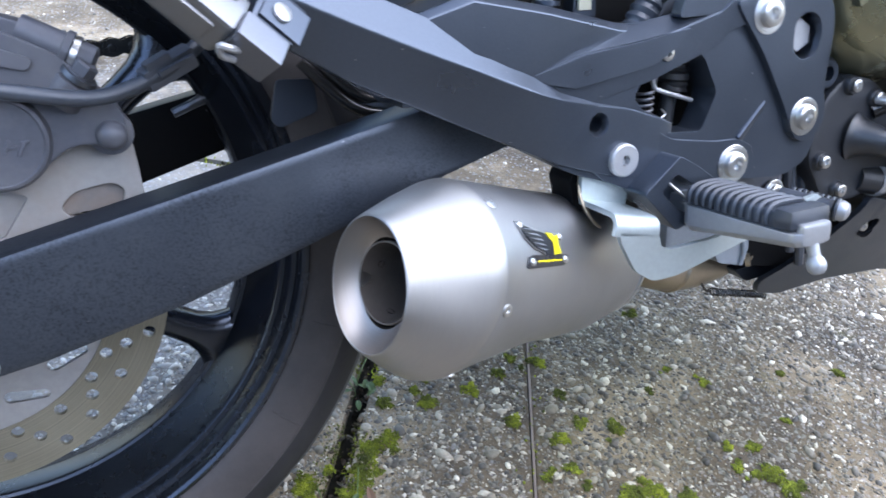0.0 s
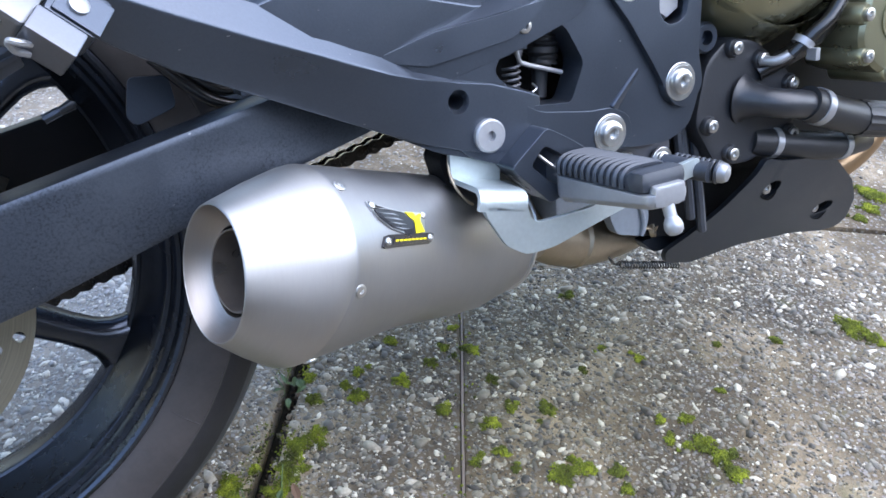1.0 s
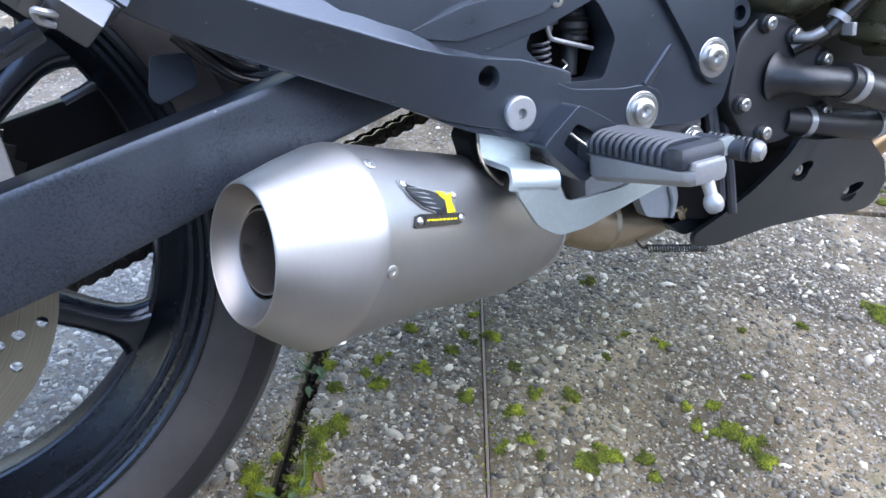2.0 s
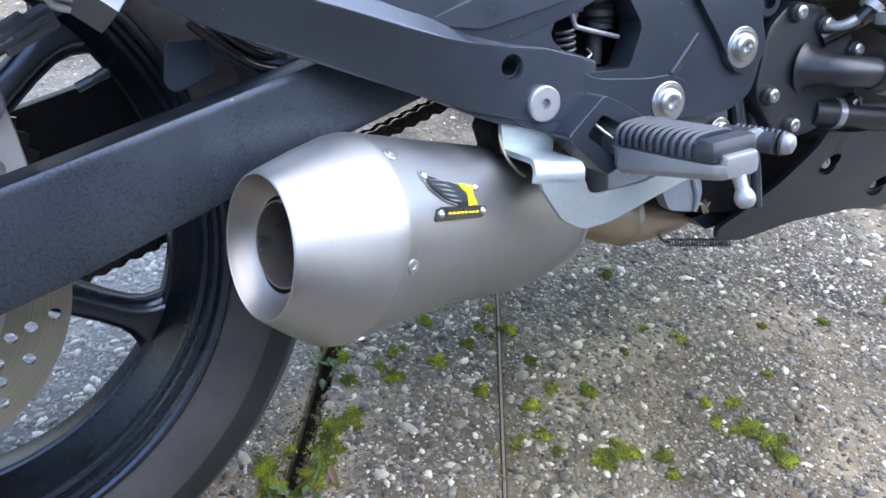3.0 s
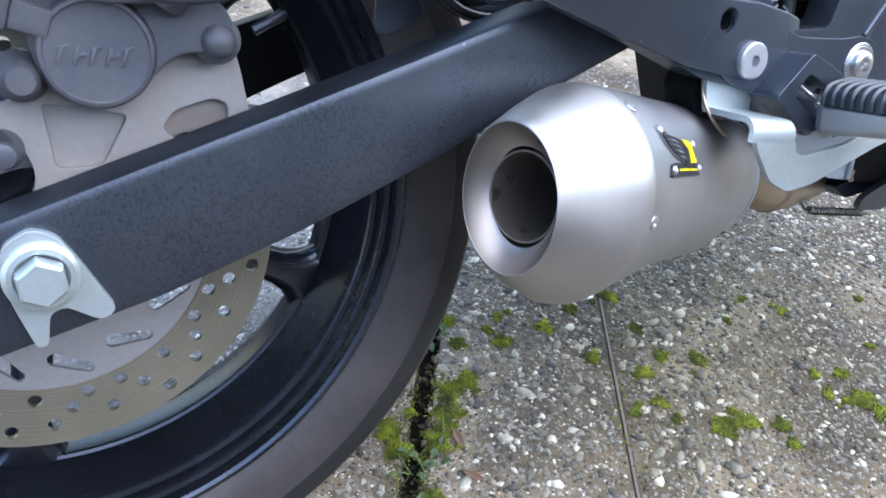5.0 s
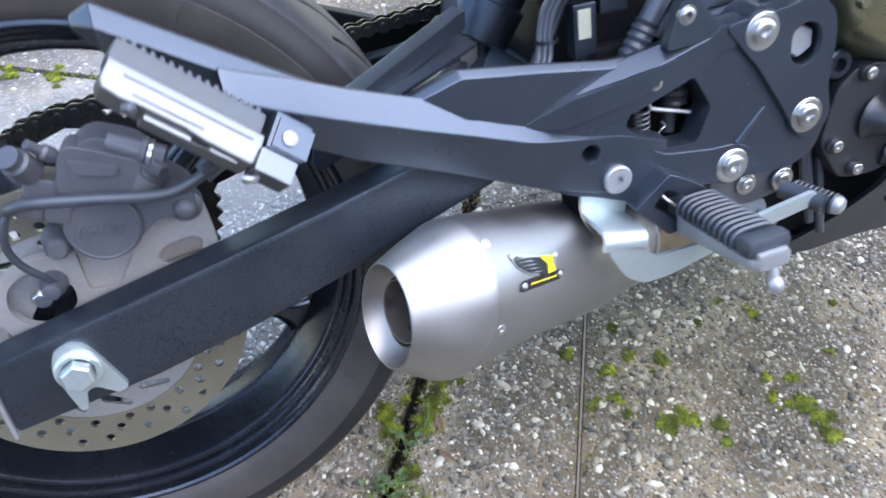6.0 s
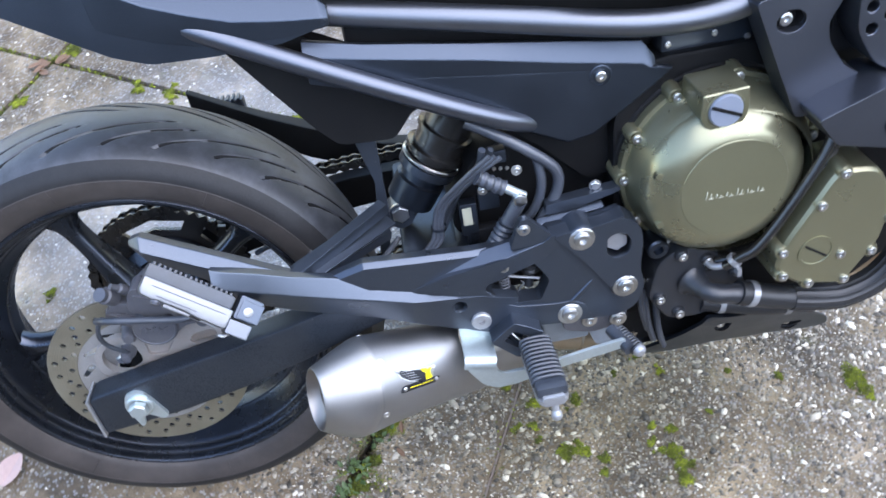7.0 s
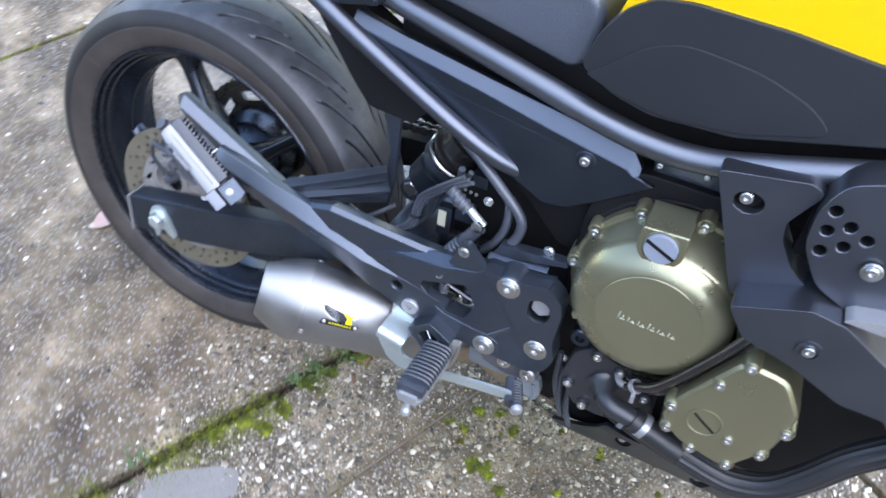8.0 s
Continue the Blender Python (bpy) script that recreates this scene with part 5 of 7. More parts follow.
    for ang in (39.5, 104.7, 160, 215, 270, 330):
        p, nrm = on_can(0.0690, ang)
        bm = lathe(p, nrm, [(-0.0005, 0.0042), (0.0008, 0.0040), (0.0012, 0.0030), (0.0010, 0.0016), (0.0002, 0.0013), (0.0002, 0.0)], 20)
        part("rivet", bm, CHROME, can, "bright rivet")
    # badge: a riveted plate with a dark wing, yellow patch and a bar, lying on the curve
    def badge_place(x, y):
        """From millimetres along and across the badge, from its rearmost rivet."""
        return 0.0862 + 0.000985 * x - 0.000440 * y, 55.2 + 0.085 * x + 0.600 * y

    def patch(outline, lift, thick, mat, name, owner, label=""):
        bm = bmesh.new()
        cols = []
        for x, y in outline:
            p, nrm = on_can(*badge_place(x, y), lift)
            q, _ = on_can(*badge_place(x, y), lift - thick)
            cols.append((bm.verts.new(p), bm.verts.new(q)))
        bm.faces.new([c[0] for c in cols])
        bm.faces.new([c[1] for c in cols][::-1])
        for i in range(len(cols)):
            bm.faces.new((cols[i - 1][0], cols[i][0], cols[i][1], cols[i - 1][1]))
        return part(name, bm, mat, owner, label, smooth=False)
    wing = [(-5.5, -4.2), (6, -0.5), (28, 4.2), (33, 4.0), (51, 3.6), (53.5, 6.5), (53, 14), (56.5, 27.5), (38, 31), (34, 27), (22, 23.5), (8, 14), (1, 5)]
    badge = patch(wing, 0.0012, 0.0020, CHROME, "badge", can, "riveted badge with a dark wing and yellow patch")
    patch([(-3.5, -2.8), (6, 0.8), (29, 5.6), (36, 9), (46, 20), (54.5, 26.5), (38, 29.8), (34.5, 25.6), (22.5, 22.0), (9, 13.0), (2.2, 4.6)], 0.0016, 0.0009, BADGE_BLACK, "wing", badge)
    for k in range(5):
        x, y = 2.0 + 5.2 * k, 4.0 + 4.4 * k
        patch([(x, y), (x + 14 - k, y - 1.2 + 0.5 * k), (x + 20 - k, y + 1.5), (x + 14 - k, y + 0.1 + 0.5 * k)], 0.00185, 0.0006, ALLOY, "feather", badge)
    patch([(31, 5.0), (39, 5.4), (42, 8.8), (45, 5.8), (49, 5.8), (46.8, 10.5), (48, 15), (55, 25.6), (46.5, 27.6), (44, 20.5), (42, 14.5), (36, 10.4)], 0.0021, 0.0009, BADGE_YELLOW, "yellow_patch", badge)
    bar = patch([(17, 31.5), (20, 29.6), (62, 26.2), (66, 27.5), (66, 36), (63, 38.4), (21, 42.6), (18, 41)], 0.0013, 0.0021, BADGE_BLACK, "plate", badge, "black riveted name plate")
    patch([(26, 31.8), (59.5, 29.0), (60, 35.8), (26.5, 39.4)], 0.0017, 0.0009, BADGE_BLACK, "dark_bar", badge)
    for k in range(8):
        x = 28 + 3.9 * k
        patch([(x, 34.3 - 0.09 * (x - 28)), (x + 2.7, 34.05 - 0.09 * (x - 28)), (x + 2.7, 35.9 - 0.09 * (x - 28)), (x, 36.2 - 0.09 * (x - 28))], 0.0020, 0.0008, BADGE_YELLOW, "letter_bar", badge)
    for x, y in ((0, 0), (50, 7.2), (21.5, 36), (63, 31.5)):
        p, nrm = on_can(*badge_place(x, y), 0.0013)
        part("rivet", lathe(p, nrm, [(0, 0.0027), (0.0009, 0.0023), (0.0014, 0.001), (0.0011, 0)], 16), CHROME, badge)
    # strap and spring hook above the can
    part("strap", tube([on_can(0.19, 8, 0.004)[0], on_can(0.20, 25, 0.006)[0], on_can(0.20, 8, 0.016)[0]], 0.0016, 8), CHROME, can)
    # link pipe to the collector
    e = MUFFLER_END - d * 0.312
    part("link_pipe", tube([e + d * 0.01, e - d * 0.015, (0.535, -0.096, -0.079), (0.575, -0.090, -0.091), (0.64, -0.070, -0.098), (0.72, -0.03, -0.10)], (0.0262, 0.0215), 28), PIPE, bike, "heat-tinted steel link pipe")
    part("pipe_bead", lathe((0.553, -0.0935, -0.0845), (0.93, 0.12, -0.30), [(0, 0.0235), (0.003, 0.0268), (0.006, 0.0235)], 40), PIPE, bike)
    bracket = part("exhaust_bracket", prism(rounded([(0.560, -0.040), (0.566, -0.060), (0.5722, -0.0733), (0.6031, -0.0814), (0.608, -0.0633), (0.6024, -0.040)], 0.005), -0.1370, -0.1250, 0.002), HANGER, bike, "blue-grey cast exhaust bracket")
    part("bracket_rib", tube([(0.596, -0.1380, -0.050), (0.600, -0.1385, -0.066), (0.598, -0.1380, -0.079)], 0.0022, 10), HANGER, bracket)
    part("spring_hook", tube([(0.606, -0.120, -0.083), (0.616, -0.124, -0.080), (0.626, -0.122, -0.0855), (0.634, -0.118, -0.083)], 0.0016, 8), PIPE, bike, "bent brass-coloured spring hook")
    part("hook_washer", lathe((0.6253, -0.1215, -0.0853), (0.6, -0.7, 0.2), [(-0.002, 0.0030), (-0.002, 0.0062), (0.002, 0.0062), (0.002, 0.0030)], 20), PIPE, bike)
    # retaining spring
    coil = [Vector((0.600 + 0.072 * k / 132, -0.105 + 0.0035 * math.cos(2 * math.pi * k / 6), -0.118 - 0.018 * k / 132 + 0.0035 * math.sin(2 * math.pi * k / 6))) for k in range(133)]
    part("exhaust_spring", tube(coil, 0.0008, 6, 1), CHAIN, bike, "steel coil spring under the exhaust")
    part("spring_hook", tube([(0.582, -0.105, -0.10), (0.592, -0.106, -0.114), (0.600, -0.105, -0.118)], 0.0012, 8), CHAIN, bike)


muffler()


# ---- rearset plate, passenger arm, pegs and pedal ----
def rearset():
    outer = [(0.338, 0.1060), (0.42, 0.1180), (0.50, 0.1385), (0.512, 0.1465), (0.561, 0.1520), (0.593, 0.1590), (0.612, 0.145), (0.616, 0.125), (0.6125, 0.083), (0.6205, 0.052), (0.610, 0.024), (0.587, 0.014), (0.53, 0.018), (0.492, 0.022), (0.476, 0.008), (0.455, 0.004), (0.435, 0.024), (0.406, 0.035), (0.386, 0.041), (0.362, 0.054), (0.340, 0.066)]
    hole = [(0.452, 0.119), (0.441, 0.105), (0.431, 0.090), (0.461, 0.062), (0.496, 0.0595), (0.508, 0.087), (0.493, 0.113), (0.471, 0.124)]
    slot = [(0.574, 0.134), (0.574, 0.112), (0.584, 0.104), (0.599, 0.108), (0.603, 0.124), (0.598, 0.136), (0.586, 0.140)]
    plate = part("rearset_plate", prism(rounded(outer, 0.009), -0.1815, -0.158, 0.004, holes=[rounded(hole, 0.005), rounded(slot, 0.006), circle(0.4015, 0.0745, 0.0060, 20)]), BLACK, bike, "black cast alloy rearset plate")
    arm = [(0.15, -0.2065, 0.2035, -0.215, 0.19, -0.206, 0.176), (0.1616, -0.2065, 0.1985, -0.214, 0.179, -0.204, 0.16), (0.1935, -0.2025, 0.1855, -0.2095, 0.1635, -0.1985, 0.137), (0.225, -0.198, 0.1705, -0.2065, 0.15, -0.1945, 0.1185), (0.27, -0.191, 0.1525, -0.2022, 0.1315, -0.1885, 0.0975), (0.304, -0.1855, 0.1385, -0.1992, 0.1185, -0.1855, 0.0815), (0.33, -0.181, 0.128, -0.1968, 0.1082, -0.185, 0.0695), (0.3514, -0.1802, 0.1165, -0.1945, 0.1, -0.1852, 0.0595), (0.37, -0.1772, 0.105, -0.1905, 0.0945, -0.1845, 0.051), (0.4, -0.1742, 0.093, -0.1862, 0.088, -0.1848, 0.0415), (0.428, -0.1712, 0.085, -0.1843, 0.083, -0.1842, 0.034), (0.455, -0.1700, 0.0760, -0.1836, 0.0740, -0.1836, 0.0320), (0.47, -0.1690, 0.0700, -0.1800, 0.0680, -0.1800, 0.0340)]
    peg_arm = part("passenger_arm", faceted(arm), BLACK, plate, "black cast passenger peg arm with a ridged upper facet")
    blade = [(0.0775, -0.1865, 0.2440, -0.1905, 0.2395, -0.1870, 0.2360)]
    blade += [(x, -0.1935 + 0.0827 * (x - 0.0914), 0.2508 - 0.6604 * (x - 0.0914), -0.2045 + 0.0827 * (x - 0.0914), 0.2385 - 0.6604 * (x - 0.0914), -0.1965 + 0.0827 * (x - 0.0914), low) for x, low in ((0.0914, 0.221), (0.13, 0.190), (0.172, 0.155), (0.20, 0.136), (0.226, 0.122))]
    part("arm_blade", faceted(blade), BLACK, plate, "black cast blade behind the passenger peg")
    part("upper_bar", chamfered([(0.258, -0.184, 0.1480, -0.1895, 0.1440, 0.10), (0.304, -0.187, 0.1630, -0.1930, 0.1580, 0.10), (0.36, -0.180, 0.1530, -0.1860, 0.1480, 0.10), (0.424, -0.168, 0.1390, -0.1740, 0.1340, 0.10), (0.47, -0.162, 0.1350, -0.1680, 0.1300, 0.10)], 0.0009), BLACK, plate)
    part("top_edge", chamfered([(0.333, -0.1720, 0.1120, -0.1852, 0.1080, 0.08), (0.352, -0.1715, 0.1185, -0.1855, 0.1130, 0.085), (0.40, -0.1700, 0.1300, -0.1850, 0.1195, 0.09), (0.445, -0.1690, 0.1385, -0.1850, 0.1275, 0.10), (0.503, -0.1690, 0.1475, -0.1850, 0.1430, 0.12), (0.512, -0.1690, 0.1525, -0.1855, 0.1505, 0.13), (0.565, -0.1700, 0.1560, -0.1865, 0.1545, 0.14), (0.594, -0.1700, 0.1615, -0.1865, 0.1615, 0.15)], 0.0008), BLACK, plate)
    part("ledge", beam((0.504, -0.152, 0.1490), (0.580, -0.150, 0.1580), (0, -0.5, 1), 0.010, 0.004), BLACK, plate)
    part("raised_panel", prism(rounded([(0.3485, 0.1110), (0.3545, 0.1058), (0.382, 0.1003), (0.4454, 0.1108), (0.463, 0.1215), (0.476, 0.134), (0.432, 0.1270), (0.388, 0.1215)], 0.003), -0.1868, -0.1800, 0.0007), BLACK, plate)
    part("front_wing", prism(rounded([(0.513, 0.1495), (0.530, 0.1515), (0.565, 0.1540), (0.593, 0.160), (0.612, 0.145), (0.616, 0.125), (0.613, 0.083), (0.619, 0.056), (0.606, 0.040), (0.588, 0.043), (0.573, 0.070), (0.545, 0.112)], 0.008), -0.1868, -0.160, 0.004, holes=[rounded(slot, 0.006)]), BLACK, plate)
    lower = [(0.384, 0.058), (0.384, 0.098), (0.418, 0.104), (0.440, 0.104), (0.4315, 0.0895), (0.4585, 0.0615), (0.470, 0.0565), (0.512, 0.0505), (0.532, 0.0505), (0.547, 0.043), (0.551, 0.030), (0.546, 0.0185), (0.53, 0.0175), (0.492, 0.0215), (0.476, 0.0078), (0.455, 0.0042), (0.435, 0.0235), (0.408, 0.0345)]
    rib = part("lower_rib", prism(rounded(lower, 0.005), -0.1833, -0.178, 0.0017, seg=3), BLACK, plate)
    for x, z, r in ((0.423, 0.048, 0.0165), (0.529, 0.031, 0.0165), (0.595, 0.061, 0.016), (0.546, 0.140, 0.017)):
        y = -0.1855 if r > 0.0155 and x > 0.53 else -0.1815
        part("boss", lathe((x, -0.158, z), OUT, [(0, r + 0.003), (-0.158 - y - 0.002, r + 0.001), (-0.158 - y + 0.0015, r - 0.001), (-0.158 - y + 0.0015, 0)], 32), BLACK, plate)
    part("upper_tab", prism(rounded([(0.4655, 0.1400), (0.4790, 0.1765), (0.4890, 0.1775), (0.5200, 0.1420)], 0.005), -0.1835, -0.1730, 0.002), BLACK, plate)
    part("web", beam((0.534, -0.1832, 0.048), (0.559, -0.1822, 0.075), (0.3, -1, -0.28), 0.009, 0.004, 0.0018, 0.004), BLACK, plate)
    for ob in (peg_arm, rib):
        hollow = lathe((0.4015, -0.1500, 0.0745), OUT, [(0, 0), (0, 0.0056), (0.0300, 0.0056), (0.0335, 0.0072), (0.050, 0.0150), (0.050, 0)], 28)
        cut(ob, hollow)
    bm = lathe((0.423, -0.1890, 0.048), OUT, [(-0.008, 0.0118), (-0.0012, 0.0118), (0.0, 0.0105), (0.0, 0.0036), (-0.004, 0.0034), (-0.004, 0)], 40)
    part("bolt", bm, ALLOY, plate, "flat round alloy bolt head")
    socket_bolt(0.529, -0.189, 0.031, 0.0150, plate)
    socket_bolt(0.595, -0.192, 0.061, 0.0150, plate)
    socket_bolt(0.546, -0.192, 0.140, 0.0150, plate)
    socket_bolt(0.483, -0.186, 0.164, 0.0085, plate)
    socket_bolt(0.4565, -0.1865, 0.1180, 0.0066, plate, washer=False)
    part("pivot_cap", lathe((0.588, -0.150, 0.122), OUT, [(0, 0.0145), (0.025, 0.0145), (0.0285, 0.0122), (0.0285, 0)], 6), ALLOY, plate, "plain six-sided alloy pivot end", sharp=25)
    # brake switch, its spring and wire stay behind the opening
    switch = part("brake_switch", lathe((0.487, -0.152, 0.062), (0.1, 0, 1), [(0, 0), (0, 0.006), (0.02, 0.006), (0.02, 0.0085), (0.03, 0.0085), (0.033, 0.013), (0.037, 0.013), (0.039, 0.009), (0.05, 0.009), (0.05, 0)], 24), HOSE, bike, "black brake light switch")
    part("stay", tube([(0.460, -0.166, 0.103), (0.463, -0.166, 0.0925), (0.468, -0.166, 0.0895), (0.482, -0.166, 0.0850), (0.499, -0.166, 0.0797)], 0.0017, 8), ALLOY, switch, "bent metal stay")
    part("stay_plate", prism([(0.455, 0.1005), (0.469, 0.1040), (0.4645, 0.0940)], -0.1655, -0.1643, 0.0003), CALIPER, switch)
    part("bellows", tube([(0.492, -0.152, 0.086), (0.495, -0.152, 0.112)], 0.0105, 20, ribs=5), HOSE, switch)
    part("hook", tube([(0.478, -0.158, 0.074), (0.481, -0.159, 0.070), (0.477, -0.159, 0.067), (0.474, -0.159, 0.060), (0.482, -0.159, 0.057)], 0.0008, 6), CHROME, switch)
    coil = [Vector((0.4575 + 0.0060 * math.cos(2 * math.pi * k / 10), -0.163 + 0.0060 * math.sin(2 * math.pi * k / 10), 0.064 + 0.026 * k / 60)) for k in range(61)]
    part("return_spring", tube(coil, 0.0010, 6, 1), CALIPER, switch, "fine dull steel return spring")
    # added dark block in place of the shade behind the opening
    part("dark_backing", box(0.425, 0.52, -0.125, -0.11, 0.04, 0.135, 0.004), DARK, switch)


rearset()


def rear_struts():
    """The two cast struts that run from the arm up to the frame."""
    a = part("subframe_strut", beam((0.227, -0.184, 0.1630), (0.3345, -0.104, 0.1830), (-0.3, -0.5, 1), 0.013, 0.016), BLACK, bike, "black cast subframe strut")
    part("lower_strut", beam((0.244, -0.170, 0.1440), (0.336, -0.100, 0.1400), (-0.2, -0.4, 1), 0.007, 0.012), BLACK, a)
    part("web", beam((0.232, -0.176, 0.1540), (0.335, -0.098, 0.1610), (-0.7, -0.7, 0.35), 0.034, 0.004), BLACK, a)


rear_struts()


def far_side_arm():
    arm = [(0.078, 0.236, 0.212, 0.206, 0.190), (0.13, 0.205, 0.180, 0.2075, 0.188), (0.175, 0.1805, 0.135, 0.2085, 0.185), (0.229, 0.1575, 0.105, 0.208, 0.178), (0.338, 0.1175, 0.067, 0.190, 0.160), (0.46, 0.098, 0.046, 0.1835, 0.158), (0.60, 0.15, 0.03, 0.1835, 0.158)]
    # coloured darker than the near plate to stand for far-side shade
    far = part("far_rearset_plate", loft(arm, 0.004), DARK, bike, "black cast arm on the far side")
    p = part("far_peg", box(0.098, 0.150, 0.210, 0.228, 0.180, 0.204, 0.004), RUBBER, far, "folded ribbed passenger peg")
    for k in range(6):
        part("tread_rib", box(0.101 + 0.008 * k, 0.105 + 0.008 * k, 0.209, 0.229, 0.201, 0.2065, 0.0008), RUBBER, p)


far_side_arm()


def axes(origin, ux, uz):
    """The pose with its x along ux and its z near uz."""
    x = Vector(ux).normalized()
    y = Vector(uz).cross(x).normalized()
    z = x.cross(y)
    return Matrix(((x.x, y.x, z.x, origin[0]), (x.y, y.y, z.y, origin[1]), (x.z, y.z, z.z, origin[2]), (0, 0, 0, 1)))


def passenger_peg():
    """The peg folded back along its arm and rolled outwards: alloy underside outwards, ribbed rubber above."""
    m = axes((0.0975, -0.2298, 0.2274), (0.739, -0.004, -0.673), (0.673, 0, 0.739)) @ pose(0, 0, 0, -40)
    bm = bmesh.new()
    rings = []
    for x, low, deep in ((0.0, -0.0140, 0.016), (0.003, -0.0185, 0.019), (0.014, -0.0200, 0.021), (0.022, -0.0188, 0.021), (0.050, -0.0188, 0.021), (0.062, -0.0205, 0.022), (0.092, -0.0215, 0.022), (0.0945, -0.0195, 0.020)):
        rings.append([bm.verts.new(p) for p in ((x, 0.0, 0.0), (x, -0.0012, low * 0.5), (x, 0.0, low * 0.96), (x, 0.0025, low), (x, deep, low), (x, deep, 0.0))])
    for a, b in zip(rings, rings[1:]):
        for k in range(6):
            bm.faces.new((a[k - 1], a[k], b[k], b[k - 1]))
    bm.faces.new(rings[0])
    bm.faces.new(rings[-1])
    body = part("passenger_peg", moved(bevel_sharp(bm, 0.0016, 2, 25), m), POLISHED, bike, "folded alloy passenger peg with a ribbed rubber top")
    part("groove", moved(box(0.010, 0.088, -0.0016, -0.0002, -0.0068, -0.0060, 0.0003), m), CALIPER, body)
    part("groove", moved(box(0.018, 0.060, -0.0014, 0.0000, -0.0150, -0.0140, 0.0003), m), CALIPER, body)
    part("slot", moved(box(0.056, 0.068, 0.0035, 0.0085, -0.0222, -0.0200, 0.0008), m), DARK, body, "dark slot")
    part("screw", moved(lathe((0.020, 0.006, -0.0180), (0, -0.3, -1), [(0, 0.0048), (0.004, 0.0046), (0.006, 0.0030), (0.006, 0)], 16), m), CALIPER, body)
    part("underside_boss", moved(box(0.028, 0.086, 0.0045, 0.0195, -0.0228, -0.0180, 0.002), m), POLISHED, body)
    part("underside_step", moved(lathe((0.074, 0.012, -0.0215), (0, 0, -1), [(0, 0.0065), (0.0022, 0.0060), (0.0026, 0.0045), (0.0010, 0.0040), (0.0010, 0)], 24), m), POLISHED, body)
    rub = part("rubber", moved(box(-0.001, 0.092, 0.0008, 0.0215, -0.001, 0.0140, 0.003), m), RUBBER, body, "black ribbed rubber")
    for k in range(16):
        part("tread_rib", moved(box(0.002 + 0.0055 * k, 0.0050 + 0.0055 * k, 0.0030, 0.0225, 0.0100, 0.0166, 0.0008), m), RUBBER, rub)
    part("peg_lug", moved(box(0.0955, 0.1215, -0.0020, 0.0170, -0.0070, 0.0190, 0.003), m), BLACK, body, "black cast peg lug")
    part("lug_cheek", moved(box(0.0985, 0.1225, -0.0036, -0.0012, -0.0055, 0.0150, 0.001), m), BLACK, body)
    part("stop", moved(box(0.0935, 0.1180, -0.0040, 0.0150, -0.0240, -0.0085, 0.0015), m), TUBE, body, "dull alloy stop block")
    part("pin", moved(lathe((0.108, -0.0034, 0.0038), OUT, [(0, 0.0052), (0.0016, 0.0050), (0.0024, 0.0032), (0.0024, 0)], 20), m), ALLOY, body)
    part("clip", moved(tube([(0.100, 0.006, -0.0235), (0.096, 0.004, -0.0275), (0.092, 0.006, -0.0285), (0.096, 0.011, -0.0275), (0.102, 0.012, -0.024)], 0.0018, 8), m), ALLOY, body)


passenger_peg()


def peg_base():
    """The peg's cast underside, deep at its hinge and thin at its nose."""
    bm = bmesh.new()
    rings = []
    for x, w, low in ((0.005, 0.0150, -0.0175), (0.011, 0.0178, -0.0180), (0.034, 0.0178, -0.0155), (0.093, 0.0178, -0.0090), (0.0985, 0.0160, -0.0085), (0.1020, 0.0120, -0.0075)):
        rings.append([bm.verts.new(p) for p in ((x, -w, 0.001), (x, w, 0.001), (x, w, low + 0.004), (x, w - 0.004, low), (x, 0.004 - w, low), (x, -w, low + 0.004))])
    for a, b in zip(rings, rings[1:]):
        for k in range(6):
            bm.faces.new((a[k - 1], a[k], b[k], b[k - 1]))
    bm.faces.new(rings[0])
    bm.faces.new(rings[-1])
    return bevel_sharp(bm, 0.0012, 2, 25)


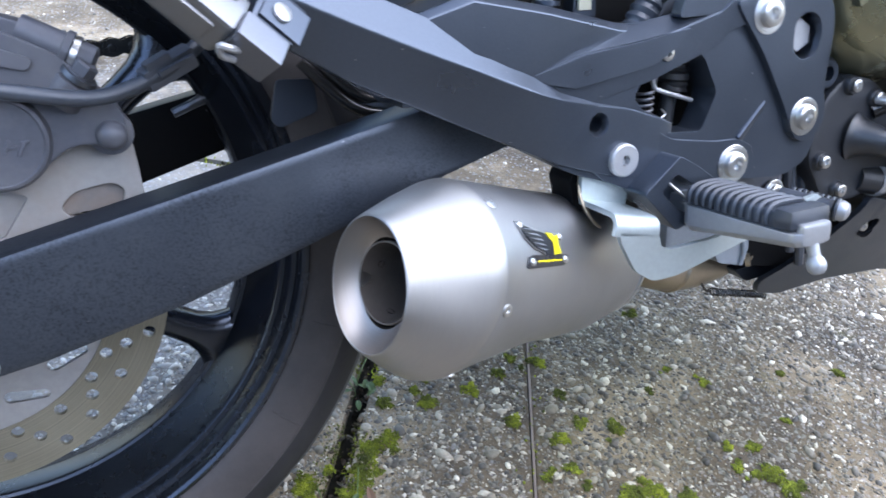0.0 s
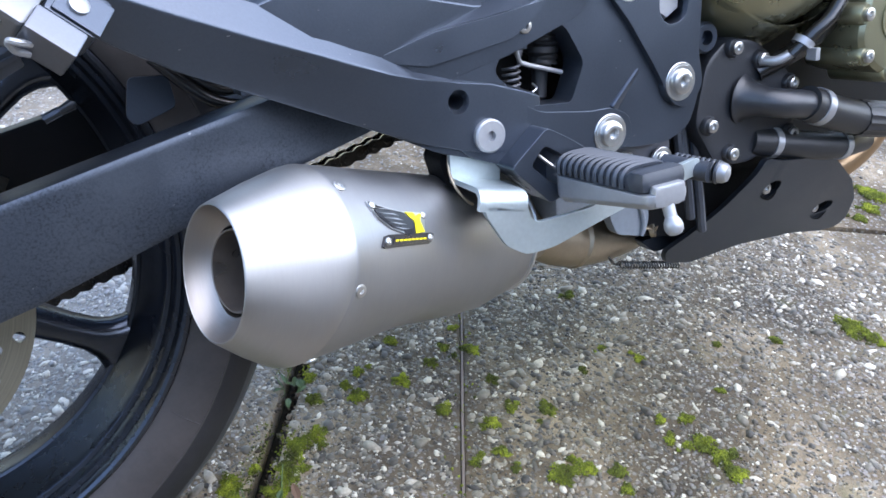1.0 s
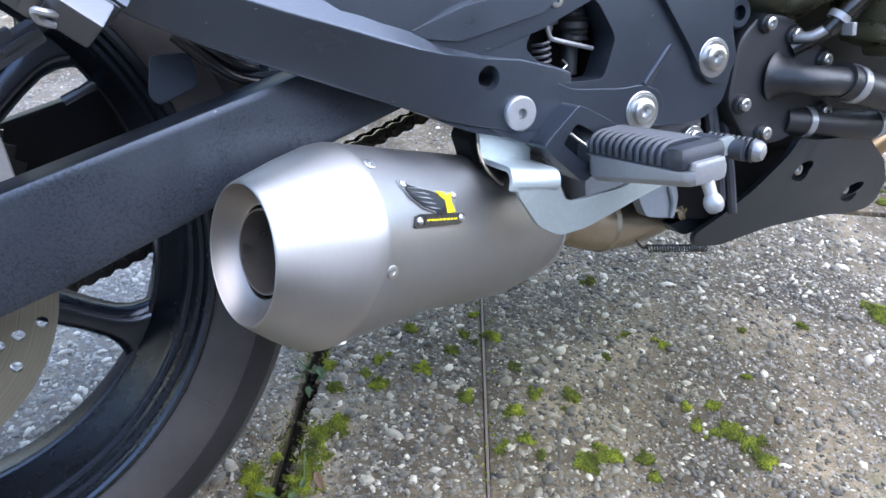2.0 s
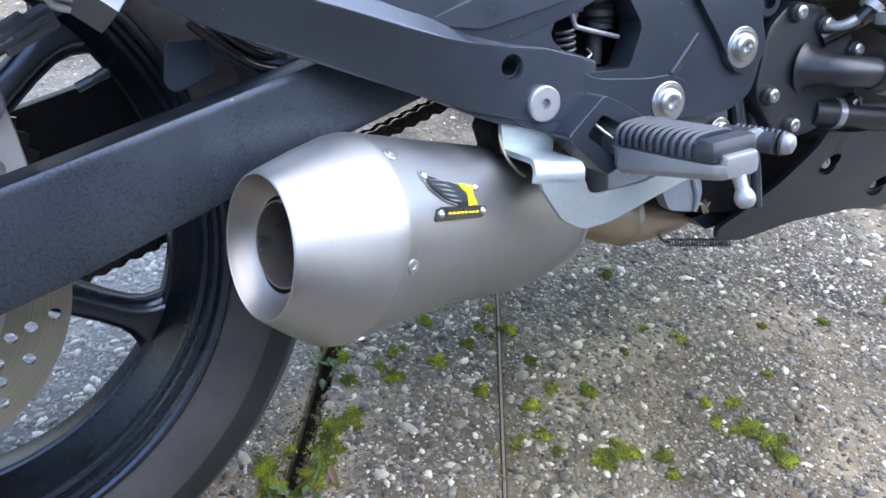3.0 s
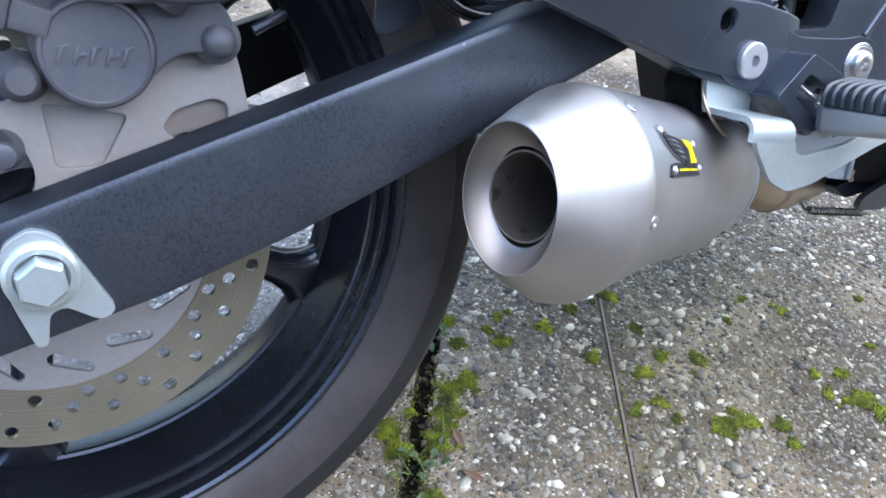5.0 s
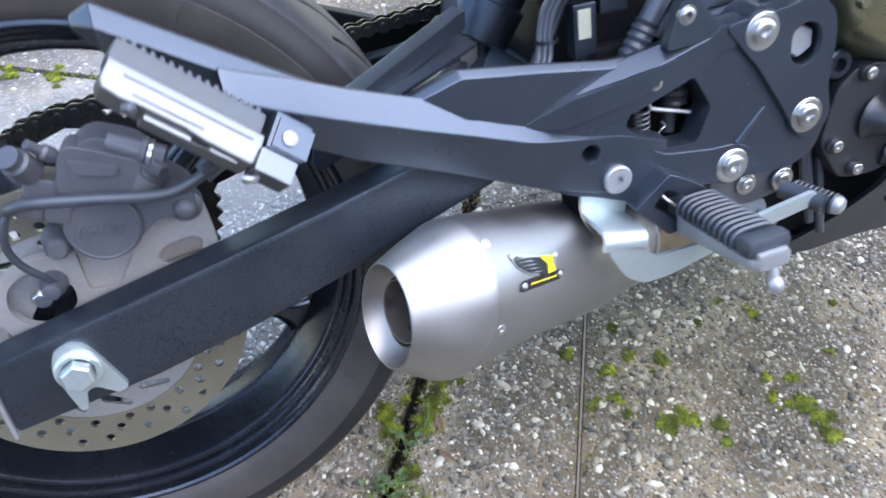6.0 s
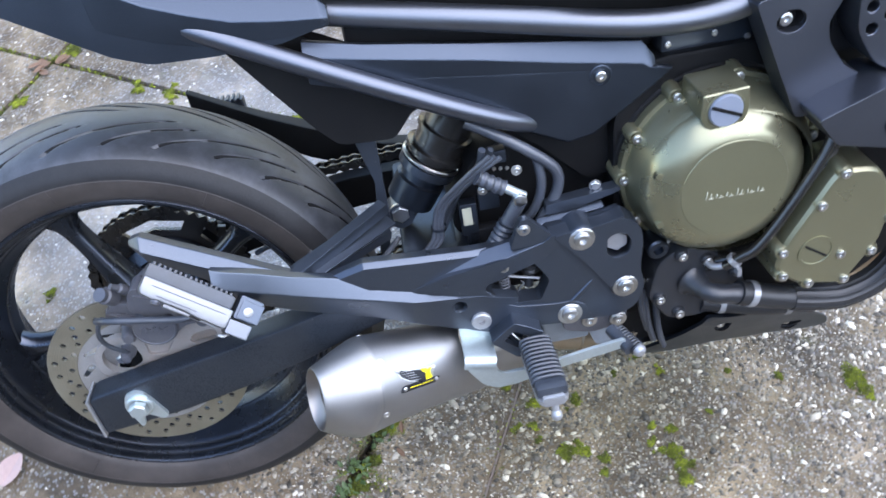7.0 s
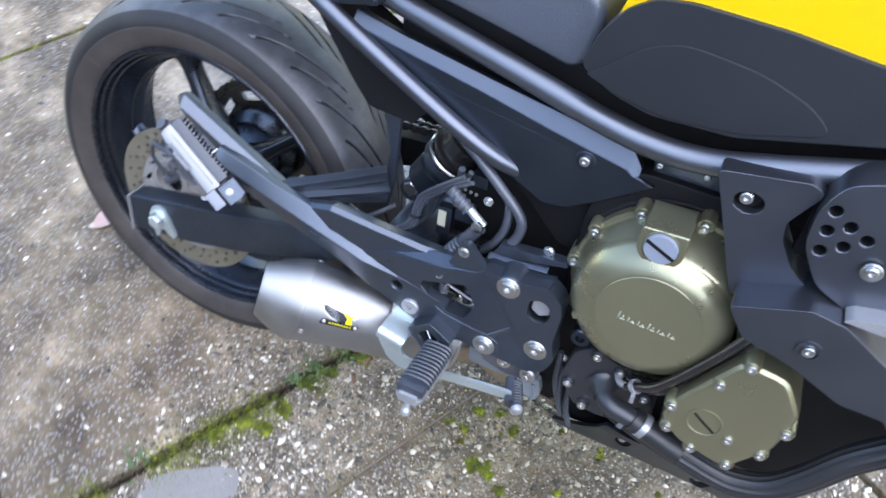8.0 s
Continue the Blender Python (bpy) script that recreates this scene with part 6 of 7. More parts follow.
def rider_peg():
    m = axes((0.479, -0.200, 0.0150), (0.02, -1.0, 0.04), (0.0, 0.04, 1.0))
    base = part("rider_peg", moved(peg_base(), m), ALLOY, bike, "alloy rider peg with ribbed rubber and a ball tip")
    part("nose", moved(box(0.0955, 0.1025, -0.0125, 0.0125, -0.0075, 0.0065, 0.003), m), ALLOY, base)
    rub = part("rubber", moved(box(0.008, 0.092, -0.0165, 0.0165, 0.0, 0.0125, 0.0045), m), RUBBER, base, "black ribbed rubber")
    part("rubber_nose", moved(box(0.081, 0.0975, -0.0182, 0.0182, 0.0005, 0.0155, 0.006), m), RUBBER, rub)
    for k in range(11):
        x = 0.0115 + 0.0066 * k
        part("tread_rib", moved(tube([(x, -0.0172, 0.003), (x, -0.0168, 0.010), (x, -0.0115, 0.0142), (x, 0.0, 0.0150), (x, 0.0115, 0.0142), (x, 0.0168, 0.010), (x, 0.0172, 0.003)], 0.0021, 6, 3), m), RUBBER, rub)
    ball = part("ball_tip", moved(lathe((0.0965, 0.001, -0.004), (0.38, 0, -1), [(0, 0.0048), (0.006, 0.0040), (0.012, 0.0038), (0.0135, 0.0048), (0.0155, 0.0057), (0.018, 0.0060), (0.021, 0.0054), (0.0232, 0.0036), (0.0240, 0.0)], 24), m), ALLOY, base, "alloy ball-ended feeler")
    # mounting fork on the plate
    prongs = [(0.459, 0.0500), (0.476, 0.0405), (0.4925, 0.0295), (0.4890, 0.0225), (0.4805, 0.0225), (0.4570, 0.0375), (0.4445, 0.0250), (0.4610, 0.0105), (0.4700, 0.0070), (0.4710, -0.0010), (0.4600, -0.0050), (0.4290, 0.0262)]
    part("peg_fork", prism(rounded(prongs, 0.0035), -0.2035, -0.176, 0.0032, seg=3), BLACK, base, "black cast peg fork")
    part("hinge_lug", moved(box(-0.022, 0.002, -0.0085, 0.0085, -0.010, 0.003, 0.002), m), ALLOY, base)
    part("spring_leg", tube([(0.4545, -0.196, 0.0310), (0.4615, -0.200, 0.0235), (0.467, -0.203, 0.0185)], 0.0012, 8), CHROME, base)
    coil = [Vector((0.4680 + 0.009 * k / 40 + 0.0045 * math.cos(2 * math.pi * k / 8), -0.2045 + 0.0052 * math.sin(2 * math.pi * k / 8), 0.0140 + 0.0110 * k / 40)) for k in range(41)]
    part("peg_spring", tube(coil, 0.0010, 6, 1), CHROME, base, "steel return spring")
    part("split_pin", lathe((0.474, -0.204, -0.002), OUT, [(0, 0.004), (0.005, 0.004), (0.006, 0.002), (0.006, 0)], 14), CHROME, base)


rider_peg()


def pedal_fold():
    """Sheet that runs outwards and rolls down over a rounded bend."""
    line = [(0.0, 0.002), (-0.034, 0.002)]
    line += [(-0.0355 - 0.010 * math.sin(a), -0.008 + 0.010 * math.cos(a)) for a in (radians(15 * k) for k in range(1, 7))]
    line.append((-0.0455, -0.0130))
    inner = [(0.0, -0.002), (-0.034, -0.002)]
    inner += [(-0.0355 - 0.006 * math.sin(a), -0.008 + 0.006 * math.cos(a)) for a in (radians(15 * k) for k in range(1, 7))]
    inner.append((-0.0415, -0.0130))
    bm = bmesh.new()
    vs = [bm.verts.new((0, y, z)) for y, z in line + inner[::-1]]
    made = bmesh.ops.extrude_face_region(bm, geom=[bm.faces.new(vs)])
    bmesh.ops.translate(bm, verts=[g for g in made["geom"] if isinstance(g, bmesh.types.BMVert)], vec=(0.038, 0, 0))
    return bevel_sharp(bm, 0.0008, 2, 60)


def brake_pedal():
    tab = part("brake_pedal", prism(rounded([(0.395, 0.040), (0.436, 0.030), (0.434, 0.0100), (0.395, 0.0185)], 0.003), -0.1775, -0.1735, 0.0008), ZINC, bike, "pale zinc-plated folded brake pedal")
    part("shelf", moved(pedal_fold(), axes((0.3955, -0.174, 0.0195), (0.975, 0, -0.22), (0.22, 0, 0.975))), ZINC, tab, sharp=50)
    blade = [(0.3965, 0.0100), (0.4315, 0.0020), (0.4325, -0.0065), (0.440, -0.0105), (0.480, -0.0095), (0.545, 0.003), (0.585, 0.009), (0.588, -0.004), (0.510, -0.0170), (0.450, -0.0315), (0.428, -0.0320), (0.412, -0.022), (0.398, 0.002)]
    part("blade", prism(rounded(blade, 0.005), -0.2195, -0.2150, 0.0010), ZINC, tab)
    tip = part("pedal_tip", tube([(0.576, -0.190, 0.000), (0.589, -0.226, -0.003)], 0.0080, 20), RUBBER, tab, "ribbed rubber pedal tip")
    m = axes((0.582, -0.190, -0.0005), (0.40, -0.91, -0.1), (0, 0, 1))
    for k in range(9):
        part("tread_rib", moved(lathe((0.004 + 0.0042 * k, 0, 0), (1, 0, 0), [(0, 0.0082), (0.0009, 0.0092), (0.0021, 0.0092), (0.003, 0.0082)], 20), m), RUBBER, tip)
    part("tip_cap", moved(lathe((0.0405, 0, 0), (1, 0, 0), [(0, 0.0080), (0.003, 0.0080), (0.0062, 0.0062), (0.0075, 0.003), (0.0078, 0)], 24), m), ALLOY, tip, "bare alloy cap")
    part("pedal_pivot", prism(rounded([(0.520, 0.012), (0.605, 0.014), (0.602, -0.016), (0.56, -0.022), (0.525, -0.012)], 0.008), -0.166, -0.140, 0.003), CALIPER, bike, "grey cast pedal pivot")
    socket_bolt(0.556, -0.172, 0.000, 0.0095, bike)
    socket_bolt(0.591, -0.175, -0.003, 0.0105, bike)
    part("hanger_block", box(0.50, 0.56, -0.15, -0.11, -0.045, 0.0, 0.006), HANGER, bike, "blue-grey cast hanger block")
    part("mount_strap", prism(rounded([(0.398, 0.043), (0.392, 0.032), (0.395, 0.020), (0.396, 0.005), (0.405, 0.003), (0.4025, 0.020), (0.403, 0.030), (0.412, 0.041)], 0.002), -0.167, -0.140, 0.0008), DARK, bike, "dark bent steel strap over the muffler")
    part("wire_hook", tube([(0.398, -0.170, 0.040), (0.3945, -0.176, 0.026), (0.396, -0.182, 0.015), (0.401, -0.186, 0.006), (0.406, -0.186, 0.002)], 0.0011, 8), PIPE, bike, "thin bent wire hook above the muffler")
    part("rubber_mount", lathe((0.419, -0.172, 0.022), (0, 1, 0), [(0, 0.012), (0.002, 0.0145), (0.04, 0.0145), (0.04, 0)], 24), RUBBER, bike, "black rubber exhaust mount")


brake_pedal()


# ---- shock absorber, hoses and clutter behind the plate ----
def shock():
    top, low = Vector((0.452, -0.045, 0.275)), Vector((0.351, -0.040, 0.118))
    d = (top - low).normalized()
    body = part("shock_absorber", lathe(low, d, [(0.0, 0.0), (0.0, 0.016), (0.025, 0.018), (0.028, 0.030), (0.060, 0.031), (0.062, 0.027), (0.075, 0.027)], 40), PLASTIC, bike, "black rear shock absorber in a rubber sleeve")
    part("lower_eye", lathe((0.351, -0.058, 0.128), (0, 1, 0), [(0, 0), (0, 0.017), (0.03, 0.017), (0.03, 0)], 28), BLACK, body)
    hex_bolt(0.351, -0.062, 0.132, 0.0115, body)
    part("preload_ring", lathe(low, d, [(0.074, 0.030), (0.076, 0.036), (0.086, 0.036), (0.088, 0.030)], 40), BLACK, body)
    part("collar", lathe(low, d, [(0.088, 0.0355), (0.090, 0.0375), (0.092, 0.0375), (0.094, 0.0355)], 40), CHROME, body, "bright collar")
    part("dust_sleeve", lathe(low, d, [(0.094, 0.0330), (0.100, 0.0330), (0.101, 0.0375), (0.106, 0.0375), (0.107, 0.0310), (0.128, 0.0310), (0.129, 0.0350), (0.134, 0.0350), (0.135, 0.0295), (0.158, 0.0295), (0.159, 0.0350), (0.164, 0.0350), (0.165, 0.0300), (0.205, 0.0300)], 44), SLEEVE, body, "glossy black stepped dust sleeve", sharp=25)
    part("damper_rod", lathe(low, d, [(0.09, 0.018), (0.20, 0.018), (0.20, 0)], 24), DARK, body)
    part("label_bar", lathe((0.372, -0.069, 0.158), (-0.1, -1, 0.2), [(0, 0.004), (0.001, 0.0035), (0.001, 0)], 4), PALE, body)
    part("label_bar", lathe((0.385, -0.069, 0.160), (-0.1, -1, 0.2), [(0, 0.004), (0.001, 0.0035), (0.001, 0)], 4), PALE, body)


shock()


def rear_brake_cylinder():
    body = part("brake_master_cylinder", tube([(0.487, -0.150, 0.182), (0.448, -0.150, 0.120)], 0.0085, 16), CABLE, bike, "grey rear brake master cylinder")
    part("boot", tube([(0.470, -0.150, 0.155), (0.452, -0.150, 0.126)], 0.0100, 16, ribs=5), RUBBER, body)
    part("banjo", tube([(0.492, -0.152, 0.187), (0.446, -0.146, 0.218)], 0.0055, 12), ZINC, body, "zinc hose end")
    part("banjo_bolt", lathe((0.486, -0.158, 0.187), OUT, [(-0.01, 0.008), (0.002, 0.008), (0.003, 0.006), (0.003, 0)], 6), CHROME, body)
    socket_bolt(0.488, -0.140, 0.213, 0.0062, body)
    socket_bolt(0.448, -0.140, 0.195, 0.0058, body)
    part("cable", tube([(0.452, -0.145, 0.250), (0.445, -0.135, 0.222), (0.415, -0.118, 0.185), (0.397, -0.112, 0.140), (0.372, -0.125, 0.116), (0.335, -0.130, 0.108), (0.29, -0.12, 0.115)], 0.0042, 10), RUBBER, bike, "thin black cable")
    part("cable", tube([(0.462, -0.140, 0.246), (0.450, -0.128, 0.214), (0.423, -0.114, 0.182), (0.405, -0.110, 0.145), (0.383, -0.120, 0.118), (0.355, -0.118, 0.10)], 0.0032, 10), RUBBER, bike, "thin black cable")
    for k in range(3):
        part("cable", tube([(0.470 - 0.006 * k, -0.150, 0.240 + 0.002 * k), (0.440 - 0.006 * k, -0.142, 0.216), (0.408 - 0.005 * k, -0.130, 0.182), (0.398 - 0.004 * k, -0.128, 0.160), (0.394 - 0.005 * k, -0.132, 0.135), (0.372 - 0.004 * k, -0.138, 0.119), (0.340, -0.142, 0.104 + 0.004 * k)], 0.0027, 10), CABLE, bike, "grey sheathed cable")
    part("cable_tie", lathe((0.3935, -0.130, 0.150), (0.05, 0, 1), [(0, 0.0088), (0, 0.0096), (0.003, 0.0096), (0.003, 0.0088)], 20), PLASTIC, bike)
    part("hose_sleeve", tube([(0.443, -0.148, 0.220), (0.456, -0.150, 0.211), (0.470, -0.151, 0.202)], 0.0085, 14, ribs=4), CABLE, bike, "grey ribbed hose sleeve")
    part("hose", tube([(0.440, -0.118, 0.272), (0.470, -0.128, 0.256), (0.505, -0.136, 0.232), (0.531, -0.138, 0.206), (0.532, -0.138, 0.180), (0.516, -0.138, 0.150), (0.505, -0.136, 0.13)], 0.0064, 14), CABLE, bike, "grey rubber fluid hose")
    part("hose", tube([(0.512, -0.130, 0.225), (0.515, -0.136, 0.19), (0.506, -0.136, 0.16), (0.49, -0.13, 0.135)], 0.0055, 12), CABLE, bike, "grey rubber fluid hose")
    for x, z, sx, sz in ((0.430, 0.150, 0.010, 0.022), (0.433, 0.122, 0.008, 0.010), (0.455, 0.172, 0.012, 0.012), (0.470, 0.226, 0.010, 0.008)):
        part("connector", box(x - sx, x + sx, -0.125, -0.110, z - sz, z + sz, 0.002), PLASTIC, bike, "black wiring connector")
    part("wire_tag", box(0.4225, 0.4335, -0.128, -0.1255, 0.145, 0.168, 0.0008), PALE, bike, "pale plastic tag")
    for k in range(3):
        part("clip", lathe((0.462 + 0.007 * k, -0.150, 0.228 - 0.001 * k), OUT, [(0, 0.0022), (0.002, 0.0018), (0.002, 0)], 8), CHROME, bike)
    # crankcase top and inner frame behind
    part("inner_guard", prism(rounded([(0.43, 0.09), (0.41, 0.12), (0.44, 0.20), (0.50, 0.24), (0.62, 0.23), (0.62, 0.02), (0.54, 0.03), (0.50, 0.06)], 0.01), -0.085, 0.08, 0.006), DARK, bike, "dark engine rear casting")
    part("frame_lug", prism(rounded([(0.515, 0.168), (0.60, 0.176), (0.602, 0.170), (0.54, 0.155), (0.515, 0.155)], 0.003), -0.150, -0.135, 0.002), BLACK, bike)
    part("battery_strap", prism(rounded([(0.316, 0.262), (0.341, 0.262), (0.339, 0.150), (0.330, 0.098), (0.318, 0.098), (0.330, 0.20)], 0.004), -0.088, -0.080, 0.001), BLACK, bike, "black flat stay")
    hex_bolt(0.574, -0.145, 0.178, 0.0055, bike)


rear_brake_cylinder()


# ---- frame, panels, seat and tank ----
def frame_tubes():
    line = [(0.02, -0.07, 0.49), (0.20, -0.088, 0.436), (0.313, -0.100, 0.4105), (0.495, -0.127, 0.3795), (0.60, -0.143, 0.362), (0.66, -0.151, 0.3575), (0.71, -0.155, 0.362), (0.76, -0.158, 0.376), (0.85, -0.161, 0.404), (1.0, -0.163, 0.452), (1.12, -0.15, 0.50)]
    main = part("frame_tube", tube(line, 0.0135, 24), TUBE, bike, "dark metallic grey frame tube")
    part("lower_tube", tube([(0.17, -0.120, 0.434), (0.20, -0.128, 0.4205), (0.30, -0.136, 0.3685), (0.40, -0.1395, 0.3170), (0.455, -0.1375, 0.2885), (0.492, -0.1300, 0.2690), (0.522, -0.1130, 0.2530), (0.54, -0.095, 0.245)], 0.0108, 20), FAIRING, main)
    part("far_tube", tube([(x, -y, z) for x, y, z in line], 0.0135, 20), TUBE, main)


frame_tubes()


def body_panels():
    side = [(0.272, 0.366), (0.346, 0.346), (0.50, 0.323), (0.634, 0.306), (0.650, 0.3025), (0.666, 0.2980), (0.653, 0.2875), (0.612, 0.258), (0.579, 0.236), (0.55, 0.230), (0.512, 0.249), (0.44, 0.286), (0.36, 0.332)]
    panel = part("side_panel", prism(side, -0.130, -0.095, 0.007, seg=3), PLASTIC, bike, "matt black plastic side panel")
    part("top_edge", chamfered([(0.290, -0.120, 0.3920, -0.1304, 0.3790, 0.35), (0.348, -0.121, 0.3785, -0.1304, 0.3665, 0.33), (0.458, -0.121, 0.3595, -0.1304, 0.3450, 0.32), (0.542, -0.121, 0.3460, -0.1304, 0.3265, 0.31), (0.632, -0.121, 0.3305, -0.1304, 0.3085, 0.29), (0.646, -0.122, 0.3120, -0.1297, 0.2975, 0.28)]), PLASTIC, panel)
    part("lower_flange", prism(rounded([(0.47, 0.262), (0.605, 0.242), (0.612, 0.17), (0.575, 0.165), (0.52, 0.22)], 0.006), -0.105, -0.092, 0.003), DARK, panel)
    bm = lathe((0.586, -0.128, 0.3035), OUT, [(0.0, 0.0125), (0.0025, 0.0122), (0.003, 0.0105), (-0.0005, 0.0098), (-0.0005, 0)], 28)
    part("screw_seat", bm, PLASTIC, panel)
    socket_bolt(0.586, -0.134, 0.3035, 0.0072, panel, washer=False)
    # added block that keeps the gap between frame tube and panel dark
    part("inner_fill", box(0.33, 0.99, -0.088, 0.088, 0.305, 0.432, 0.01), DARK, bike, "dull black block filling the gap under the seat")
    part("undertray", prism(rounded([(0.205, 0.396), (0.245, 0.337), (0.281, 0.286), (0.302, 0.262), (0.363, 0.258), (0.39, 0.29), (0.47, 0.262), (0.40, 0.33), (0.27, 0.40)], 0.008), -0.100, -0.075, 0.005), DARK, bike, "black plastic undertray and inner fender")
    cowl = [(-0.06, 0.555), (-0.05, 0.52), (0.033, 0.468), (0.116, 0.413), (0.149, 0.400), (0.209, 0.397), (0.275, 0.398), (0.318, 0.408), (0.322, 0.413), (0.316, 0.417), (0.24, 0.427), (0.15, 0.458), (0.05, 0.53)]
    tail = part("tail_cowl", prism(rounded(cowl, 0.006), -0.135, 0.135, 0.012, seg=3), PLASTIC, bike, "matt black tail cowl")
    part("top_edge", chamfered([(0.11, -0.118, 0.502, -0.136, 0.486, 0.44), (0.16, -0.120, 0.472, -0.137, 0.456, 0.42), (0.196, -0.121, 0.458, -0.1372, 0.441, 0.41), (0.234, -0.122, 0.447, -0.1372, 0.428, 0.405), (0.281, -0.122, 0.438, -0.1372, 0.4205, 0.404), (0.316, -0.123, 0.431, -0.136, 0.4165, 0.406), (0.323, -0.124, 0.424, -0.133, 0.415, 0.407)]), PLASTIC, tail)
    seat = [(0.10, 0.500), (0.30, 0.448), (0.40, 0.430), (0.476, 0.4145), (0.545, 0.3985), (0.560, 0.408), (0.569, 0.440), (0.566, 0.480), (0.50, 0.502), (0.36, 0.512), (0.26, 0.54), (0.12, 0.585)]
    part("seat", prism(rounded(seat, 0.02, 5), -0.128, 0.128, 0.022, seg=5), SEAT, bike, "black grained vinyl seat", sharp=60)
    tankside = [(0.562, 0.421), (0.60, 0.4005), (0.640, 0.391), (0.721, 0.3945), (0.86, 0.432), (1.02, 0.480), (1.02, 0.500), (0.92, 0.494), (0.813, 0.4955), (0.733, 0.5035), (0.650, 0.506), (0.617, 0.502), (0.592, 0.486), (0.573, 0.458)]
    tp = part("tank_panel", prism(rounded(tankside, 0.008), -0.158, -0.10, 0.005, seg=3), PAD, bike, "matt black plastic tank side panel")
    part("recess", prism(rounded([(0.568, 0.4155), (0.5813, 0.4240), (0.6213, 0.4593), (0.6551, 0.4700), (0.7237, 0.4628), (0.7743, 0.4458), (0.800, 0.424), (0.722, 0.4000), (0.645, 0.3955), (0.60, 0.4045)], 0.016, 6), -0.1605, -0.150, 0.0022, seg=3), PAD, tp, "textured black knee pad")
    tank = [(0.572, 0.425), (0.583, 0.450), (0.602, 0.474), (0.628, 0.488), (0.655, 0.492), (0.735, 0.490), (0.813, 0.481), (0.92, 0.480), (1.05, 0.49), (1.06, 0.60), (0.95, 0.68), (0.80, 0.69), (0.68, 0.62), (0.60, 0.53)]
    part("fuel_tank", prism(rounded(tank, 0.012), -0.152, 0.152, 0.03, seg=6), YELLOW, bike, "glossy yellow fuel tank", sharp=60)


body_panels()


def fairing():
    top = [(0.718, 0.376), (0.80, 0.391), (0.813, 0.384), (0.7925, 0.345), (0.796, 0.325), (0.815, 0.297), (0.852, 0.272), (0.80, 0.250), (0.772, 0.246), (0.742, 0.318)]
    a = part("side_fairing", prism(rounded(top, 0.006), -0.190, -0.150, 0.006, seg=3, holes=[[(0.7545 + 0.0145 * math.cos(t), 0.3525 + 0.0115 * math.sin(t)) for t in (2 * math.pi * k / 24 for k in range(24))]]), FAIRING, bike, "satin grey plastic side fairing")
    # well coloured near-black for the shade inside it
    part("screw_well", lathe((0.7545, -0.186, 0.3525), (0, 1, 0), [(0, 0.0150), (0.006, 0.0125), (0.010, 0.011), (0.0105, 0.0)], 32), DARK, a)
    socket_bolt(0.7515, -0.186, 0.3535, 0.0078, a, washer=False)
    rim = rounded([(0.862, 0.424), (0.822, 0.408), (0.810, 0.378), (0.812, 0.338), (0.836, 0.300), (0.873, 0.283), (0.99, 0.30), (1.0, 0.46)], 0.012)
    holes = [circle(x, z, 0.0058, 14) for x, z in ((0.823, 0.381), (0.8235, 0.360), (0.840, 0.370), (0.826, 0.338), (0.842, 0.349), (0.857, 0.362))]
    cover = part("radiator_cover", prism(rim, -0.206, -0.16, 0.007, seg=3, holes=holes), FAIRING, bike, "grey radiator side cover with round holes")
    part("dark_backing", box(0.81, 0.99, -0.165, -0.155, 0.30, 0.40, 0.002), DARK, cover)
    socket_bolt(0.872, -0.214, 0.336, 0.0095, cover)
    low = [(0.773, 0.263), (0.785, 0.268), (0.842, 0.290), (0.874, 0.285), (0.925, 0.255), (1.02, 0.17), (1.02, 0.10), (0.944, 0.196), (0.902, 0.196), (0.849, 0.219), (0.796, 0.232)]
    c = part("lower_fairing", prism(rounded(low, 0.005), -0.232, -0.165, 0.010, seg=3), FAIRING, bike, "satin grey lower fairing wing")
    part("trim_strip", prism(rounded([(0.868, 0.288), (0.874, 0.294), (1.0, 0.325), (1.0, 0.306), (0.905, 0.287)], 0.003), -0.228, -0.200, 0.002), ALLOY, c, "pale trim strip")
    bm = lathe((0.8545, -0.231, 0.2455), OUT, [(0, 0.0125), (0.003, 0.012), (0.003, 0.009), (-0.002, 0.0088), (-0.002, 0)], 24)
    part("screw_seat", bm, FAIRING, c)
    socket_bolt(0.8545, -0.236, 0.2455, 0.0072, c, washer=False)


fairing()


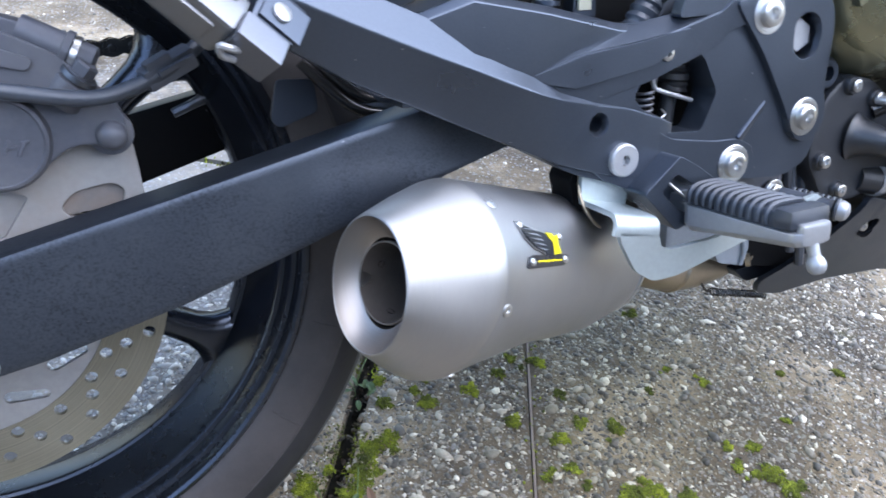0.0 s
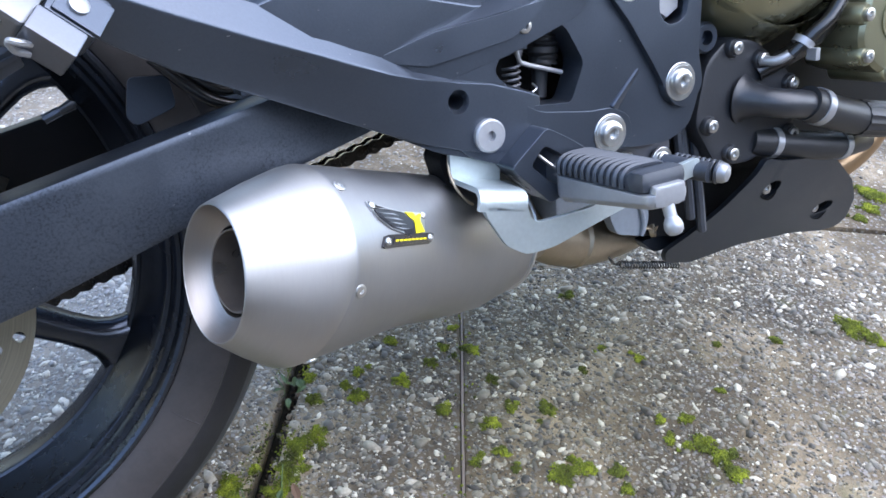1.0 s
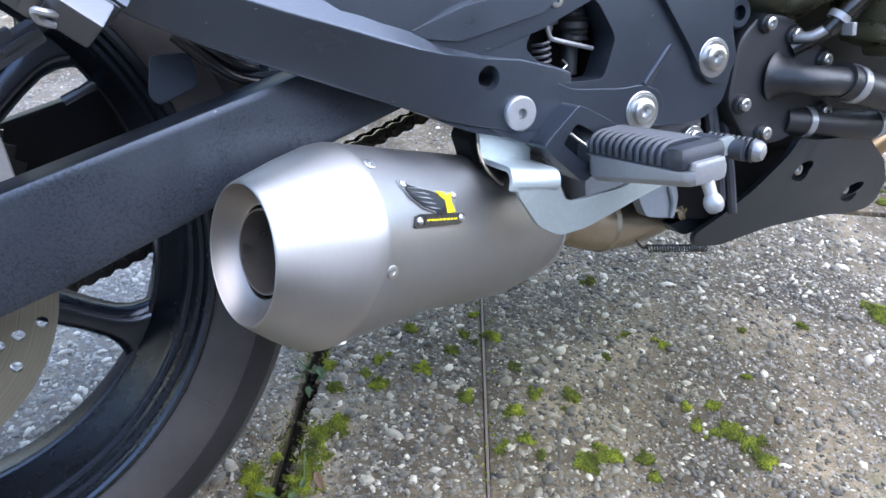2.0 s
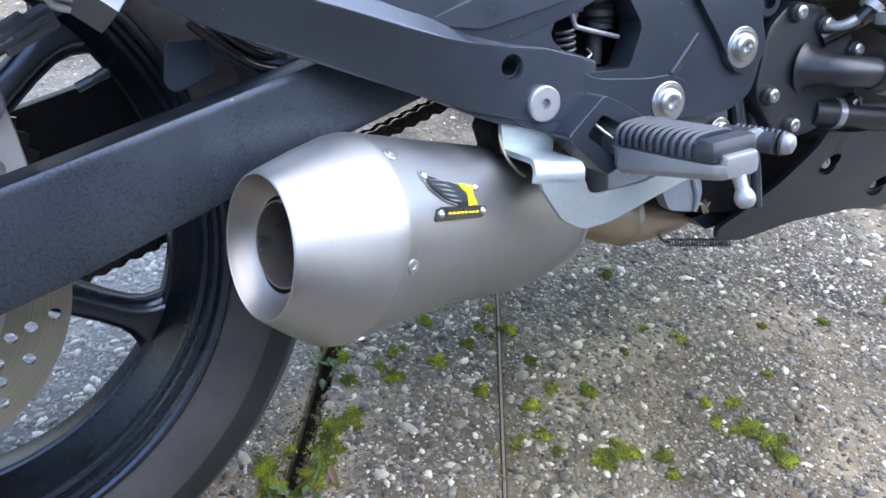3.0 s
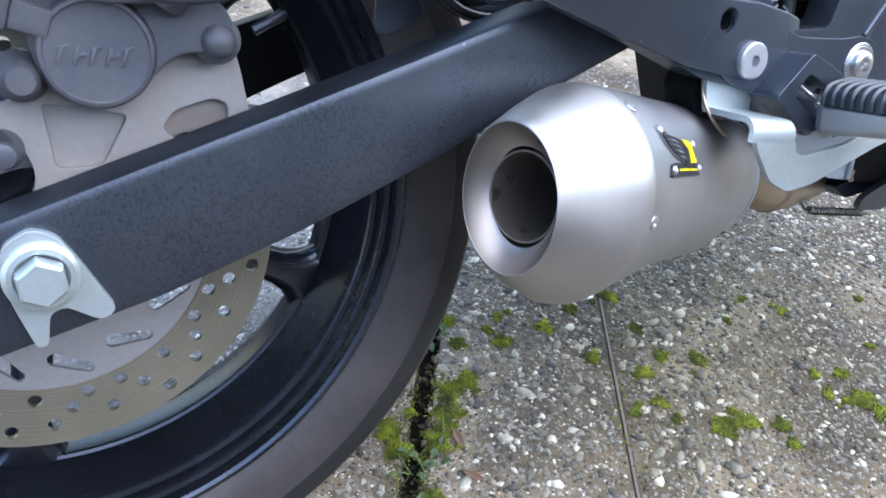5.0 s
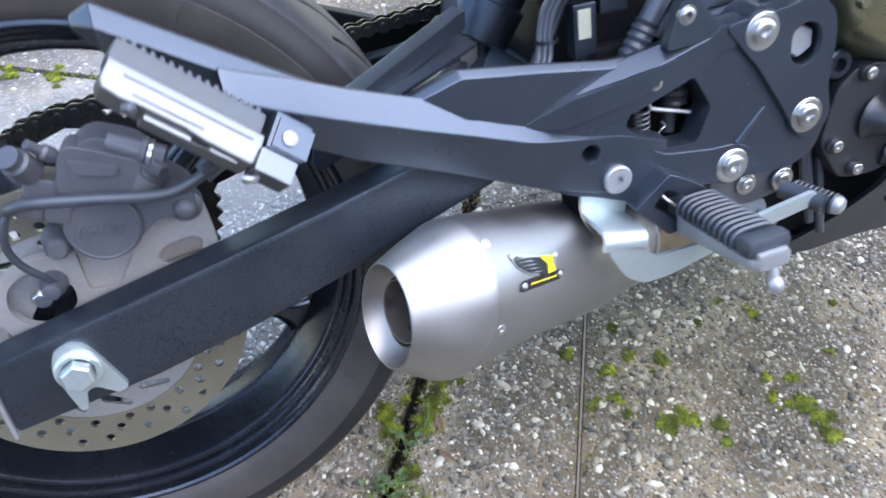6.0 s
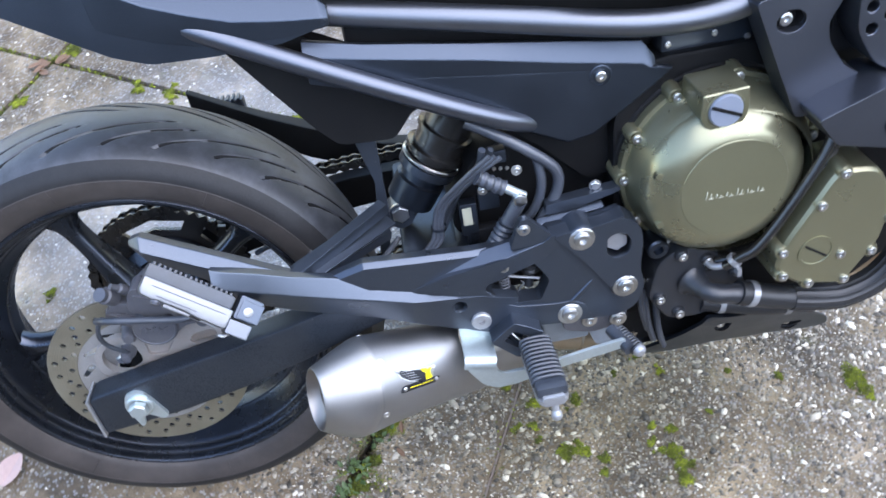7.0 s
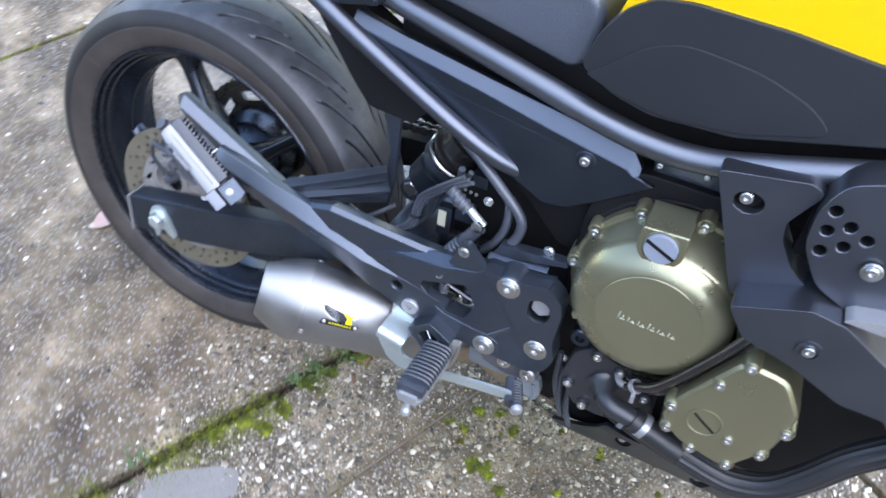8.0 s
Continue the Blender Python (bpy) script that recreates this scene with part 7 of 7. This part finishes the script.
# ---- engine ----
def engine():
    block = part("engine", prism(rounded([(0.60, -0.04), (0.60, 0.25), (0.64, 0.31), (0.80, 0.31), (0.98, 0.26), (1.0, 0.02), (0.90, -0.06)], 0.02), -0.125, 0.12, 0.008), DARK, bike, "black cast engine block")
    upper = part("throttle_body", box(0.655, 0.775, -0.115, -0.06, 0.29, 0.335, 0.008), BLACK, bike, "black intake rubber")
    for x, z in ((0.662, 0.318), (0.712, 0.322), (0.748, 0.312)):
        socket_bolt(x, -0.118, z, 0.0042, upper, washer=False)
    c = (0.713, 0.0, 0.177)
    cover = part("clutch_cover", lathe((c[0], 0, c[2]), OUT, [(0.118, 0.1090), (0.136, 0.1105), (0.1395, 0.1095), (0.1405, 0.1050), (0.152, 0.1030), (0.170, 0.0965), (0.186, 0.0890), (0.1885, 0.0862)], 120), GOLD, bike, "olive-gold painted clutch cover", sharp=28)
    part("flange", lathe((c[0], 0, c[2]), OUT, [(0.110, 0.114), (0.126, 0.115), (0.128, 0.113), (0.128, 0.105)], 96), DARK, cover)
    part("face", lathe((0.7045, 0, 0.1805), OUT, [(0.176, 0.0905), (0.183, 0.0885), (0.1895, 0.0845), (0.1955, 0.0780), (0.2000, 0.0705), (0.2030, 0.0630), (0.2042, 0.0575), (0.2042, 0.0440)], 96), GOLD, cover)
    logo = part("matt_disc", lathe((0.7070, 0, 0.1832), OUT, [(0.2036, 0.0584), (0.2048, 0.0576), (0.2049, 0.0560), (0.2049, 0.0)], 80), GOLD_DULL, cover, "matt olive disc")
    for k in range(6):
        x, z, h = 0.6765 + 0.0112 * k, 0.1758 - 0.0002 * k, (0.0095, 0.0050, 0.0050, 0.0082, 0.0052, 0.0056)[k]
        part("letter_bar", moved(box(-0.0007, 0.0007, -0.2058, -0.2047, 0, h, 0.0003), pose(x, 0, z, 0, 8, 0)), PALE, logo)
        part("letter_bar", moved(box(-0.0007, 0.0007, -0.2058, -0.2047, 0, h * 0.6, 0.0003), pose(x + 0.0048, 0, z, 0, 8, 0)), PALE, logo)
        part("letter_bar", moved(box(-0.0026, 0.0026, -0.2058, -0.2047, -0.0006, 0.0006, 0.0003), pose(x + 0.0050, 0, z)), PALE, logo)
    for ang in (82, 118, 150, 178, 210, 241, 272, 305, 338, 10, 41):
        a = radians(ang)
        x, z = c[0] + 0.1075 * math.cos(a), c[2] + 0.1075 * math.sin(a)
        part("lobe", lathe((x, -0.112, z), OUT, [(0, 0.0105), (0.031, 0.0095), (0.033, 0.0085), (0.033, 0)], 20), GOLD, cover)
        socket_bolt(x, -0.151, z, 0.0066, cover, washer=False)
    boss = [(0.6705, 0.2930), (0.7180, 0.2960)] + [(0.6942 + 0.0250 * math.cos(t), 0.2735 - 0.0250 * math.sin(t)) for t in (math.pi * k / 9 for k in range(10))]
    cap_seat = part("filler_boss", prism(boss, -0.1960, -0.140, 0.0025, seg=3), GOLD, cover, sharp=50)
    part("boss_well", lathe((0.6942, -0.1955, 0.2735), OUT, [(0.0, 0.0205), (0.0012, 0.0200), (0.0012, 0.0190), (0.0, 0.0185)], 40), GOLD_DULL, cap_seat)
    cap = part("filler_cap", lathe((0.6942, -0.1805, 0.2740), OUT, [(0, 0.0182), (0.0165, 0.0180), (0.0190, 0.0165), (0.0190, 0)], 40), CAP_GREY, cap_seat, "grey plastic oil filler cap")
    # near-black bar laid on the cap, drawing the shade of its slot
    part("slot_bar", moved(box(-0.0172, 0.0172, -0.2003, -0.1990, -0.0019, 0.0019, 0.0004), pose(0.6942, 0, 0.2740, 0, 24, 0)), DARK, cap)
    for ang in (160, 205):
        a = radians(ang)
        part("index_notch", moved(box(-0.010, 0.0, -0.196, -0.185, -0.004, 0.004, 0.0012), pose(0.7045 + 0.0850 * math.cos(a), 0, 0.1805 + 0.0850 * math.sin(a), 0, -ang, 0)), GOLD, cover)
    lower = [(0.812, 0.192), (0.858, 0.187), (0.884, 0.145), (0.877, 0.086), (0.843, 0.030), (0.784, 0.044), (0.756, 0.070), (0.764, 0.105), (0.793, 0.158)]
    pick = part("pickup_cover", prism(rounded(lower, 0.012), -0.219, -0.150, 0.009, seg=3), GOLD, bike, "olive-gold pickup cover")
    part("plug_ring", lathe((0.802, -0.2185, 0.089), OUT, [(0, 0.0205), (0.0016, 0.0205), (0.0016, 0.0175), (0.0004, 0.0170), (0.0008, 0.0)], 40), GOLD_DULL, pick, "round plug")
    part("plug_slot", moved(box(-0.016, 0.016, -0.2198, -0.2188, -0.0014, 0.0014, 0.0003), pose(0.802, 0, 0.089, 0, 35, 0)), DARK, pick)
    for x, z in ((0.820, 0.187), (0.800, 0.150), (0.764, 0.094), (0.768, 0.060), (0.800, 0.043), (0.842, 0.040), (0.868, 0.075), (0.880, 0.118), (0.832, 0.078)):
        part("lobe", lathe((x, -0.165, z), OUT, [(0, 0.0105), (0.050, 0.0092), (0.053, 0.008), (0.053, 0)], 18), GOLD, pick)
        socket_bolt(x, -0.222, z, 0.0066, pick, washer=False)
    # water pump
    pump = [(0.629, 0.018), (0.640, 0.068), (0.664, 0.086), (0.697, 0.080), (0.742, 0.046), (0.753, 0.008), (0.735, -0.012), (0.694, -0.026), (0.655, -0.022)]
    wp = part("water_pump", prism(rounded(pump, 0.010), -0.168, -0.11, 0.005), PUMP, bike, "black cast water pump cover")
    for x, z in ((0.668, 0.077), (0.699, 0.064), (0.736, 0.039), (0.643, 0.016), (0.668, -0.012), (0.740, -0.006)):
        part("lobe", lathe((x, -0.13, z), OUT, [(0, 0.0090), (0.040, 0.0082), (0.042, 0.007), (0.042, 0)], 18), PUMP, wp)
        socket_bolt(x, -0.176, z, 0.0066, wp, washer=False)
    elbow = part("elbow", tube([(0.684, -0.158, 0.0320), (0.688, -0.176, 0.0310), (0.700, -0.1905, 0.0285), (0.720, -0.193, 0.0250), (0.742, -0.193, 0.020)], 0.0122, 24), PUMP, wp)
    part("flare", lathe((0.6855, -0.1665, 0.0318), (0.30, -1, -0.06), [(0, 0.0215), (0.0015, 0.0190), (0.005, 0.0165), (0.010, 0.0146), (0.016, 0.0130), (0.021, 0.0116)], 32), PUMP, elbow)
    hose = part("coolant_hose", tube([(0.730, -0.193, 0.0245), (0.757, -0.193, 0.0135), (0.797, -0.193, 0.001), (0.804, -0.193, 0.0)], 0.0150, 24), HOSE, bike, "black rubber coolant hose")
    part("hose_clamp", lathe((0.741, -0.193, 0.0205), (0.93, 0, -0.36), [(0, 0.0152), (0.0002, 0.0161), (0.0085, 0.0161), (0.0087, 0.0152)], 36), ALLOY, hose, "steel hose clamp")
    part("corrugated_sleeve", tube([(0.797, -0.193, 0.001), (0.835, -0.195, -0.006), (0.865, -0.196, -0.006), (0.900, -0.196, 0.010), (0.928, -0.194, 0.046), (0.96, -0.19, 0.10), (1.02, -0.18, 0.16)], 0.0160, 60, flutes=15), HOSE, hose, "fluted black sleeve")
    part("lower_hose", tube([(0.700, -0.160, -0.008), (0.7214, -0.165, -0.0125), (0.760, -0.170, -0.021), (0.803, -0.172, -0.0280), (0.845, -0.165, -0.030)], 0.0130, 20), HOSE, bike, "black rubber lower hose")
    part("hose_clamp", lathe((0.7190, -0.1645, -0.0120), (0.96, -0.1, -0.21), [(0, 0.0132), (0.0002, 0.0141), (0.007, 0.0141), (0.0072, 0.0132)], 32), ALLOY, bike, "steel hose clamp")
    part("hose_clamp", lathe((0.8010, -0.172, -0.0277), (0.98, 0, -0.13), [(0, 0.0132), (0.0002, 0.0141), (0.007, 0.0141), (0.0072, 0.0132)], 32), ALLOY, bike, "steel hose clamp")
    thin = part("bypass_hose", tube([(0.712, -0.190, 0.066), (0.726, -0.198, 0.082), (0.744, -0.204, 0.100), (0.775, -0.204, 0.150), (0.806, -0.200, 0.208), (0.82, -0.19, 0.25)], 0.0058, 14), SLEEVE, bike, "thin hose in a frayed braided sleeve")
    part("spigot", tube([(0.697, -0.172, 0.063), (0.703, -0.184, 0.063), (0.716, -0.192, 0.070)], 0.0042, 12), ALLOY, thin, "bare metal spigot")
    clip = part("wire_clip", lathe((0.719, -0.193, 0.0735), (0.55, -0.2, 0.75), [(0, 0.0074), (0.0002, 0.0090), (0.006, 0.0090), (0.0062, 0.0074)], 20), ALLOY, thin, "spring hose clip")
    part("clip_ear", box(0.7195, 0.7245, -0.208, -0.198, 0.062, 0.072, 0.0008), ALLOY, clip)
    part("loom", tube([(0.70, -0.165, 0.052), (0.745, -0.185, 0.078), (0.784, -0.194, 0.128), (0.812, -0.190, 0.185), (0.83, -0.18, 0.24)], 0.0085, 14), SLEEVE, bike, "black wiring loom")
    part("switch", lathe((0.641, -0.140, 0.088), OUT, [(0, 0.013), (0.025, 0.013), (0.027, 0.011), (0.027, 0.006), (0.020, 0.005), (0.02, 0)], 24), PLASTIC, bike, "black neutral switch cap")
    # small parts between the plate and the belly pan
    for k, (x, z) in enumerate(((0.622, -0.01), (0.630, -0.03), (0.644, -0.045))):
        part("cable", tube([(x, -0.15, z + 0.05), (x + 0.004, -0.155, z), (x + 0.014, -0.15, z - 0.04)], 0.0042, 8), RUBBER, bike, "thin black cable")
    socket_bolt(0.628, -0.150, 0.030, 0.006, bike, washer=False)
    # belly pan
    belly = [(0.703, -0.022), (0.728, -0.0285), (0.790, -0.0345), (0.812, -0.0440), (0.859, -0.0700), (0.892, -0.0966), (0.905, -0.122), (0.898, -0.130), (0.872, -0.130), (0.822, -0.120), (0.737, -0.113), (0.676, -0.117), (0.640, -0.108), (0.630, -0.094), (0.652, -0.082), (0.678, -0.062), (0.694, -0.040)]
    holes = [[(0.732 + 0.011 * math.cos(t), -0.055 + 0.008 * math.sin(t)) for t in (2 * math.pi * k / 20 for k in range(20))], [(0.842 + 0.014 * math.cos(t), -0.096 + 0.0065 * math.sin(t)) for t in (2 * math.pi * k / 20 for k in range(20))]]
    shell = prism(rounded(belly, 0.006), -0.178, -0.172, 0.0015, holes=holes)
    for vert in shell.verts:
        below = max(0.0, -0.03 - vert.co.z)
        vert.co.y += 0.7 * below
        vert.co.z -= 0.16 * below
    pan = part("belly_pan", shell, PLASTIC, bike, "black plastic belly pan")
    # both wells are near-black, with their inner shade put into the colour
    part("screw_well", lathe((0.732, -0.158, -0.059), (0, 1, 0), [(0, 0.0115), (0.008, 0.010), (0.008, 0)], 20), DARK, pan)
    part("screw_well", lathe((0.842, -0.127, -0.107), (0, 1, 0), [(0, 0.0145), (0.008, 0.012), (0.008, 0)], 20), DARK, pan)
    socket_bolt(0.730, -0.158, -0.059, 0.0066, pan, washer=False)
    socket_bolt(0.838, -0.127, -0.108, 0.0058, pan, washer=False)
    part("pan_floor", prism(rounded([(0.62, -0.098), (0.636, -0.112), (0.84, -0.108), (0.87, -0.08), (0.84, -0.09), (0.66, -0.095)], 0.004), -0.112, 0.14, 0.002), PLASTIC, pan)
    part("oil_pan", prism(rounded([(0.58, 0.01), (0.60, -0.085), (0.66, -0.10), (0.82, -0.09), (0.85, 0.0)], 0.01), -0.12, 0.12, 0.006), DARK, bike, "black oil pan")
    # header pipe ahead of the pan
    part("header_pipe", tube([(1.04, -0.105, 0.10), (0.985, -0.105, 0.015), (0.950, -0.105, -0.044), (0.910, -0.10, -0.076), (0.86, -0.08, -0.10), (0.80, -0.05, -0.10)], 0.0165, 20), HEADER, bike, "bronze-tinted header pipe")


engine()
